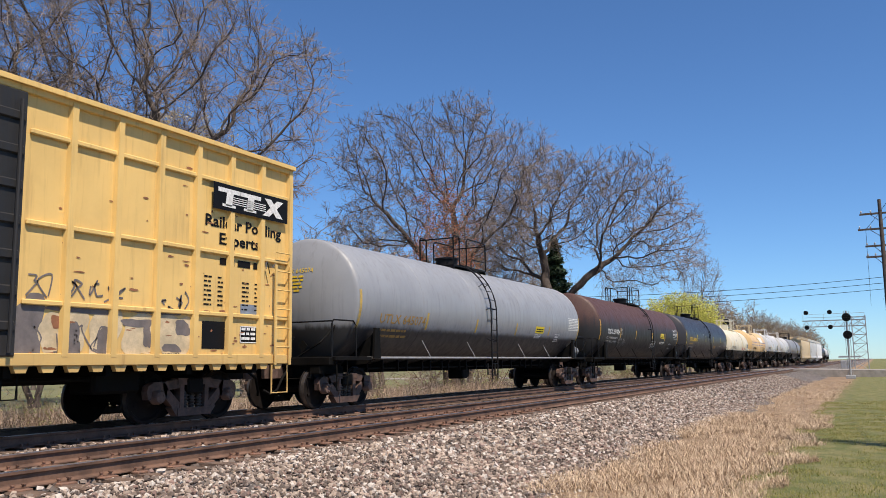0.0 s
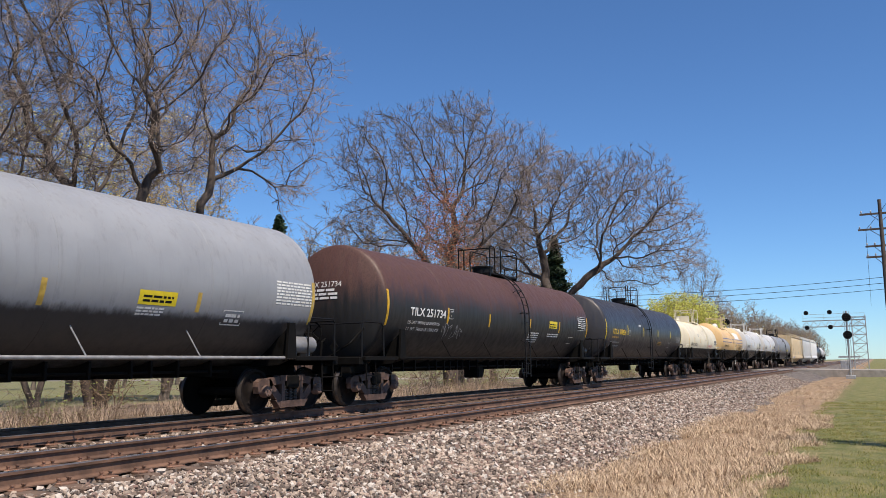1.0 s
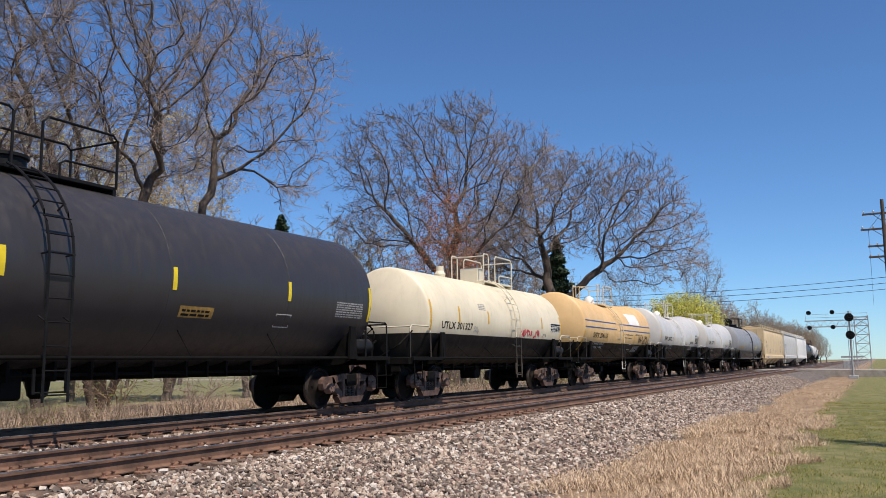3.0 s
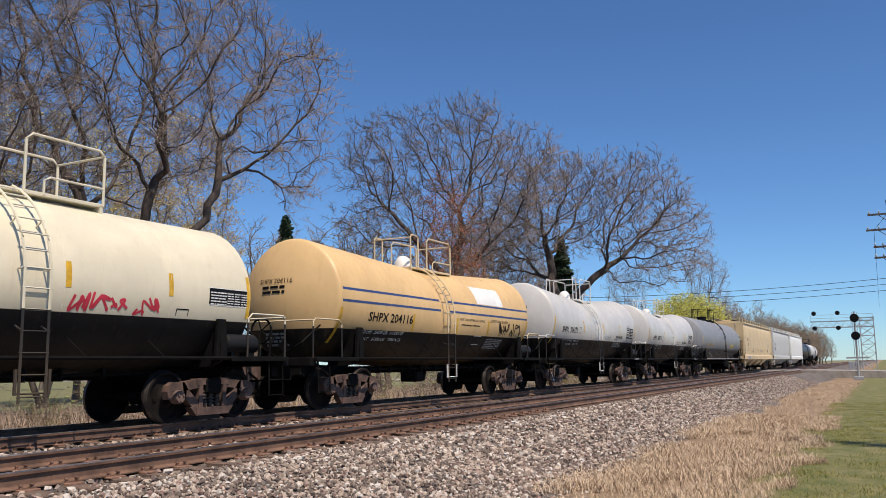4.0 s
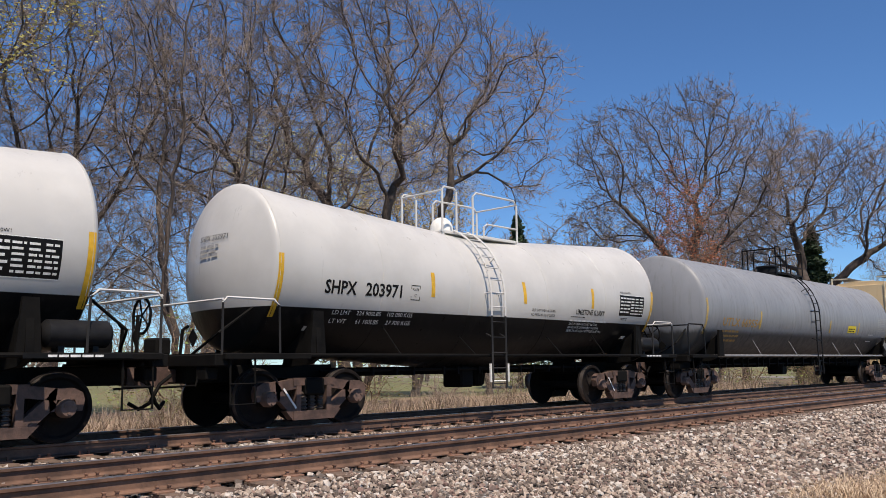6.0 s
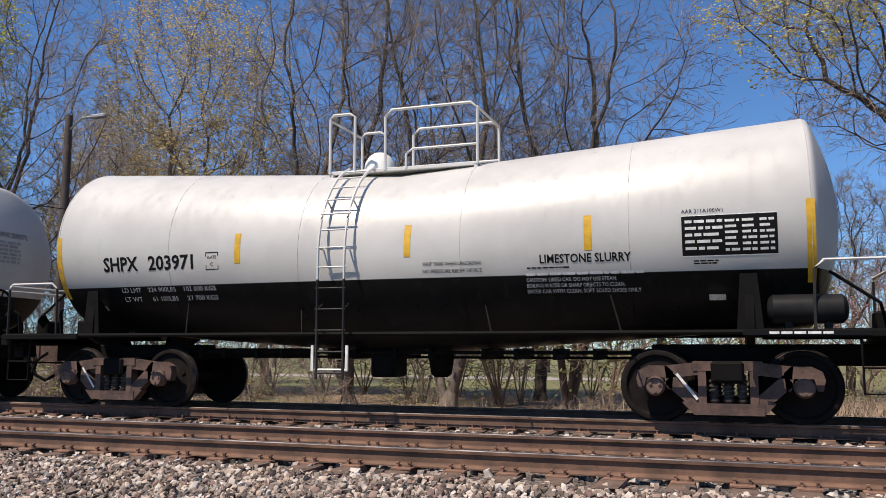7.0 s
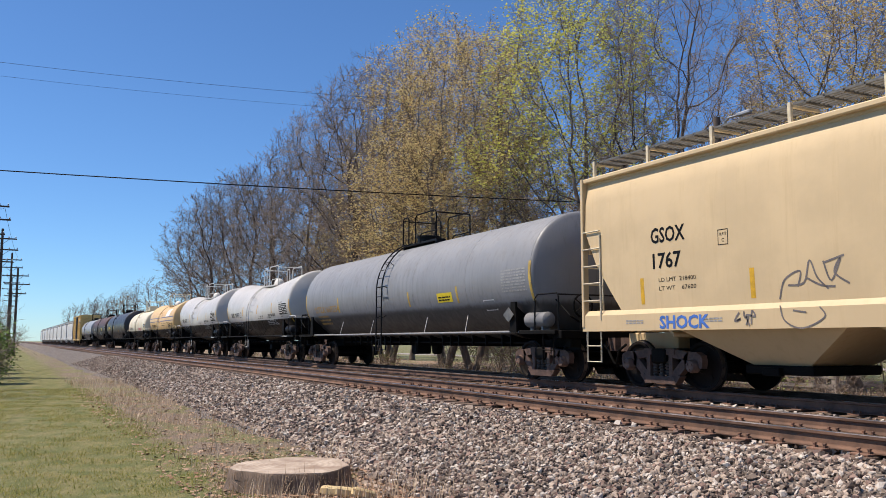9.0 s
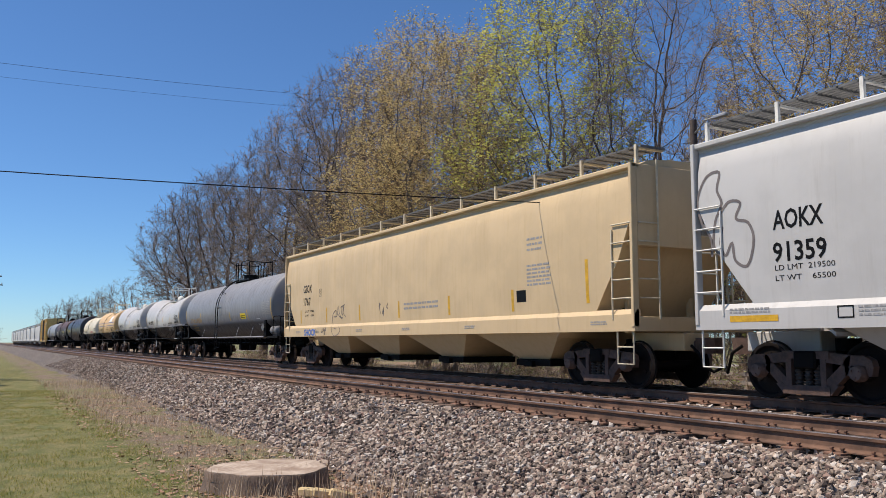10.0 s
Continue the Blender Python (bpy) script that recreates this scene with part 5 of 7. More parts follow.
def grow(seed, fork, crown, buds, trunk_r, step=0.5, crook=0.35, lift=0.1, lean=0.06, stems=1, tip=0.014, twigs=2, sprays=3, twig_len=0.9):
    """A tree whose limbs reach for buds scattered in its crown, a few round masses (x, y, z, rx, ry, rz).
    Returns the wood of the limbs, the wood of the twigs and the twigs' tips."""
    rg = np.random.default_rng(seed)
    vol = np.array([c[3] * c[4] * c[5] for c in crown])
    A = []
    for c, n in zip(crown, (buds * vol / vol.sum()).astype(int)):
        A.append(np.array(c[:3]) + unit(rg.normal(0, 1, (n, 3))) * (rg.uniform(0, 1, (n, 1)) ** 0.28) * np.array(c[3:]) * rg.uniform(0.86, 1.05, (n, 1)))
    A = np.concatenate(A)
    # the trunk, or several stems from one foot
    N, parent, open_from = [np.zeros(3)], [-1], []
    for s in range(stems):
        az = 2.4 * s + rg.uniform(0, 6)
        d = unit(np.array([math.cos(az), math.sin(az), 0]) * (0.36 if stems > 1 else lean) + np.array([0, 0, 1.0]))
        last = 0
        count = max(3, int(fork / step))
        for k in range(count):
            d = unit(d + rg.normal(0, 0.05, 3) + np.array([0, 0, 0.03]))
            N.append(N[last] + d * step), parent.append(last)
            last = len(N) - 1
            if k >= 0.65 * count:
                open_from.append(last)
    N = np.array(N)
    head = np.zeros_like(N)
    idx, dist = np.zeros(len(A), int), np.full(len(A), 1e9)

    def nearer(cand):
        dd = np.linalg.norm(A[:, None] - N[cand][None], axis=-1)
        b = dd.argmin(1)
        m = dd[np.arange(len(A)), b]
        take = m < dist
        idx[take], dist[take] = np.array(cand)[b[take]], m[take]

    nearer(open_from)
    for turn in range(110):
        keep = dist > step * 1.25
        A, idx, dist = A[keep], idx[keep], dist[keep]
        if len(A) < 4:
            break
        grown = np.unique(idx)
        pull = np.zeros((len(N), 3))
        np.add.at(pull, idx, unit(A - N[idx]))
        d = unit(pull[grown]) + 0.55 * head[grown] + rg.normal(0, crook, (len(grown), 3)) + np.array([0, 0, lift])
        fresh = N[grown] + unit(d) * step
        start = len(N)
        N, head = np.concatenate([N, fresh]), np.concatenate([head, unit(d)])
        parent += grown.tolist()
        nearer(list(range(start, len(N))))
        dist += 0.004         # what cannot be reached is given up in the end
        if turn > 60:
            A, idx, dist = A[::2], idx[::2], dist[::2]
    parent = np.array(parent)
    # thickness from the tips down
    p = 2.0
    load = np.zeros(len(N))
    heir, best = np.full(len(N), -1), np.zeros(len(N))
    for i in range(len(N) - 1, 0, -1):
        if load[i] == 0:
            load[i] = tip ** p
        q = parent[i]
        load[q] += load[i]
        if load[i] > best[q]:
            best[q], heir[q] = load[i], i
    R = load ** (1 / p)
    R *= 1 + (trunk_r / R[0] - 1) * np.clip((R - tip) / (R[0] - tip), 0, 1)
    D = np.zeros_like(N)
    D[1:] = unit(N[1:] - N[parent[1:]])
    D[0] = (0, 0, 1)
    ch = np.arange(1, len(N))
    pa = parent[1:]
    main = heir[pa] == ch
    soft = D.copy()
    has = heir >= 0
    soft[has] = unit(D[has] + D[heir[has]])
    d0 = np.where(main[:, None], soft[pa], D[ch])
    r0 = np.where(main, R[pa], np.minimum(R[pa] * 0.8, R[ch] * 1.25))
    r0[pa == 0] *= 1.35
    thick = R[ch] > 0.045
    wood = [limbs(N[pa][thick], N[ch][thick], d0[thick], soft[ch][thick], r0[thick], R[ch][thick], 7),
            limbs(N[pa][~thick], N[ch][~thick], d0[~thick], soft[ch][~thick], r0[~thick], R[ch][~thick], 4)]
    # twigs and the sprays on them
    fine = ch[R[ch] < tip * 3.2]
    base = np.repeat(fine, twigs)
    mid = np.array(crown)[:, :3].mean(0)
    P = N[base] - D[base] * rg.uniform(0, step, (len(base), 1))
    d = unit(D[base] * 0.7 + rg.normal(0, 0.6, P.shape) + 0.35 * unit(P - mid) + np.array([0, 0, lift]))
    L = rg.uniform(0.45, 1.1, (len(P), 1)) * twig_len
    d2 = unit(d + rg.normal(0, 0.35, d.shape) + np.array([0, 0, 0.12]))
    M = P + d * L * 0.5
    T = M + d2 * L * 0.5
    one = np.ones(len(P))
    small = [limbs(P, M, d, d, one * tip * 0.85, one * tip * 0.7, 3), limbs(M, T, d2, d2, one * tip * 0.7, one * tip * 0.5, 3)]
    w = rg.uniform(0, 1, (len(P) * sprays, 1))
    k = np.repeat(np.arange(len(P)), sprays)
    S = M[k] * (1 - w) + T[k] * w
    d3 = unit(d2[k] + rg.normal(0, 0.65, S.shape))
    E = S + d3 * rg.uniform(0.2, 0.55, S[:, :1].shape) * twig_len
    one = np.ones(len(S))
    small.append(limbs(S, E, d3, d3, one * tip * 0.65, one * tip * 0.4, 3))
    return merged(wood), merged(small), np.concatenate([E, T])


def bark(name, color):
    n = Nodes(name)
    v = n.coords((1, 1, 0.25))
    a, c = n.noise(v, 5, 5), n.noise(v, 26, 4)
    col = n.mix(n.ramp(a, 0.3, 0.7), tone(color, 0.65), tone(color, 1.25))
    col = n.mix(n.ramp(c, 0.5, 0.7, 0, 0.5), col, tone(color, 0.4))
    return n.done(col, 0.9, 0.0, c, 0.8, 0.03)


M_BARK = bark("grey-brown bark", (0.15, 0.122, 0.098))
M_BARK_DARK = bark("dark oak bark", (0.085, 0.066, 0.055))
M_TWIG = bark("grey twig bark", (0.27, 0.215, 0.175))
M_TWIG_OAK = bark("dull brown oak twig bark", (0.25, 0.198, 0.165))
M_TWIG_WARM = bark("warm brown twig bark", (0.21, 0.15, 0.1))
M_BUD = blade_material("yellow-green spring leaves", (0.52, 0.48, 0.15), (0.64, 0.58, 0.2), (0.5, 0.36, 0.15), 0.45)
M_BUD2 = blade_material("bronze opening leaves", (0.52, 0.42, 0.19), (0.62, 0.51, 0.24), (0.5, 0.33, 0.16), 0.45)
M_LIME = blade_material("bright lime leaves", (0.54, 0.56, 0.12), (0.66, 0.64, 0.18), (0.46, 0.42, 0.14), 0.45)
M_RED = blade_material("red maple blossom", (0.38, 0.12, 0.06), (0.46, 0.19, 0.1), (0.25, 0.09, 0.05), 0.35)
M_PINK = blade_material("pink redbud blossom", (0.5, 0.2, 0.28), (0.58, 0.3, 0.38), (0.4, 0.14, 0.2), 0.35)
M_BRUSHLEAF = blade_material("small green brush leaves", (0.16, 0.22, 0.05), (0.24, 0.28, 0.08), (0.3, 0.24, 0.1))
M_SHRUBLEAF = blade_material("green shrub leaves", (0.13, 0.22, 0.04), (0.2, 0.3, 0.06), (0.07, 0.12, 0.03))
M_NEEDLE = blade_material("dark conifer needles", (0.02, 0.045, 0.02), (0.04, 0.07, 0.03), (0.02, 0.035, 0.02))


def leaves_mesh(tips, per, reach, size, material, seed):
    rg = np.random.default_rng(seed)
    p = np.repeat(tips, per, 0)
    p = p + rg.normal(0, reach, p.shape)
    sc = rg.uniform(size * 0.6, size * 1.3, (len(p), 1)) * np.ones((1, 3))
    return scattered("foliage", [(-1, -0.55, 0), (1, -0.55, 0.2), (0.8, 0.55, 0), (-0.9, 0.5, -0.2)], [(0, 1, 2, 3)], p, rg.uniform(0, 6.28, (len(p), 2)), sc, material)


def make_tree(seed, shape, wood, twigs, label, leaf=None, per=2, reach=0.1, size=0.05, category="tree", share=1.0, z_leaf=0.0):
    t = thing("tree" if category == "tree" else "bush", label, category, 0, 0, -500)
    heavy, fine, tips = grow(seed, **shape)
    part("trunk", raw_mesh("trunk", *heavy, wood, True), None, t, "trunk and heavy limbs")
    part("crown", raw_mesh("crown", *fine, twigs), None, t, "fine branches and twigs")
    if leaf:
        rg = np.random.default_rng(seed + 1)
        tips = tips[(rg.uniform(0, 1, len(tips)) < share) & (tips[:, 2] > z_leaf)]
        part("foliage", leaves_mesh(tips, per, reach, size, leaf, seed), None, t)
    return t


def conifer(label):
    t = thing("conifer", label, "tree", 0, 0, -500)
    part("trunk", Build().tube([(0, 0, 0), (0, 0, 10)], [0.16, 0.02], 8), M_BARK, t)
    rg = np.random.default_rng(4)
    h = rg.uniform(0.08, 1.0, 9000) ** 0.8
    tier = 0.75 + 0.25 * np.sin(h * 75)
    r = (1.02 - h) * 3.3 * tier * np.sqrt(rg.uniform(0.2, 1, 9000))
    a = rg.uniform(0, 6.28, 9000)
    p = np.stack([r * np.cos(a), r * np.sin(a), h * 10 - r * 0.3], -1)
    part("foliage", leaves_mesh(p, 1, 0.06, 0.11, M_NEEDLE, 3), None, t)
    return t


# crowns: masses (x, y, z, rx, ry, rz) round the foot of the tree
OAK_A = dict(fork=3.4, stems=4, trunk_r=0.5, buds=2300, step=0.55, crook=0.4, lift=0.0, tip=0.0135, twigs=3, sprays=5,
             crown=[(0, 0, 13.5, 6.0, 6.0, 5.6), (4.8, 0, 13.0, 4.0, 4.5, 3.2), (5.6, -1, 9.8, 3.4, 2.4, 1.3), (-6, 0, 12.5, 4.5, 5, 5.0)])
OAK_B = dict(fork=5.0, trunk_r=0.5, buds=2100, step=0.55, crook=0.38, lift=0.02, tip=0.0145, twigs=3, sprays=5,
             crown=[(0.4, 0, 16.0, 3.6, 4.5, 3.4), (-4.3, 0, 15.3, 3.4, 4.5, 3.2), (4.2, 0, 14.4, 3.2, 4.5, 2.8), (-0.8, 0, 11.2, 7.4, 5, 2.6)])
OAK_C = dict(fork=3.6, trunk_r=0.5, buds=2300, step=0.55, crook=0.38, lift=0.0, tip=0.0155, twigs=3, sprays=5,
             crown=[(0.5, 0, 13.8, 4.6, 5, 4.3), (5.6, 0, 13.2, 4.6, 5, 4.4), (9.0, 0, 10.6, 2.6, 4, 3.0), (7.4, 0, 8.2, 4.0, 2.5, 1.0), (-3.0, 0, 11.3, 3.0, 4, 4.2)])
OAK_ROUND = dict(fork=3.0, trunk_r=0.36, buds=1700, step=0.55, crook=0.28, lift=0.08, tip=0.0125, twigs=3, sprays=5,
                 crown=[(0, 0, 12.2, 5.2, 5.2, 5.4), (-3, 1, 8.0, 3.6, 3.6, 3.6), (3, -1, 8.0, 3.6, 3.6, 3.6)])
UP_A = dict(fork=2.4, stems=2, trunk_r=0.28, buds=1500, step=0.55, crook=0.22, lift=0.12, tip=0.0095, twigs=3, sprays=4, twig_len=1.0,
            crown=[(0, 0, 15.0, 3.8, 3.8, 4.2), (0.6, 0, 9.6, 4.6, 4.6, 4.0), (-1.0, 0, 5.6, 3.6, 3.6, 2.4)])
UP_B = dict(fork=2.8, stems=3, trunk_r=0.26, buds=1400, step=0.55, crook=0.22, lift=0.14, tip=0.0095, twigs=3, sprays=4, twig_len=1.0,
            crown=[(0.8, 0, 15.4, 4.2, 3.6, 4.0), (-1.0, 0, 10.2, 4.6, 4.2, 3.8), (1.2, 0, 6.0, 3.4, 3.4, 2.4)])
LEAFING_A = dict(fork=2.4, stems=2, trunk_r=0.3, buds=1500, step=0.55, crook=0.26, lift=0.08, tip=0.0095, twigs=3, sprays=4,
                 crown=[(0, 0, 13.2, 4.0, 4.0, 4.0), (-1.5, 0, 8.6, 4.8, 4.8, 3.6), (1.6, 0, 6.2, 3.6, 3.6, 2.4)])
LEAFING_B = dict(fork=3.6, stems=2, trunk_r=0.28, buds=1100, step=0.55, crook=0.34, lift=0.04, tip=0.0105, twigs=3, sprays=4,
                 crown=[(1.5, 0, 12.6, 4.2, 4.0, 3.4), (-2.6, 0, 13.0, 2.8, 3.2, 3.0), (0, 0, 9.0, 4.0, 4.0, 2.2)])
FAR_A = dict(fork=3.0, trunk_r=0.3, buds=420, step=0.85, crook=0.35, lift=0.1, tip=0.024, twigs=2, sprays=4, twig_len=1.5,
             crown=[(0, 0, 10.5, 4.6, 4.6, 5.0), (0, 0, 6.0, 4.8, 4.8, 3.4)])
FAR_B = dict(fork=3.4, trunk_r=0.28, buds=400, step=0.85, crook=0.32, lift=0.16, tip=0.024, twigs=2, sprays=4, twig_len=1.5,
             crown=[(0, 0, 11.0, 3.8, 3.8, 4.6), (0.5, 0, 6.4, 4.2, 4.2, 3.4)])
MAPLE_SHAPE = dict(fork=1.8, stems=2, trunk_r=0.15, buds=700, step=0.42, crook=0.25, lift=0.3, tip=0.01, twigs=2, sprays=3, twig_len=0.7,
                   crown=[(0, 0, 9.8, 1.7, 1.7, 2.8), (0, 0, 6.4, 2.6, 2.6, 3.0)])
DOME = dict(fork=1.6, stems=2, trunk_r=0.22, buds=900, step=0.5, crook=0.3, lift=0.1, tip=0.014, twigs=2, sprays=3, crown=[(0, 0, 5.6, 4.6, 4.6, 4.0)])
SMALL = dict(fork=0.9, stems=2, trunk_r=0.08, buds=420, step=0.28, crook=0.35, lift=0.1, tip=0.006, twigs=2, sprays=3, twig_len=0.5, crown=[(0, 0, 2.9, 2.0, 2.0, 1.9)])
THICKET = dict(fork=0.3, stems=5, trunk_r=0.03, buds=150, step=0.22, crook=0.4, lift=0.15, tip=0.0045, twigs=2, sprays=3, twig_len=0.45, crown=[(0, 0, 1.3, 1.1, 1.1, 1.1)])

OAK_LEFT = make_tree(3, OAK_A, M_BARK_DARK, M_TWIG_OAK, "huge bare oak with several stems and a wide crooked crown")
OAK_MIDDLE = make_tree(12, OAK_B, M_BARK_DARK, M_TWIG_OAK, "large bare oak with a crown in three rounded masses")
OAK_LOW = make_tree(17, OAK_C, M_BARK_DARK, M_TWIG_OAK, "wide bare oak with a long low limb")
OAK = make_tree(19, OAK_ROUND, M_BARK_DARK, M_TWIG, "bare oak with a dense rounded crown")
BARE = [make_tree(21, UP_A, M_BARK, M_TWIG, "tall bare tree with upright grey branches"),
        make_tree(34, UP_B, M_BARK_DARK, M_TWIG, "tall bare tree with several upright stems")]
BUDDING = [make_tree(41, LEAFING_A, M_BARK, M_TWIG_WARM, "tree just coming into bronze-green leaf", M_BUD2, 3, 0.12, 0.042),
           make_tree(55, LEAFING_B, M_BARK_DARK, M_TWIG, "tree with yellow-green young leaf on its crooked upper limbs", M_BUD, 2, 0.1, 0.045, share=0.8, z_leaf=9.5)]
LIME = make_tree(61, LEAFING_A, M_BARK, M_TWIG, "tree with a bright lime-green spring crown", M_LIME, 3, 0.13, 0.05, share=0.8, z_leaf=8.0)
MAPLE = make_tree(72, MAPLE_SHAPE, M_BARK, M_TWIG_WARM, "young maple in red blossom", M_RED, 3, 0.12, 0.04)
WILLOW = make_tree(83, DOME, M_BARK, M_TWIG_WARM, "rounded tree in fresh yellow-green leaf", M_LIME, 7, 0.24, 0.08)
REDBUD = make_tree(91, SMALL, M_BARK, M_TWIG, "small redbud in pink blossom", M_PINK, 1, 0.06, 0.028, share=0.6)
BRUSH = [make_tree(101, THICKET, M_TWIG, M_TWIG, "leafless thicket shrub by the tracks", category="bush"),
         make_tree(107, THICKET, M_TWIG_WARM, M_TWIG_WARM, "shrub with a few green leaves by the tracks", M_BRUSHLEAF, 1, 0.05, 0.025, "bush", 0.5)]
LEAFY = make_tree(141, THICKET, M_BARK, M_TWIG, "dense green-leaved shrub by the utility poles", M_SHRUBLEAF, 5, 0.12, 0.045, "bush")
FARS = [make_tree(121, FAR_A, M_BARK, M_TWIG, "distant bare tree of the wood beyond the line"),
        make_tree(131, FAR_B, M_BARK, M_TWIG_WARM, "distant tree of the wood coming into leaf", M_BUD2, 1, 0.2, 0.09, share=0.6)]
FIR = conifer("dark green conifer among the bare trees")
USED = set()


def plant(kind, x, y, k=1.0, turn=0.0, kz=None, group="trees behind the tracks"):
    """Stand a tree at a place: the first goes itself, later ones are copies."""
    m = Matrix.LocRotScale((x, y, GROUND - 0.05), Euler((0, 0, radians(turn))), (k, k, kz or k))
    if kind.name in USED:
        ob = copy_thing(kind, m)
        ob.matrix_basis = m
    else:
        USED.add(kind.name)
        kind.matrix_basis = m
        ob = kind
    return tagged(ob, group=group)


# the line of trees, from the far end on the one side to the other
plant(OAK_LEFT, 21.6, 25.2, 1.0, -40)
plant(BARE[1], 14.6, 25, 0.95, 130)
plant(OAK, 11.2, 29, 0.95, 50)
plant(BUDDING[0], 35.5, 36, 1.0, 10)
plant(BUDDING[1], 28, 37, 0.95, 200)
plant(BARE[0], 23, 39, 0.85, 80)
plant(FIR, 52, 41, 1.36)
plant(OAK_MIDDLE, 48.1, 24.0, 1.0, -63.5)
plant(OAK_LOW, 57.7, 21.0, 1.0, -70)
plant(OAK, 66, 29, 0.86, 160)
plant(MAPLE, 41, 21, 1.0, 30)
plant(FIR, 64, 22.5, 1.2)
plant(BARE[1], 128, 22.5, 0.95, 10)
plant(BARE[0], 100, 27, 0.72, 50)
plant(WILLOW, 90, 17.8, 0.9, 0)
for k, (x, y, s) in enumerate([(50, 31, 0.76), (56, 34, 0.8), (66, 32, 0.86), (74, 35, 0.9), (82, 31, 0.82), (92, 33, 0.82), (45, 31, 0.7), (124, 27, 0.7), (138, 25, 0.7), (40, 34, 0.7), (34, 42, 0.75), (60, 42, 0.95), (61, 30, 0.7), (72, 27, 0.72)]):
    plant(FARS[(k + 1) % 2], x, y, s, 47 * k)
for k in range(22):
    plant(FARS[k % 2], 150 + 16 * k, 24 + 6 * (k % 3), 0.72 + 0.07 * (k % 4), 61 * k)
# on the other side
for kind, x, y, s, turn in [(OAK, -92, 18.5, 0.95, 30), (BARE[1], -83, 19.5, 0.92, 10), (OAK, -75, 18, 0.98, 100), (OAK, -63, 19, 0.97, 220), (BARE[0], -55, 18.5, 0.93, 200), (OAK, -47.5, 19.5, 1.06, 300), (BUDDING[0], -53, 23, 1.0, 30),
                            (BARE[0], -42, 18.5, 0.93, 120), (BUDDING[0], -37.5, 19.5, 1.08, 210), (BUDDING[0], -32.5, 18.2, 0.92, 75), (LIME, -27.5, 20.6, 1.0, 0), (BARE[1], -23.5, 22, 0.88, 140),
                            (BUDDING[0], -20.0, 27, 0.95, 280), (BARE[1], -11.8, 24.5, 1.0, 140), (BARE[0], -8.4, 24.2, 1.0, 40), (BARE[1], -4.8, 24.6, 0.95, 230), (BUDDING[1], 5.2, 26, 1.05, 160)]:
    plant(kind, x, y, s, turn)
for k in range(12):
    plant(FARS[k % 2], -100 + 7.0 * k, 30 + 4 * ((k * 7) % 3), 0.85 + 0.05 * (k % 4), 73 * k)
for kind, x, y, s, turn in [(OAK, -14.5, 30, 0.66, 20), (BUDDING[0], -10.5, 31, 0.62, 90), (OAK, -6.6, 29, 0.6, 160), (OAK, -2.6, 32, 0.55, 250), (BUDDING[0], 0.8, 33, 0.46, 330), (OAK, 4.0, 36, 0.5, 60), (OAK, 8.5, 35, 0.62, 130), (BUDDING[0], -25, 29, 0.72, 10), (OAK, 14, 36, 0.7, 310)]:
    plant(kind, x, y, s, turn)
# woods beyond the lane
for k in range(22):
    plant(FARS[k % 2], -50 + 6.0 * k, 64 + 5 * ((k * 5) % 3), 0.6 + 0.06 * (k % 3), 31 * k)
for k in range(46):
    plant(FARS[(k * 3 + 1) % 2], 100 + 5.0 * k, 19 + 2.5 * (k % 3), 0.52 + 0.05 * (k % 4) + 0.004 * k, 97 * k)
for k in range(9):
    plant(FARS[k % 2], 165 + 14 * k, -5 - 5 * (k % 3), 0.45 + 0.06 * (k % 3), 53 * k)
plant(REDBUD, 3.4, 25, 0.9, 0, group="shrubs behind the tracks")
plant(REDBUD, 1.6, 28, 0.8, 120, group="shrubs behind the tracks")
rng = random.Random(8)
for k in range(110):
    x = -75 + 1.35 * k + rng.uniform(-1, 1)
    if -9 < x < 6 and k % 3:
        continue
    plant(BRUSH[k % 2], x, rng.uniform(15.6, 19.5), rng.uniform(0.5, 1.0), rng.uniform(0, 360), rng.uniform(0.35, 0.8), "shrubs behind the tracks")


for k in range(46):     # undergrowth between the trees
    plant(BRUSH[k % 2], -48 + 1.1 * k + rng.uniform(-0.6, 0.6), rng.uniform(22.5, 31), rng.uniform(1.7, 2.5), rng.uniform(0, 360), rng.uniform(1.5, 2.4), "shrubs behind the tracks")
for k in range(16):
    plant(BRUSH[k % 2], 8 + 4.2 * k + rng.uniform(-0.8, 0.8), rng.uniform(19.5, 27), rng.uniform(1.4, 2.2), rng.uniform(0, 360), rng.uniform(1.2, 2.0), "shrubs behind the tracks")


# ---- things along the line ----
M_POLE = plain("weathered utility pole", (0.09, 0.07, 0.06), 0.9, 0.0, 0.4, 3, 0.6, 0.02)
M_WIRE = plain("black cable sheath", (0.012, 0.012, 0.013), 0.7)
M_GALV = plain("galvanised steel", (0.42, 0.42, 0.42), 0.5, 0.5, 0.2, 4)
M_SIGNAL = plain("black signal enamel", (0.012, 0.012, 0.013), 0.5)


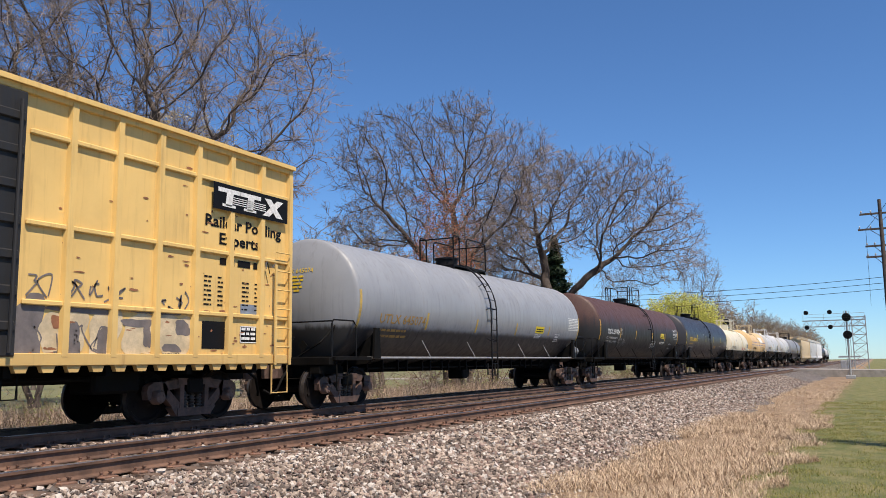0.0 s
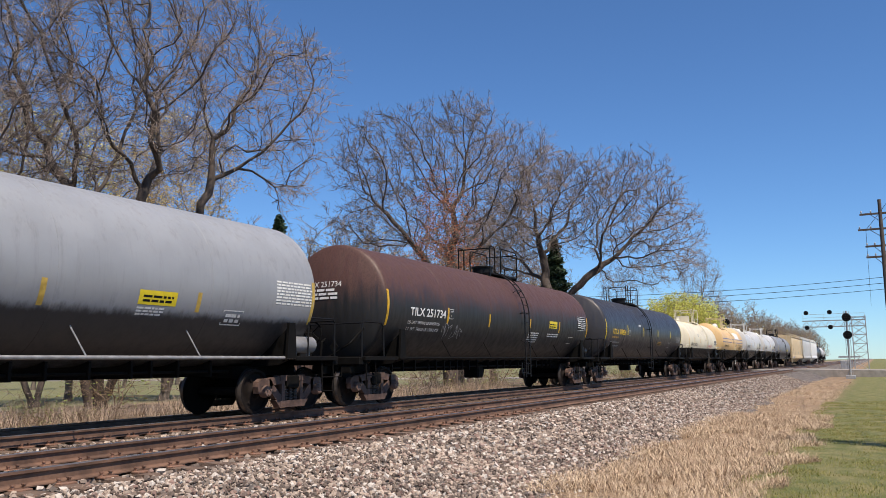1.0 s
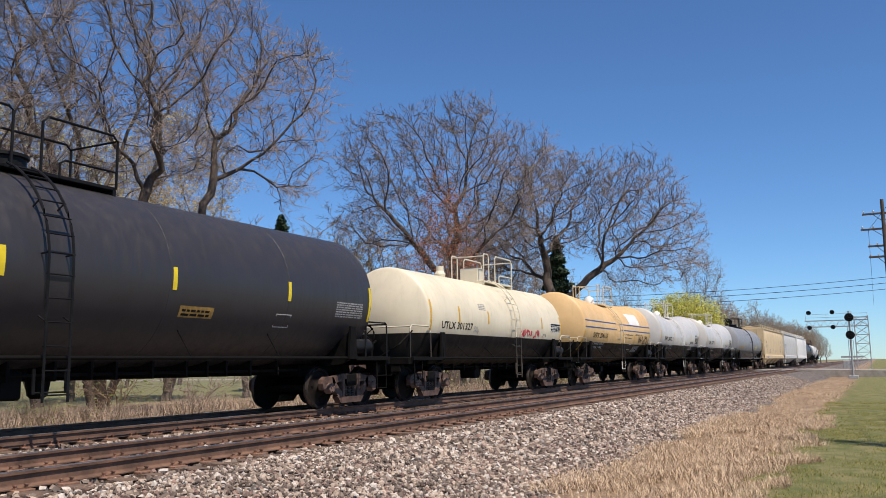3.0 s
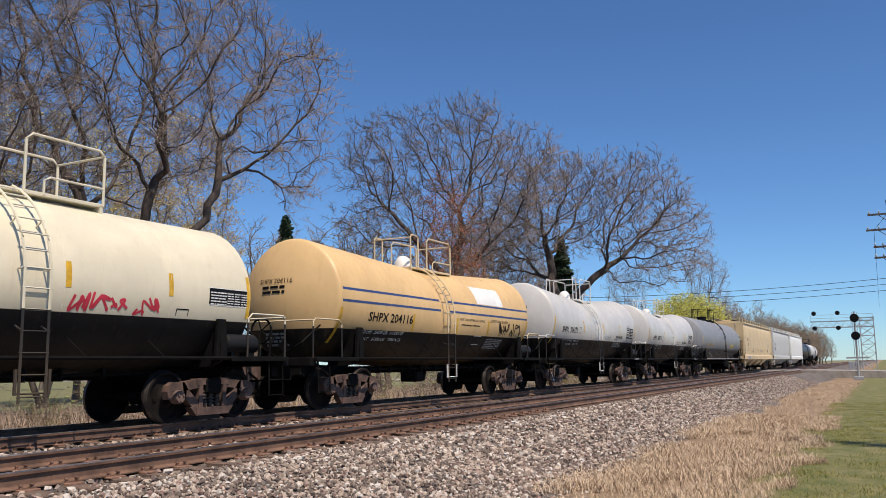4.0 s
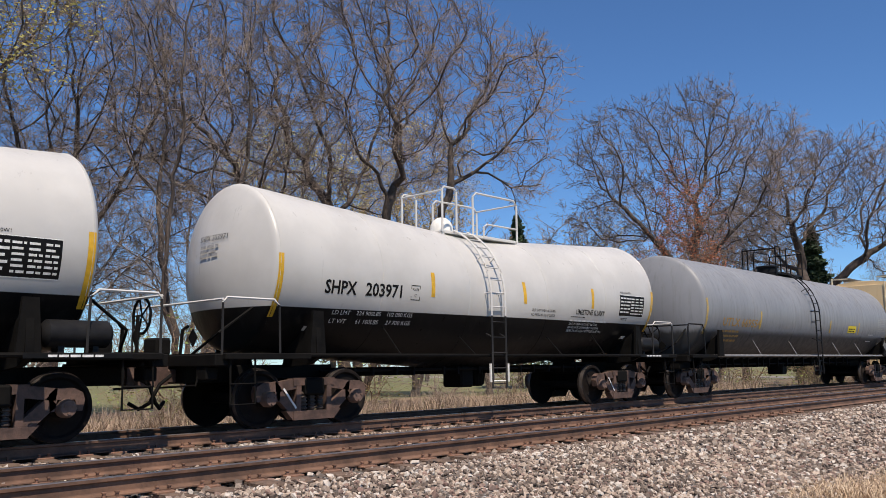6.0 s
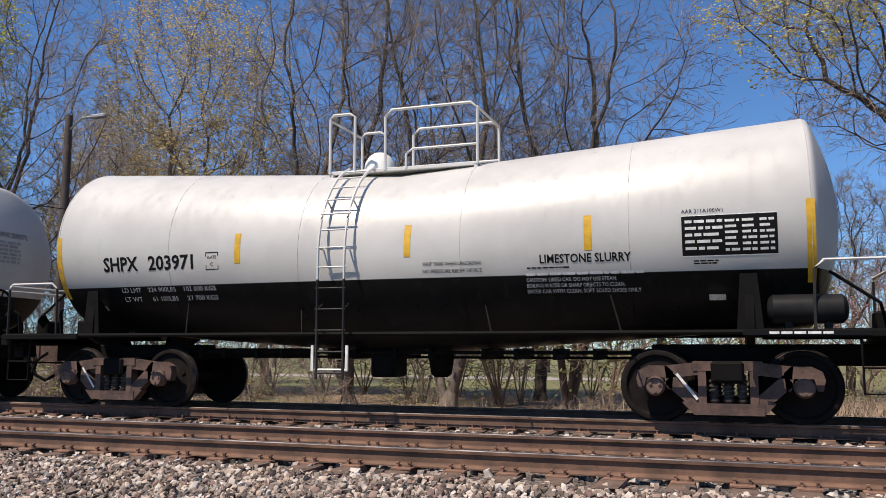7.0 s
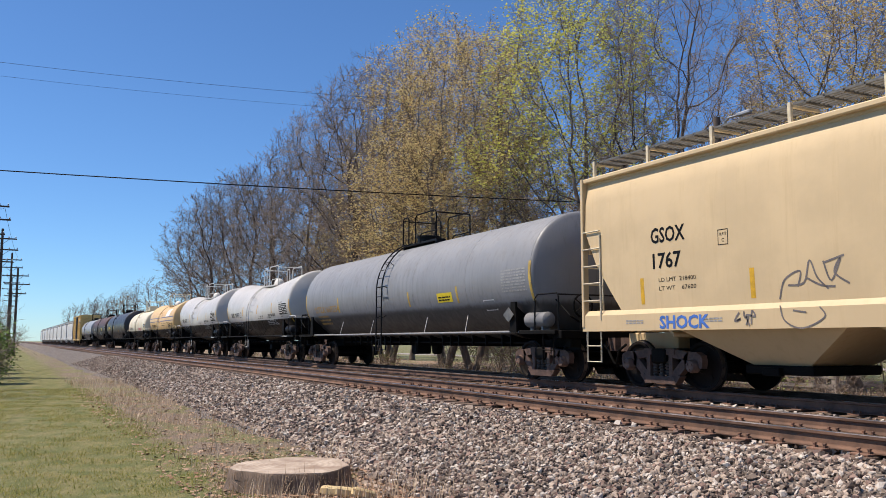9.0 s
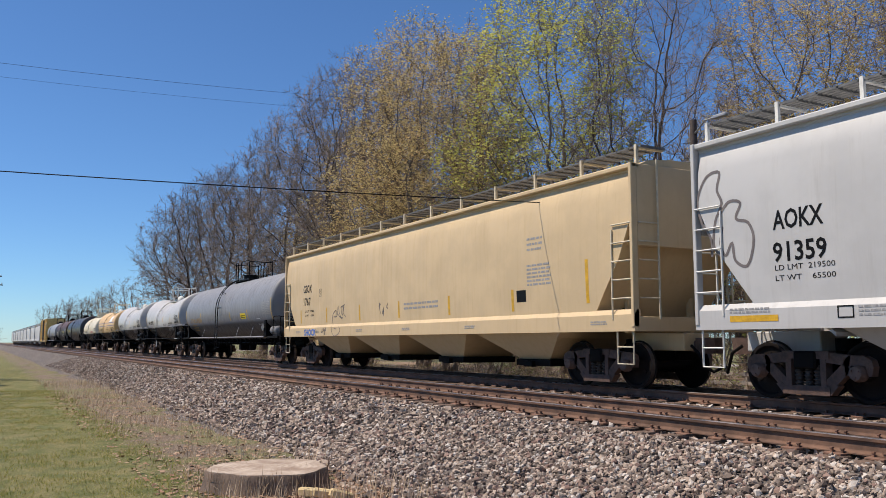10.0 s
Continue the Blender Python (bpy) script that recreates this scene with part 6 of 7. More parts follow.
def utility_pole(x, y, top, arms, lean=0.0):
    p = thing("utility_pole", "tall wooden utility pole with crossarms and insulators", "utility pole", x, y, GROUND, "utility poles")
    h = top - GROUND
    part("pole", Build().tube([(0, 0, -0.3), (lean * 0.5, 0, h * 0.5), (lean, 0, h)], [0.17, 0.15, 0.11], 10), M_POLE, p, smooth=40)
    for d, w in arms:
        z = h - d
        b = Build().box(-0.06 + lean, -w, z - 0.06, 0.06 + lean, w, z + 0.06, 0.01)
        b.tube([(lean, -w * 0.5, z - 0.02), (lean, 0, z - 0.55)], 0.02, 5)
        b.tube([(lean, w * 0.5, z - 0.02), (lean, 0, z - 0.55)], 0.02, 5)
        a = part("crossarm", b, M_POLE, p)
        for y2 in (-w + 0.1, -w * 0.45, w * 0.45, w - 0.1):
            part("insulator", Build().lathe([(z + 0.06, 0.02), (z + 0.12, 0.05), (z + 0.2, 0.045), (z + 0.23, 0.02)], (lean, y2, 0), "z", 8), M_GALV, a)
    return p


ARMS = [(0.9, 1.2), (1.9, 1.35), (3.0, 1.0), (3.7, 1.0)]
utility_pole(60, -1.0, 11.1, ARMS)
for x, y, top in [(-46, -2.2, 8.6), (-60, -2.0, 7.6), (-70, -1.6, 11.8), (-85, -0.9, 11.0), (-110, 0.7, 9.4), (-121, 0.0, 12.2), (-150, 0.2, 11.0), (-195, 0.4, 11.0)]:
    utility_pole(x, y, top, ARMS[:3])
utility_pole(17.4, -4.6, 11.0, ARMS)


def cable(a, c, sag, r, label, n=28):
    pts = [Vector(a).lerp(Vector(c), k / n) - Vector((0, 0, sag * 4 * (k / n) * (1 - k / n))) for k in range(n + 1)]
    return solid("cable", Build().tube(pts, r, 6), M_WIRE, label, "cable", group="overhead cables", smooth=60)


for y2, z in ((-1.2, 9.2), (0.9, 9.2), (-0.9, 10.2)):
    cable((60, -1 + y2, z), (17.4, -4.6 + y2, z + 0.2), 0.5, 0.012, "black overhead line wire between utility poles")
    cable((60, -1 + y2, z), (150, -1 + y2, z), 0.8, 0.012, "black overhead line wire between utility poles")
for k, y2 in enumerate((-1.1, 0.9)):
    cable((-46, -2.2 + y2, 7.9), (-8, -8 + y2, 9.5), 0.5, 0.012, "black overhead line wire between utility poles")
    cable((-70, -1.6 + y2, 10.8), (-46, -2.2 + y2, 7.9), 0.3, 0.012, "black overhead line wire between utility poles")
    cable((-121, 0 + y2, 11.2), (-70, -1.6 + y2, 10.8), 0.6, 0.012, "black overhead line wire between utility poles")
for z0, z1 in ((10.6, 9.8), (9.9, 9.2), (9.2, 8.5)):
    cable((110, -6, z0), (108, 40, z1), 0.6, 0.03, "thick overhead cable crossing the tracks")
cable((-16.2, -9.0, 3.72), (-14.0, 30, 5.0), 0.35, 0.01, "black overhead cable crossing the tracks")
cable((-40, -14, 12.9), (-37, 36, 15.0), 1.0, 0.007, "thin overhead wire crossing the tracks")
cable((-40.5, -14, 12.5), (-37.5, 36, 14.4), 1.0, 0.005, "thin overhead wire crossing the tracks")


def signal_head(b, x, y, z, k=1.0):
    """A round target with its hoods, facing along the line."""
    b.lathe([(x - 0.06, 0.5 * k), (x + 0.06, 0.5 * k)], (0, y, z), "x", 20)
    for a in range(7):
        c = 2 * math.pi * a / 6
        rr = 0 if a == 6 else 0.28 * k
        b.tube([(x - 0.05, y + rr * math.cos(c), z + rr * math.sin(c)), (x - 0.35, y + rr * math.cos(c), z + rr * math.sin(c))], 0.09 * k, 8)
    b.box(x + 0.05, y - 0.15, z - 0.3, x + 0.35, y + 0.15, z + 0.3, 0.02)


def signal_mast(x, y, heads, top, label):
    m = thing("railway_signal", label, "railway signal", x, y, GROUND, "railway signals")
    part("mast", Build().tube([(0, 0, 0), (0, 0, top - GROUND)], 0.09, 10), M_GALV, m, smooth=40)
    for z in heads:
        b = Build()
        signal_head(b, -0.2, 0, z - GROUND, 0.76)
        part("signal_head", b, M_SIGNAL, m, "black round signal target with hoods", 40)
    b = Build()
    b.box(-0.5, -0.4, 0, 0.5, 0.4, 0.3, 0.02)
    b.box(-0.05, -0.9, 1.9, 0.1, 0.9, 2.05)
    part("base", b, M_GALV, m)
    b = Build()
    for q in (-0.2, 0.2):
        b.tube([(0.15, q, 0), (0.15, q, top - GROUND)], 0.02, 5)
    for k in range(int((top - GROUND) / 0.35)):
        b.tube([(0.15, -0.2, 0.3 + 0.35 * k), (0.15, 0.2, 0.3 + 0.35 * k)], 0.012, 5)
    part("ladder", b, M_GALV, m)


signal_mast(85, 2.05, (4.7, 3.1), 5.3, "black twin-head railway signal on a steel mast")
signal_mast(103, 15.2, (5.4,), 5.9, "black railway signal on a steel mast")
br = thing("signal_bridge", "cantilever signal bridge of galvanised lattice with black signal heads", "signal bridge", 150, 0, GROUND)
for yy in (0.9, 2.9):
    for xx in (-0.7, 0.7):
        part("leg", Build().box(xx - 0.07, yy - 0.07, 0, xx + 0.07, yy + 0.07, 8.6, 0.01), M_GALV, br)
b = Build()
for k in range(6):
    z = 1.4 * k
    for xx in (-0.7, 0.7):
        b.tube([(xx, 0.9, z), (xx, 2.9, z + 1.4)], 0.035, 5)
        b.tube([(xx, 2.9, z), (xx, 0.9, z + 1.4)], 0.035, 5)
        b.box(xx - 0.04, 0.9, z + 1.36, xx + 0.04, 2.9, z + 1.44)
part("tower_bracing", b, M_GALV, br)
b = Build()
for z in (7.0, 8.0):
    for xx in (-0.6, 0.6):
        b.box(xx - 0.06, 0.9, z - 0.06, xx + 0.06, 10.2, z + 0.06)
for k in range(8):
    y0 = 1.0 + 1.15 * k
    for xx in (-0.6, 0.6):
        b.tube([(xx, y0, 7.0), (xx, y0 + 0.57, 8.0), (xx, y0 + 1.15, 7.0)], 0.03, 5)
    b.box(-0.6, y0 - 0.03, 6.97, 0.6, y0 + 0.03, 7.03)
part("arm_truss", b, M_GALV, br, "lattice truss over the tracks")
b = Build()
for yy in (1.0, 4.0, 7.0, 10.1):
    b.tube([(0.6, yy, 8.0), (0.6, yy, 9.1)], 0.025, 5)
b.tube([(0.6, 1.0, 9.1), (0.6, 10.1, 9.1)], 0.025, 5)
b.tube([(0.6, 1.0, 8.55), (0.6, 10.1, 8.55)], 0.025, 5)
part("walkway_rail", b, M_GALV, br)
for yy in (9.5, 6.0):
    for z in (9.3, 6.9):
        b = Build()
        signal_head(b, -0.9, yy, z, 0.72)
        part("signal_head", b, M_SIGNAL, br, "black round signal target with hoods", 40)

# relay cabinets and crossing flashers far down the line
for x, y, w, h in ((118, 3.4, 0.5, 1.6),):
    c = thing("relay_cabinet", "silver trackside relay cabinet on legs", "cabinet", x, y, GROUND, "relay cabinets")
    part("housing", Build().box(-0.5, -w, 0.25, 0.5, w, h, 0.03), M_GALV, c)
    part("door", Build().box(-0.53, -w * 0.8, 0.35, -0.5, w * 0.8, h - 0.12, 0.01), M_GALV, c)
    for yy in (-w + 0.1, w - 0.1):
        part("leg", Build().box(-0.1, yy - 0.06, 0, 0.1, yy + 0.06, 0.26), M_STEEL, c)
M_ROAD = plain("pale gritty asphalt", (0.3, 0.27, 0.235), 0.9, 0.0, 0.25, 1.5, 0.4)
b = Build()
b.prism([(-150, GROUND - 0.1), (-150, GROUND + 0.03), (-30, GROUND + 0.03), (4.5, -0.1), (6.5, -0.05), (13.9, -0.035), (16, -0.1), (24, GROUND + 0.03), (200, GROUND + 0.03), (200, GROUND - 0.1)], 92, 101, "x")
solid("crossing_road", b, M_ROAD, "pale asphalt road that crosses the tracks", "road", "structure")
solid("back_road", Build().box(-400, 47.0, GROUND - 0.1, -4, 51.5, GROUND + 0.06), M_ROAD, "pale asphalt lane behind the trees", "road", "structure")

# the stump
st = thing("tree_stump", "low wide sawn tree stump with weathered grey bark", "tree stump", -10.2, 3.12, GROUND)
rng = random.Random(3)
N = 40
out = [0.73 * (1 + 0.05 * math.sin(3 * 2 * math.pi * k / N + 1) + 0.03 * math.sin(7 * 2 * math.pi * k / N) + rng.uniform(-0.015, 0.015)) for k in range(N)]
vs, fs = [], []
for j, (z, k1) in enumerate(((-0.1, 1.12), (0.03, 1.04), (0.13, 1.0), (0.215, 0.99), (0.23, 0.97))):
    vs += [(out[k] * k1 * math.cos(2 * math.pi * k / N), out[k] * k1 * math.sin(2 * math.pi * k / N), z) for k in range(N)]
    if j:
        fs += [((j - 1) * N + k, (j - 1) * N + (k + 1) % N, j * N + (k + 1) % N, j * N + k) for k in range(N)]
part("bark", Build().put(vs, fs + [tuple(range(N))[::-1], tuple(range(4 * N, 5 * N))]), bark("stump bark", (0.14, 0.1, 0.075)), st, smooth=40)
n_ = Nodes("weathered sawn end grain")
v_ = n_.coords()
rings = n_.add("ShaderNodeTexWave", {"Vector": v_, "Scale": 4.5, "Distortion": 3.0, "Detail": 3.0})
rings.wave_type, rings.rings_direction = "RINGS", "Z"
a_ = n_.noise(v_, 3.5, 5)
cc = n_.mix(n_.ramp(a_, 0.3, 0.7), (0.27, 0.2, 0.15), (0.5, 0.42, 0.34))
cc = n_.mix(n_.ramp(rings.outputs["Fac"], 0.2, 0.9, 0, 0.25), cc, (0.2, 0.14, 0.1))
M_ENDGRAIN = n_.done(cc, 0.85, 0.0, a_, 0.6, 0.02)
vs = [(0, 0, 0.25)] + [(out[k] * 0.965 * math.cos(2 * math.pi * k / N), out[k] * 0.965 * math.sin(2 * math.pi * k / N), 0.237) for k in range(N)] + [(out[k] * 0.965 * math.cos(2 * math.pi * k / N), out[k] * 0.965 * math.sin(2 * math.pi * k / N), 0.215) for k in range(N)]
fs = [(0, 1 + k, 1 + (k + 1) % N) for k in range(N)] + [(1 + k, 1 + N + k, 1 + N + (k + 1) % N, 1 + (k + 1) % N) for k in range(N)]
part("cut_face", Build().put(vs, fs), M_ENDGRAIN, st, "sawn top with rings")
b = Build()
for k in range(3):
    b.box(-0.14, -0.05, 0, 0.14, 0.05, 0.1, 0.02, pose(-9.25 + 0.16 * k, 3.3 + 0.12 * k, GROUND + 0.01, 0, 8 * k, 40 + 25 * k))
solid("wood_offcut", b, plain("fresh split wood", (0.6, 0.47, 0.25), 0.8), "pale split wood offcuts beside the stump", "wood")
# loose stalks round the stump
rgs = np.random.default_rng(77)
blades("stump_weeds", rgs.uniform(-9.6, -8.0, 420), rgs.uniform(1.8, 4.6, 420), (0.1, 0.4), (0.05, 0.6), 0.004, M_STRAW, "thin dry stalks before the stump", "dry grass")

# street lamp behind the trees
lp = thing("street_lamp", "dark wooden street lamp pole with a grey arm and head", "street lamp", -19.4, 20.0, GROUND)
part("pole", Build().tube([(0, 0, 0), (0, 0, 9.0)], [0.16, 0.11], 10), M_POLE, lp, smooth=40)
part("arm", Build().tube([(0, 0, 8.5), (0.7, -0.2, 8.8), (1.3, -0.35, 8.75)], 0.03, 6), M_GALV, lp)
part("head", Build().box(1.2, -0.45, 8.68, 1.75, -0.28, 8.8, 0.03), M_GALV, lp)

# brush by the poles up the line, and twigs on the ground
for k in range(14):
    plant(BRUSH[k % 2], -30 - 3.1 * k, -1.0 - (k * 5 % 4) * 0.7, 1.3 + 0.25 * (k % 3), 77 * k, 1.2 + 0.2 * (k % 3), "shrubs by the utility poles")
for k in range(5):
    plant(LEAFY, -39 - 6 * k, -0.9 - 0.4 * (k % 2) - 0.1 * k, 1.0 + 0.15 * (k % 2), 50 * k, None, "leafing shrubs by the utility poles")
for x, y, s in ((-170, 24, 0.9), (-190, 22, 0.8), (-215, 25, 0.9), (-240, 22, 0.9), (-270, 25, 0.9), (-300, 24, 1.0), (-340, 22, 1.0)):
    plant(FARS[int(-x) % 2], x, y, s, x)

# a timber guard rail behind the line
M_RAILWOOD = plain("silvered fence timber", (0.3, 0.27, 0.24), 0.9, 0.0, 0.3, 4)
fe = thing("fence", "low silvered timber guard fence beyond the tracks", "fence", -27, 22.5, GROUND)
for k in range(5):
    part("post", Build().box(2.4 * k - 0.08, -0.08, -0.1, 2.4 * k + 0.08, 0.08, 0.85, 0.01), M_RAILWOOD, fe)
for z in (0.4, 0.7):
    for k in range(4):
        part("rail", Build().box(2.4 * k, -0.1, z - 0.06, 2.4 * k + 2.4, -0.06, z + 0.06, 0.005), M_RAILWOOD, fe)
pk = thing("utility_pole", "stout brown wooden pole behind the tracks", "utility pole", -24.5, 19.8, GROUND, "utility poles")
part("pole", Build().tube([(0, 0, 0), (0, 0, 8)], [0.2, 0.14], 10), M_POLE, pk, smooth=40)


# ---- lettering and marks on the cars ----
class Head(Skin):
    """The dished end of a tank; side -1 faces up the line, +1 down it."""

    def __init__(self, half, r, zc, side):
        self.half, self.r, self.zc, self.side = half, r, zc, side

    def at(self, x, z, lift=0.006):
        y = -x if self.side < 0 else x
        q = min(0.98, math.hypot(y, z - self.zc) / self.r)
        return (self.side * (self.half + 0.07 + 0.35 * (1 - (q * 1.03) ** 2) + lift + 0.01), y, z)


def plate_box(sk, car, x, z, h, material):
    sk.border(car, x, z, h * 0.85, h, 0.012, material)
    sk.text(car, "PLATE", h * 0.26, x + h * 0.12, z + h * 0.62, material, h * 0.6)
    sk.text(car, "C", h * 0.32, x + h * 0.32, z + h * 0.2, material)


# boxcar
M_SPRAY_GREY = plain("grey spray paint", (0.16, 0.14, 0.135), 0.6)
M_SPRAY_WHITE = plain("white spray paint", (0.58, 0.47, 0.3), 0.6)
M_SPRAY_BROWN = plain("brown rust patch", (0.28, 0.12, 0.06), 0.8)
sk, car = Skin(y=-1.56 + 0.045), BOX
side = Skin(y=-1.6)
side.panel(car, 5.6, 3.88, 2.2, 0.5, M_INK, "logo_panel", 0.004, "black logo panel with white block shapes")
b = Build()
for k, x in enumerate((5.72, 6.32)):
    y = -1.6
    b.box(x, y - 0.012, 4.22, x + 0.62, y - 0.008, 4.3)
    b.prism([(x + 0.2, 3.97), (x + 0.38, 3.97), (x + 0.42, 4.22), (x + 0.24, 4.22)], y - 0.012, y - 0.008)
    b.box(x + 0.12, y - 0.012, 3.95, x + 0.48, y - 0.008, 4.0)
b.prism([(7.0, 3.95), (7.2, 3.95), (7.65, 4.3), (7.45, 4.3)], -1.613, -1.609)
b.prism([(7.05, 4.3), (7.25, 4.3), (7.62, 3.95), (7.42, 3.95)], -1.618, -1.614)
for k in range(4):
    b.box(6.1, -1.612, 4.03 + 0.04 * k, 7.1, -1.608, 4.045 + 0.04 * k)
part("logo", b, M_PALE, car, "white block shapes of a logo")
sk.text(car, "Railcar Pooling", 0.3, 5.5, 3.56, M_INK, 2.2, 0.008)
sk.text(car, "Experts", 0.3, 5.88, 3.25, M_INK, 1.15, 0.008)
sk.bars(car, 5.9, 2.86, 1.2, 1, 0.13, M_INK, 9)
for k in range(7):
    sk.bars(car, 5.5, 2.6 - 0.085 * k, 0.2, 1, 0.03, M_INK, 40 + k)
    sk.bars(car, 5.86, 2.6 - 0.085 * k, 0.14, 1, 0.03, M_INK, 50 + k)
    sk.bars(car, 6.53, 2.55 - 0.085 * k, 0.2, 1, 0.03, M_INK, 60 + k)
    sk.bars(car, 6.9, 2.55 - 0.085 * k, 0.12, 1, 0.03, M_INK, 70 + k)
sk.panel(car, 5.48, 1.3, 0.65, 0.5, M_INK)
sk.panel(car, 6.5, 1.42, 0.5, 0.32, M_INK)
sk.border(car, 6.5, 1.42, 0.5, 0.32, 0.02, M_PALE)
sk.bars(car, 6.54, 1.66, 0.4, 3, 0.05, M_PALE, 4, 1.8)
sk.panel(car, 6.5, 1.96, 0.55, 0.2, plain("blue-grey stencil", (0.2, 0.24, 0.3)))
sk.panel(car, 4.5, 1.4, 0.1, 0.36, M_STRIP, "reflector")
sk.text(car, "XGH52", 0.13, 4.55, 1.13, M_INK)
sk.scrawl(car, tag_strokes(11, 7), 2.45, 2.0, 0.34, M_SPRAY_GREY, 0.03)
sk.scrawl(car, tag_strokes(12, 4), 4.45, 1.95, 0.34, M_SPRAY_GREY, 0.03)
sk.scrawl(car, tag_strokes(13, 2), 1.98, 2.0, 0.36, M_SPRAY_GREY, 0.025)


def blob(sk, car, x, z, w, h, material, seed, lift=0.002):
    """A faded patch of spray paint with a soft uneven outline."""
    rng = random.Random(seed)
    p = [rng.uniform(0, 6.28) for _ in range(3)]
    pts = []
    for j in range(28):
        q = 6.283 * j / 28
        k = (abs(math.cos(q)) ** 4 + abs(math.sin(q)) ** 4) ** -0.25 * (1 + 0.12 * math.sin(2 * q + p[0]) + 0.1 * math.sin(3 * q + p[1]) + 0.05 * math.sin(7 * q + p[2]))
        pts.append((x + w / 2 * k * math.cos(q), z + h / 2 * k * math.sin(q)))
    part("graffiti", raw_mesh("graffiti", [sk.at(a, c, lift) for a, c in pts], [tuple(range(28))], material), None, car, "faded patch of sprayed graffiti")


for k, (x, z, w, h, m_) in enumerate([(2.0, 1.55, 0.5, 0.9, 0), (2.6, 1.5, 0.75, 0.75, 1), (3.35, 1.5, 0.6, 0.8, 1), (4.1, 1.5, 0.7, 0.75, 1), (4.85, 1.5, 0.7, 0.8, 1), (2.75, 1.4, 0.28, 0.5, 0), (3.3, 1.35, 0.2, 0.5, 0), (2.5, 1.66, 0.25, 0.2, 2), (4.0, 1.7, 0.6, 0.14, 0), (4.2, 1.5, 0.16, 0.4, 0), (5.0, 1.65, 0.35, 0.25, 0), (4.75, 1.3, 0.4, 0.14, 0), (2.9, 1.86, 1.2, 0.1, 0), (4.4, 1.9, 1.0, 0.08, 0)]):
    blob(sk, car, x, z, w, h, (M_SPRAY_GREY, M_SPRAY_WHITE, M_SPRAY_BROWN)[m_], k, 0.0015 + 0.0004 * k)
sk.scrawl(car, tag_strokes(17, 5), 2.1, 1.15, 0.5, M_SPRAY_GREY, 0.025)
side.scrawl(car, tag_strokes(18, 2), 7.2, 2.75, 0.3, M_SPRAY_GREY, 0.03)
rng = random.Random(2)
for k in range(75):
    x, z = rng.uniform(2.0, 7.7), 1.2 + 3.4 * rng.random() ** 1.6
    w, h = rng.uniform(0.02, 0.14), rng.uniform(0.008, 0.03)
    pts = [(w * math.cos(q) * rng.uniform(0.4, 1), h * math.sin(q) * rng.uniform(0.4, 1)) for q in [6.28 * j / 9 for j in range(9)]]
    part("scrape", raw_mesh("scrape", [sk.at(x + a, z + c, 0.004) for a, c in pts], [tuple(range(9))], M_SPRAY_BROWN), None, car, "rusty scrape in the paint")

# grey tank
S1.text(T1, "UTLX 645074", 0.32, -7.25, 2.0, M_OLDYELLOW, 2.35, 0.004)
S1.bars(T1, -7.2, 1.8, 1.5, 2, 0.06, M_OLDYELLOW, 3, 2.4)
S1.panel(T1, 3.41, 2.02, 0.85, 0.24, M_PANEL, "placard", label="yellow placard")
S1.bars(T1, 3.5, 2.14, 0.68, 2, 0.04, M_INK, 2, 1.8)
S1.bars(T1, 3.42, 1.95, 0.6, 3, 0.03, M_PALE, 2, 1.7)
S1.border(T1, 5.5, 1.75, 0.56, 0.28, 0.02, M_PALE)
S1.bars(T1, 5.58, 1.9, 0.4, 2, 0.06, M_PALE, 2, 1.6)
S1.bars(T1, 6.95, 2.66, 1.2, 8, 0.035, M_PALE, 2, 1.8)
h = Head(8.22, 1.54, 2.53, -1)
h.text(T1, "UTLX 645074", 0.16, -0.55, 3.2, M_YELLOWMARK, 0.95)
h.bars(T1, -0.45, 3.08, 0.6, 5, 0.05, M_YELLOWMARK, 5, 1.7)
# rusty tank
S2.text(T2, "TILX 251734", 0.3, -7.0, 2.25, M_PALE, 2.05, 0.006)
plate_box(S2, T2, -4.72, 2.24, 0.28, M_PALE)
S2.text(T2, "LD LMT 188400 LB 85450 KG", 0.12, -7.05, 2.03, M_PALE, 1.8)
S2.text(T2, "LT WT  74600 LB 33850 KG", 0.12, -7.05, 1.86, M_PALE, 1.8)
S2.panel(T2, 3.57, 2.24, 0.85, 0.26, M_PANEL, "placard", label="yellow placard")
S2.bars(T2, 3.62, 2.36, 0.7, 2, 0.045, M_INK, 2, 2)
data_table(S2, T2, 6.9, 2.26, 1.05, 0.55, True)
S2.bars(T2, 1.6, 2.0, 1.0, 5, 0.04, M_PALE, 7, 1.9)
S2.bars(T2, 3.5, 2.0, 1.2, 2, 0.04, M_PALE, 8, 1.9)
S2.border(T2, 6.0, 1.7, 0.5, 0.27, 0.018, M_PALE)
S2.scrawl(T2, tag_strokes(21, 6), -5.0, 1.68, 0.42, M_GREYMARK, 0.02)
h = Head(8.16, 1.54, 2.53, -1)
h.text(T2, "TILX 251734", 0.2, -0.7, 2.95, M_PALE, 1.1)
h.bars(T2, -0.6, 2.84, 0.9, 3, 0.06, M_PALE, 5, 1.7)
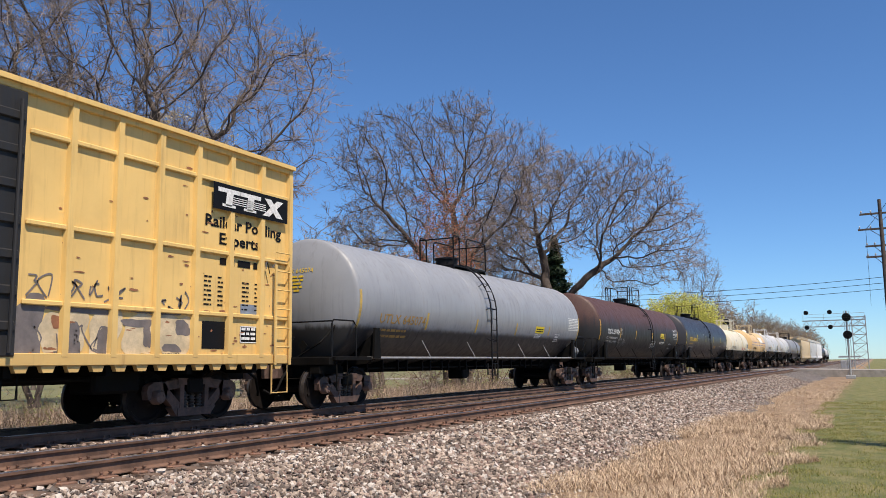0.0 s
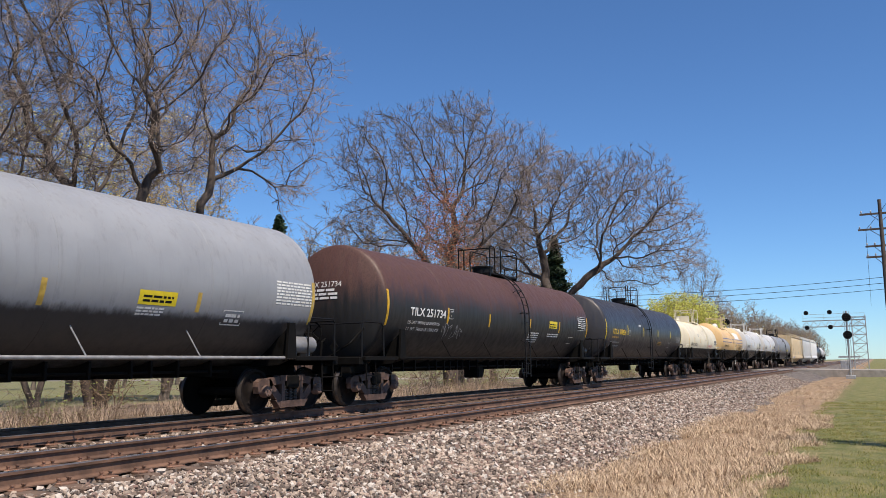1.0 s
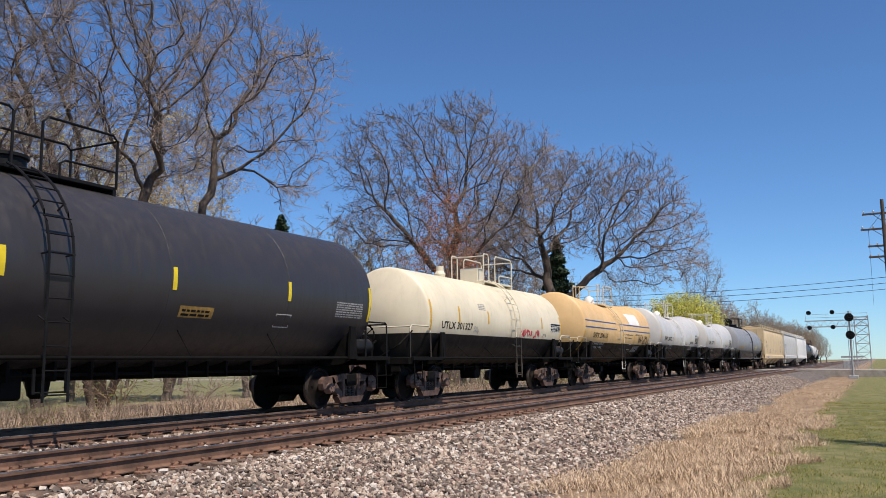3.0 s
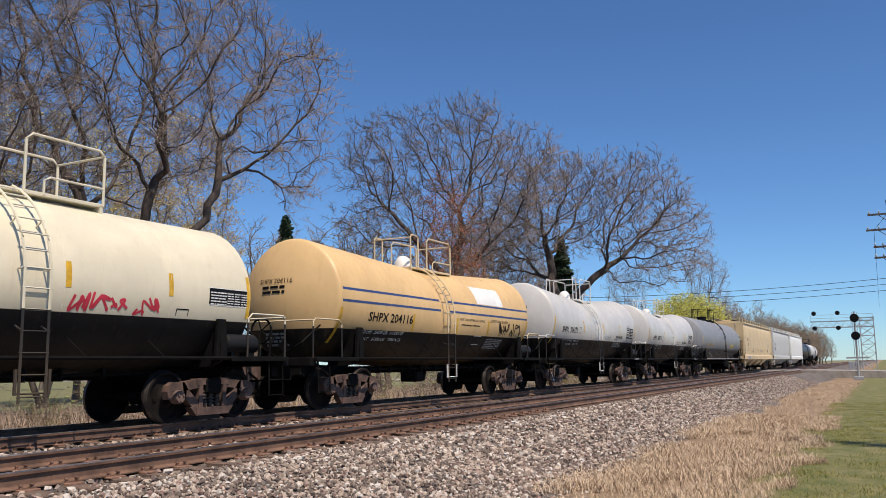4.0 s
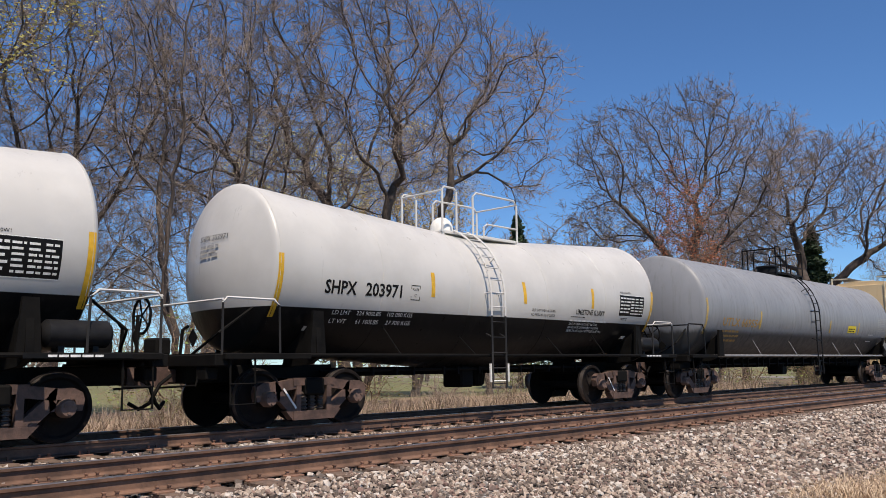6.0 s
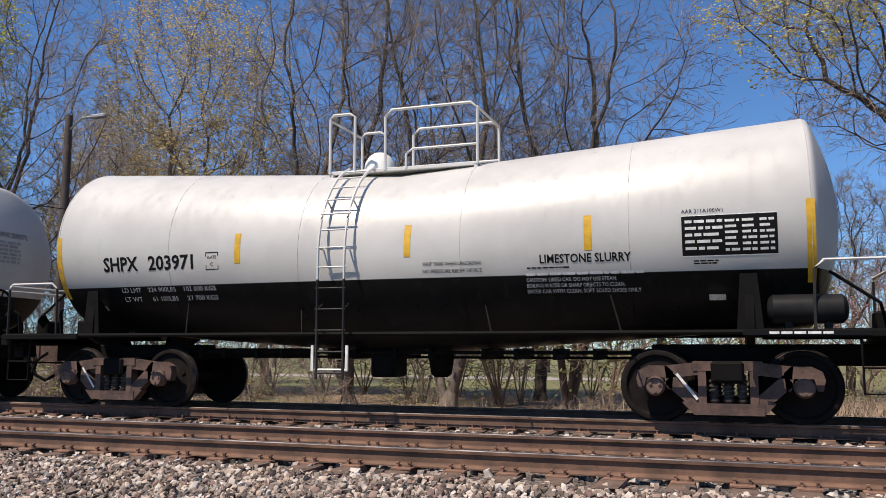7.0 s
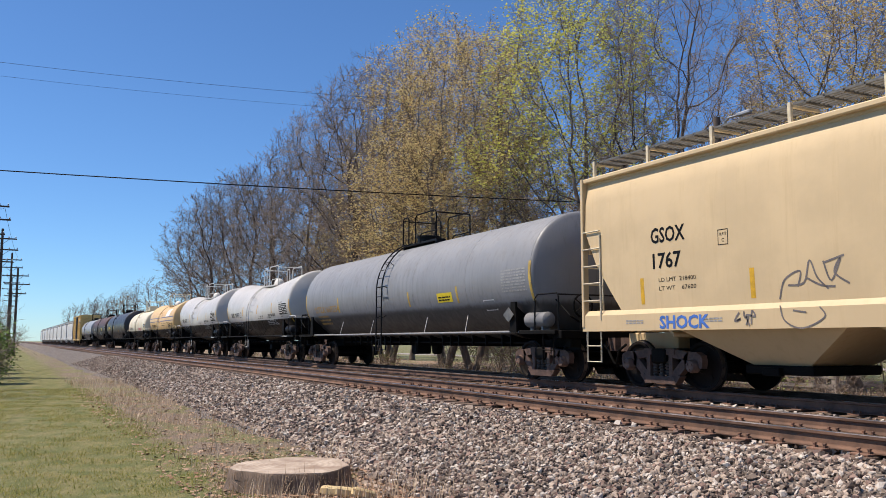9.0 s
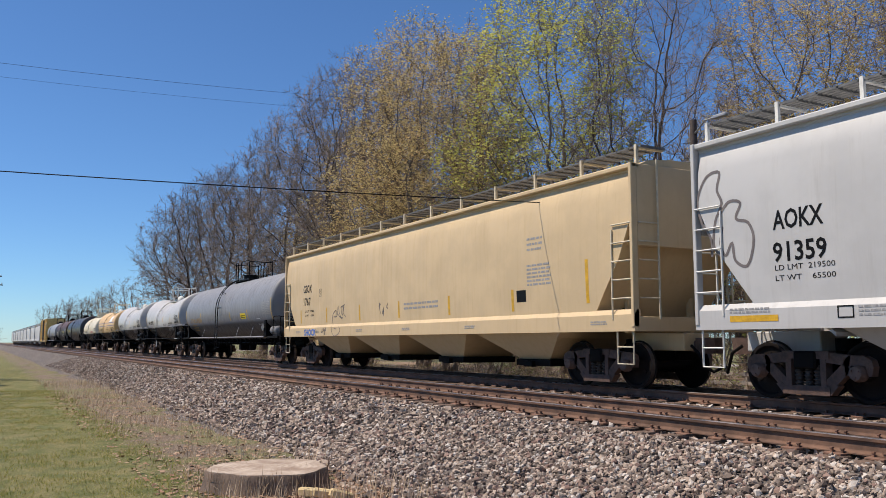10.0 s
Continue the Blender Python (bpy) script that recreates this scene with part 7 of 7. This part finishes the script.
# black tank
S3.text(T3, "UTLX 668834", 0.34, -7.1, 2.26, M_YELLOWMARK, 2.25, 0.008)
plate_box(S3, T3, -4.26, 2.22, 0.28, M_PALE)
S3.bars(T3, -7.15, 2.07, 1.05, 1, 0.08, M_OLDYELLOW, 3)
S3.bars(T3, -7.27, 1.84, 1.55, 2, 0.07, M_GREYMARK, 4, 2.2)
S3.panel(T3, 2.14, 1.85, 0.85, 0.2, M_OLDYELLOW, "placard")
S3.bars(T3, 2.2, 1.95, 0.75, 2, 0.04, M_INK, 4, 1.8)
S3.bars(T3, 6.84, 2.36, 1.1, 7, 0.03, M_GREYMARK, 4, 1.7)
S3.border(T3, 4.8, 1.76, 0.5, 0.27, 0.018, M_PALE)
S3.bars(T3, -2.32, 2.8, 0.5, 2, 0.03, M_PALE, 4)
h = Head(8.25, 1.54, 2.53, -1)
h.text(T3, "UTLX 668834", 0.18, -0.45, 3.12, M_YELLOWMARK, 0.95, 0.004)
h.bars(T3, -0.4, 3.0, 0.6, 4, 0.055, M_YELLOWMARK, 5, 1.7)
# cream tank
S4.text(T4, "UTLX 301327", 0.28, -4.65, 1.98, M_INK, 2.05, 0.006)
S4.bars(T4, -2.1, 2.78, 0.5, 4, 0.03, M_GREYMARK, 4, 1.8)
data_table(S4, T4, 4.23, 2.1, 1.05, 0.33, True)
S4.border(T4, 3.46, 1.78, 0.3, 0.22, 0.02, M_INK)
S4.scrawl(T4, tag_strokes(31, 6), 1.35, 1.84, 0.34, M_PINKTAG, 0.045)
S4.scrawl(T4, tag_strokes(32, 3), 2.62, 1.84, 0.32, M_PINKTAG, 0.04)
S4.scrawl(T4, tag_strokes(33, 3), -2.5, 1.86, 0.24, M_GREYMARK, 0.015)
# tan tank
for z in (2.44, 2.72):
    for a, c in ((-5.6, -0.78), (-0.22, 5.6)):
        S5.panel(T5, a, z, c - a, 0.055, M_BLUE, "stripe", 0.0025, "dark blue stripe")
S5.text(T5, "SHPX 204116", 0.3, -4.44, 2.04, M_INK, 2.1, 0.006)
S5.text(T5, "LD LMT  224700 LBS  101900 KGS", 0.11, -4.5, 1.74, M_PALE, 1.85)
S5.text(T5, "LT WT    61300 LBS   27800 KGS", 0.11, -4.5, 1.58, M_PALE, 1.85)
S5.text(T5, "VENT TANK BEFORE UNLOADING", 0.1, 0.36, 2.24, M_INK, 1.75)
S5.text(T5, "LIMESTONE SLURRY", 0.12, 2.55, 2.26, M_INK, 1.4)
S5.bars(T5, 0.5, 2.1, 1.3, 1, 0.035, M_INK, 3)
S5.panel(T5, 1.72, 2.8, 1.9, 0.55, P_WHITEHOP, "repaint_patch", 0.002, "white repainted patch")
S5.border(T5, 1.56, 1.56, 0.5, 0.27, 0.02, M_PALE)
S5.bars(T5, 2.54, 1.72, 1.3, 6, 0.03, M_GREYMARK, 3, 1.7)
S5.scrawl(T5, tag_strokes(41, 8), 3.3, 1.86, 0.44, M_INK, 0.045)
h = Head(5.63, 1.42, 2.56, -1)
h.text(T5, "SHPX 204116", 0.16, -0.7, 2.9, M_INK, 1.0)
h.bars(T5, -0.6, 2.78, 0.7, 2, 0.06, M_INK, 5, 1.9)
h.bars(T5, -0.6, 1.7, 0.7, 4, 0.05, M_GREYMARK, 6, 1.7)
# white tanks
for car, sk, number in ((T6, S6, "204372"), (T7, S7, "203971")):
    sk.text(car, "SHPX", 0.31, -4.83, 2.17, M_INK, 0.68, 0.007)
    sk.text(car, number, 0.31, -3.95, 2.17, M_INK, 0.85, 0.007)
    plate_box(sk, car, -2.87, 2.14, 0.27, M_INK)
    sk.text(car, "LD LMT    224 900LBS    102 000 KGS", 0.1, -4.56, 1.83, M_PALE, 1.82)
    sk.text(car, "LT WT      61 100LBS     27 700 KGS", 0.1, -4.56, 1.69, M_PALE, 1.82)
    sk.text(car, "VENT TANK WHEN UNLOADING", 0.075, 0.71, 2.08, M_INK, 0.86)
    sk.text(car, "NO PRESSURE RELIEF DEVICE", 0.075, 0.71, 1.98, M_INK, 0.86)
    sk.text(car, "LIMESTONE SLURRY", 0.16, 2.38, 2.07, M_INK, 1.2, 0.003)
    sk.bars(car, 2.2, 2.0, 0.6, 1, 0.02, M_INK, 3)
    sk.text(car, "CAUTION: LINED CAR. DO NOT USE STEAM.", 0.07, 2.18, 1.83, M_PALE, 1.2)
    sk.text(car, "BOILING WATER OR SHARP OBJECTS TO CLEAN.", 0.07, 2.18, 1.755, M_PALE, 1.3)
    sk.text(car, "ENTER CAR WITH CLEAN, SOFT SOLED SHOES ONLY", 0.07, 2.18, 1.68, M_PALE, 1.5)
    sk.bars(car, 2.18, 1.91, 1.55, 1, 0.035, M_PALE, 5)
    data_table(sk, car, 4.22, 2.09, 1.13, 0.52, True)
    sk.text(car, "AAR 211A100W1", 0.07, 4.22, 2.64, M_INK, 0.5)
    sk.bars(car, 4.35, 2.03, 0.3, 2, 0.018, M_INK, 5)
    h = Head(5.75, 1.42, 2.64, 1)
    h.text(car, "SHPX " + number, 0.14, -0.35, 3.05, M_INK, 0.8)
    h.bars(car, -0.3, 2.93, 0.55, 6, 0.05, M_GREYMARK, 5, 1.5)
    h = Head(5.75, 1.42, 2.64, -1)
    h.text(car, "SHPX " + number, 0.14, -0.35, 3.05, M_INK, 0.8)
    h.bars(car, -0.3, 2.93, 0.55, 3, 0.05, M_GREYMARK, 5, 1.5)
    for x in (-5.0, 4.62):
        sk.panel(car, x - 0.1, 1.55, 0.2, 0.07, M_PALE, "placard", 0.2)
    plate = Skin(y=-1.515)
    plate.panel(car, 4.9, 1.1, 1.4, 0.06, M_INK, "placard", 0.002)
    plate.bars(car, 5.2, 1.115, 0.7, 1, 0.03, M_PALE, 5)
    for tx in (-4.8, 4.7):
        stripe = Skin(y=-1.085)
        stripe.scrawl(car, [[(0, 0.32), (0.25, 0.0)]], tx - 0.62, 0.3, 1.0, M_PALE, 0.035, "marking", "white stencil stripe")
# weathered grey tank
S8.text(T8, "UTLX 669554", 0.33, -7.2, 2.0, M_OLDYELLOW, 2.6, 0.005)
S8.bars(T8, -7.1, 1.82, 1.2, 3, 0.06, M_OLDYELLOW, 3, 2.2)
S8.panel(T8, 3.4, 2.0, 0.9, 0.26, M_PANEL, "placard", label="yellow placard")
S8.bars(T8, 3.48, 2.12, 0.7, 2, 0.04, M_INK, 2, 1.9)
S8.bars(T8, 6.95, 2.62, 1.1, 8, 0.04, M_GREYMARK, 4, 1.8)
S8.border(T8, 5.9, 1.7, 0.55, 0.27, 0.02, M_PALE)
b = Build().prism([(7.16, 1.55), (7.4, 1.73), (7.64, 1.55), (7.4, 1.37)], -1.6, -1.59)
part("placard_holder", b, M_GRATE, T8, "diamond placard holder")
# tan hopper
SH1.text(H1, "GSOX", 0.4, -8.16, 2.76, M_INK, 0.9, 0.008)
SH1.text(H1, "1767", 0.4, -8.12, 2.28, M_INK, 0.75, 0.008)
plate_box(SH1, H1, -6.47, 2.56, 0.27, M_INK)
SH1.text(H1, "LD LMT  218400", 0.11, -7.98, 2.02, M_INK, 0.95)
SH1.text(H1, "LT WT    67600", 0.11, -7.98, 1.86, M_INK, 0.95)
sill = Skin(y=-1.53 - 0.052)
for x in (-8.45, -5.77, -2.81, 0.1, 3.12, 6.13):
    SH1.panel(H1, x - 0.05, 1.62, 0.1, 0.5, M_STRIP, "reflector")
SH1.panel(H1, 8.82, 1.7, 0.1, 0.9, M_STRIP, "reflector")
SH1.bars(H1, 0.44, 1.98, 2.1, 2, 0.06, M_GREYMARK, 3, 2.1)
SH1.bars(H1, 6.75, 3.2, 0.6, 3, 0.05, M_GREYMARK, 3, 2.4)
SH1.bars(H1, 6.74, 2.6, 0.9, 6, 0.045, M_GREYMARK, 5, 1.9)
SH1.panel(H1, 6.3, 1.82, 0.38, 0.27, M_INK)
SH1.scrawl(H1, [[(0, 0), (0.2, 0.5), (0.7, 0.7), (0.6, 0.3)], [(0.3, 0.35), (0.8, 0.4), (1.0, 0.95), (1.2, 0.5), (1.5, 0.2)], [(0.9, 0.5), (1.3, 0.3), (1.7, 0.25)], [(1.4, 0.9), (1.6, 0.4), (1.9, 0.95), (1.7, 0.6), (2.1, 0.3)], [(1.4, 0.85), (2.0, 1.0)]], -5.25, 1.58, 0.6, M_SPRAY_GREY, 0.03)
sill.scrawl(H1, [[(0, 0.35), (0.1, 0.05), (0.5, -0.1), (1.0, 0.1), (0.9, 0.3)], [(0.3, 0.25), (0.6, 0.2)]], -5.2, 1.2, 0.8, M_SPRAY_GREY, 0.025)
SH1.scrawl(H1, tag_strokes(52, 3), -1.2, 1.72, 0.38, M_SPRAY_GREY, 0.035)
sill.text(H1, "SHOCK", 0.32, -7.95, 1.16, M_BLUETAG, 1.25, 0.01, "graffiti")
sill.scrawl(H1, tag_strokes(54, 3), -6.1, 1.17, 0.26, M_SPRAY_GREY, 0.03)
for x in (-8.9, -6.9, -3.0, 0.4, 4.0, 9.0):
    sill.bars(H1, x, 1.3, 0.5, 2, 0.025, M_GREYMARK, int(x) + 20, 1.8)
# light grey hopper
SH2.text(H2, "AOKX", 0.42, -7.4, 2.66, M_INK, 0.9, 0.008)
SH2.text(H2, "91359", 0.42, -7.42, 2.16, M_INK, 0.95, 0.008)
SH2.text(H2, "LD LMT  219500", 0.12, -7.4, 2.02, M_INK, 1.05)
SH2.text(H2, "LT WT    65500", 0.12, -7.4, 1.86, M_INK, 1.05)
sill.panel(H2, -8.3, 1.24, 0.95, 0.1, M_STRIP, "reflector")
sill.border(H2, -6.33, 1.26, 0.26, 0.18, 0.02, M_INK)
sill.bars(H2, -6.0, 1.4, 0.9, 3, 0.03, M_GREYMARK, 3, 1.9)
sill.bars(H2, -8.3, 1.43, 0.8, 2, 0.03, M_GREYMARK, 7, 1.7)
SH2.scrawl(H2, [[(0.1, 0.9), (0, 1.3), (0.2, 1.7), (0.5, 1.75), (0.45, 1.45), (0.55, 1.2), (0.4, 0.9), (0.35, 0.5), (0.5, 0.3)], [(0.1, 0.9), (0.3, 0.6), (0.3, 0.3)], [(0.5, 1.0), (0.7, 1.2), (0.95, 1.15), (0.85, 0.9), (1.1, 0.8), (1.2, 0.5), (1.05, 0.1), (0.8, 0.2), (0.75, 0.5), (0.6, 0.3), (0.5, 0.5), (0.55, 0.8)]], -8.95, 2.05, 0.98, M_SPRAY_GREY, 0.05)


def motions():
    """The train rolls past, and its wheels turn."""
    for c in CARS:
        x, y = c.location.x, c.location.y
        walk(c, [(t, pose(x - SPEED * t, y, 0)) for t in range(11)])
    turn = math.degrees(SPEED / 0.455 / FPS)
    for w, x in ROLLING:
        walk(w, [(k / FPS, pose(x, 0, 0.46, 0, -turn * k, 0)) for k in range(301)])


motions()
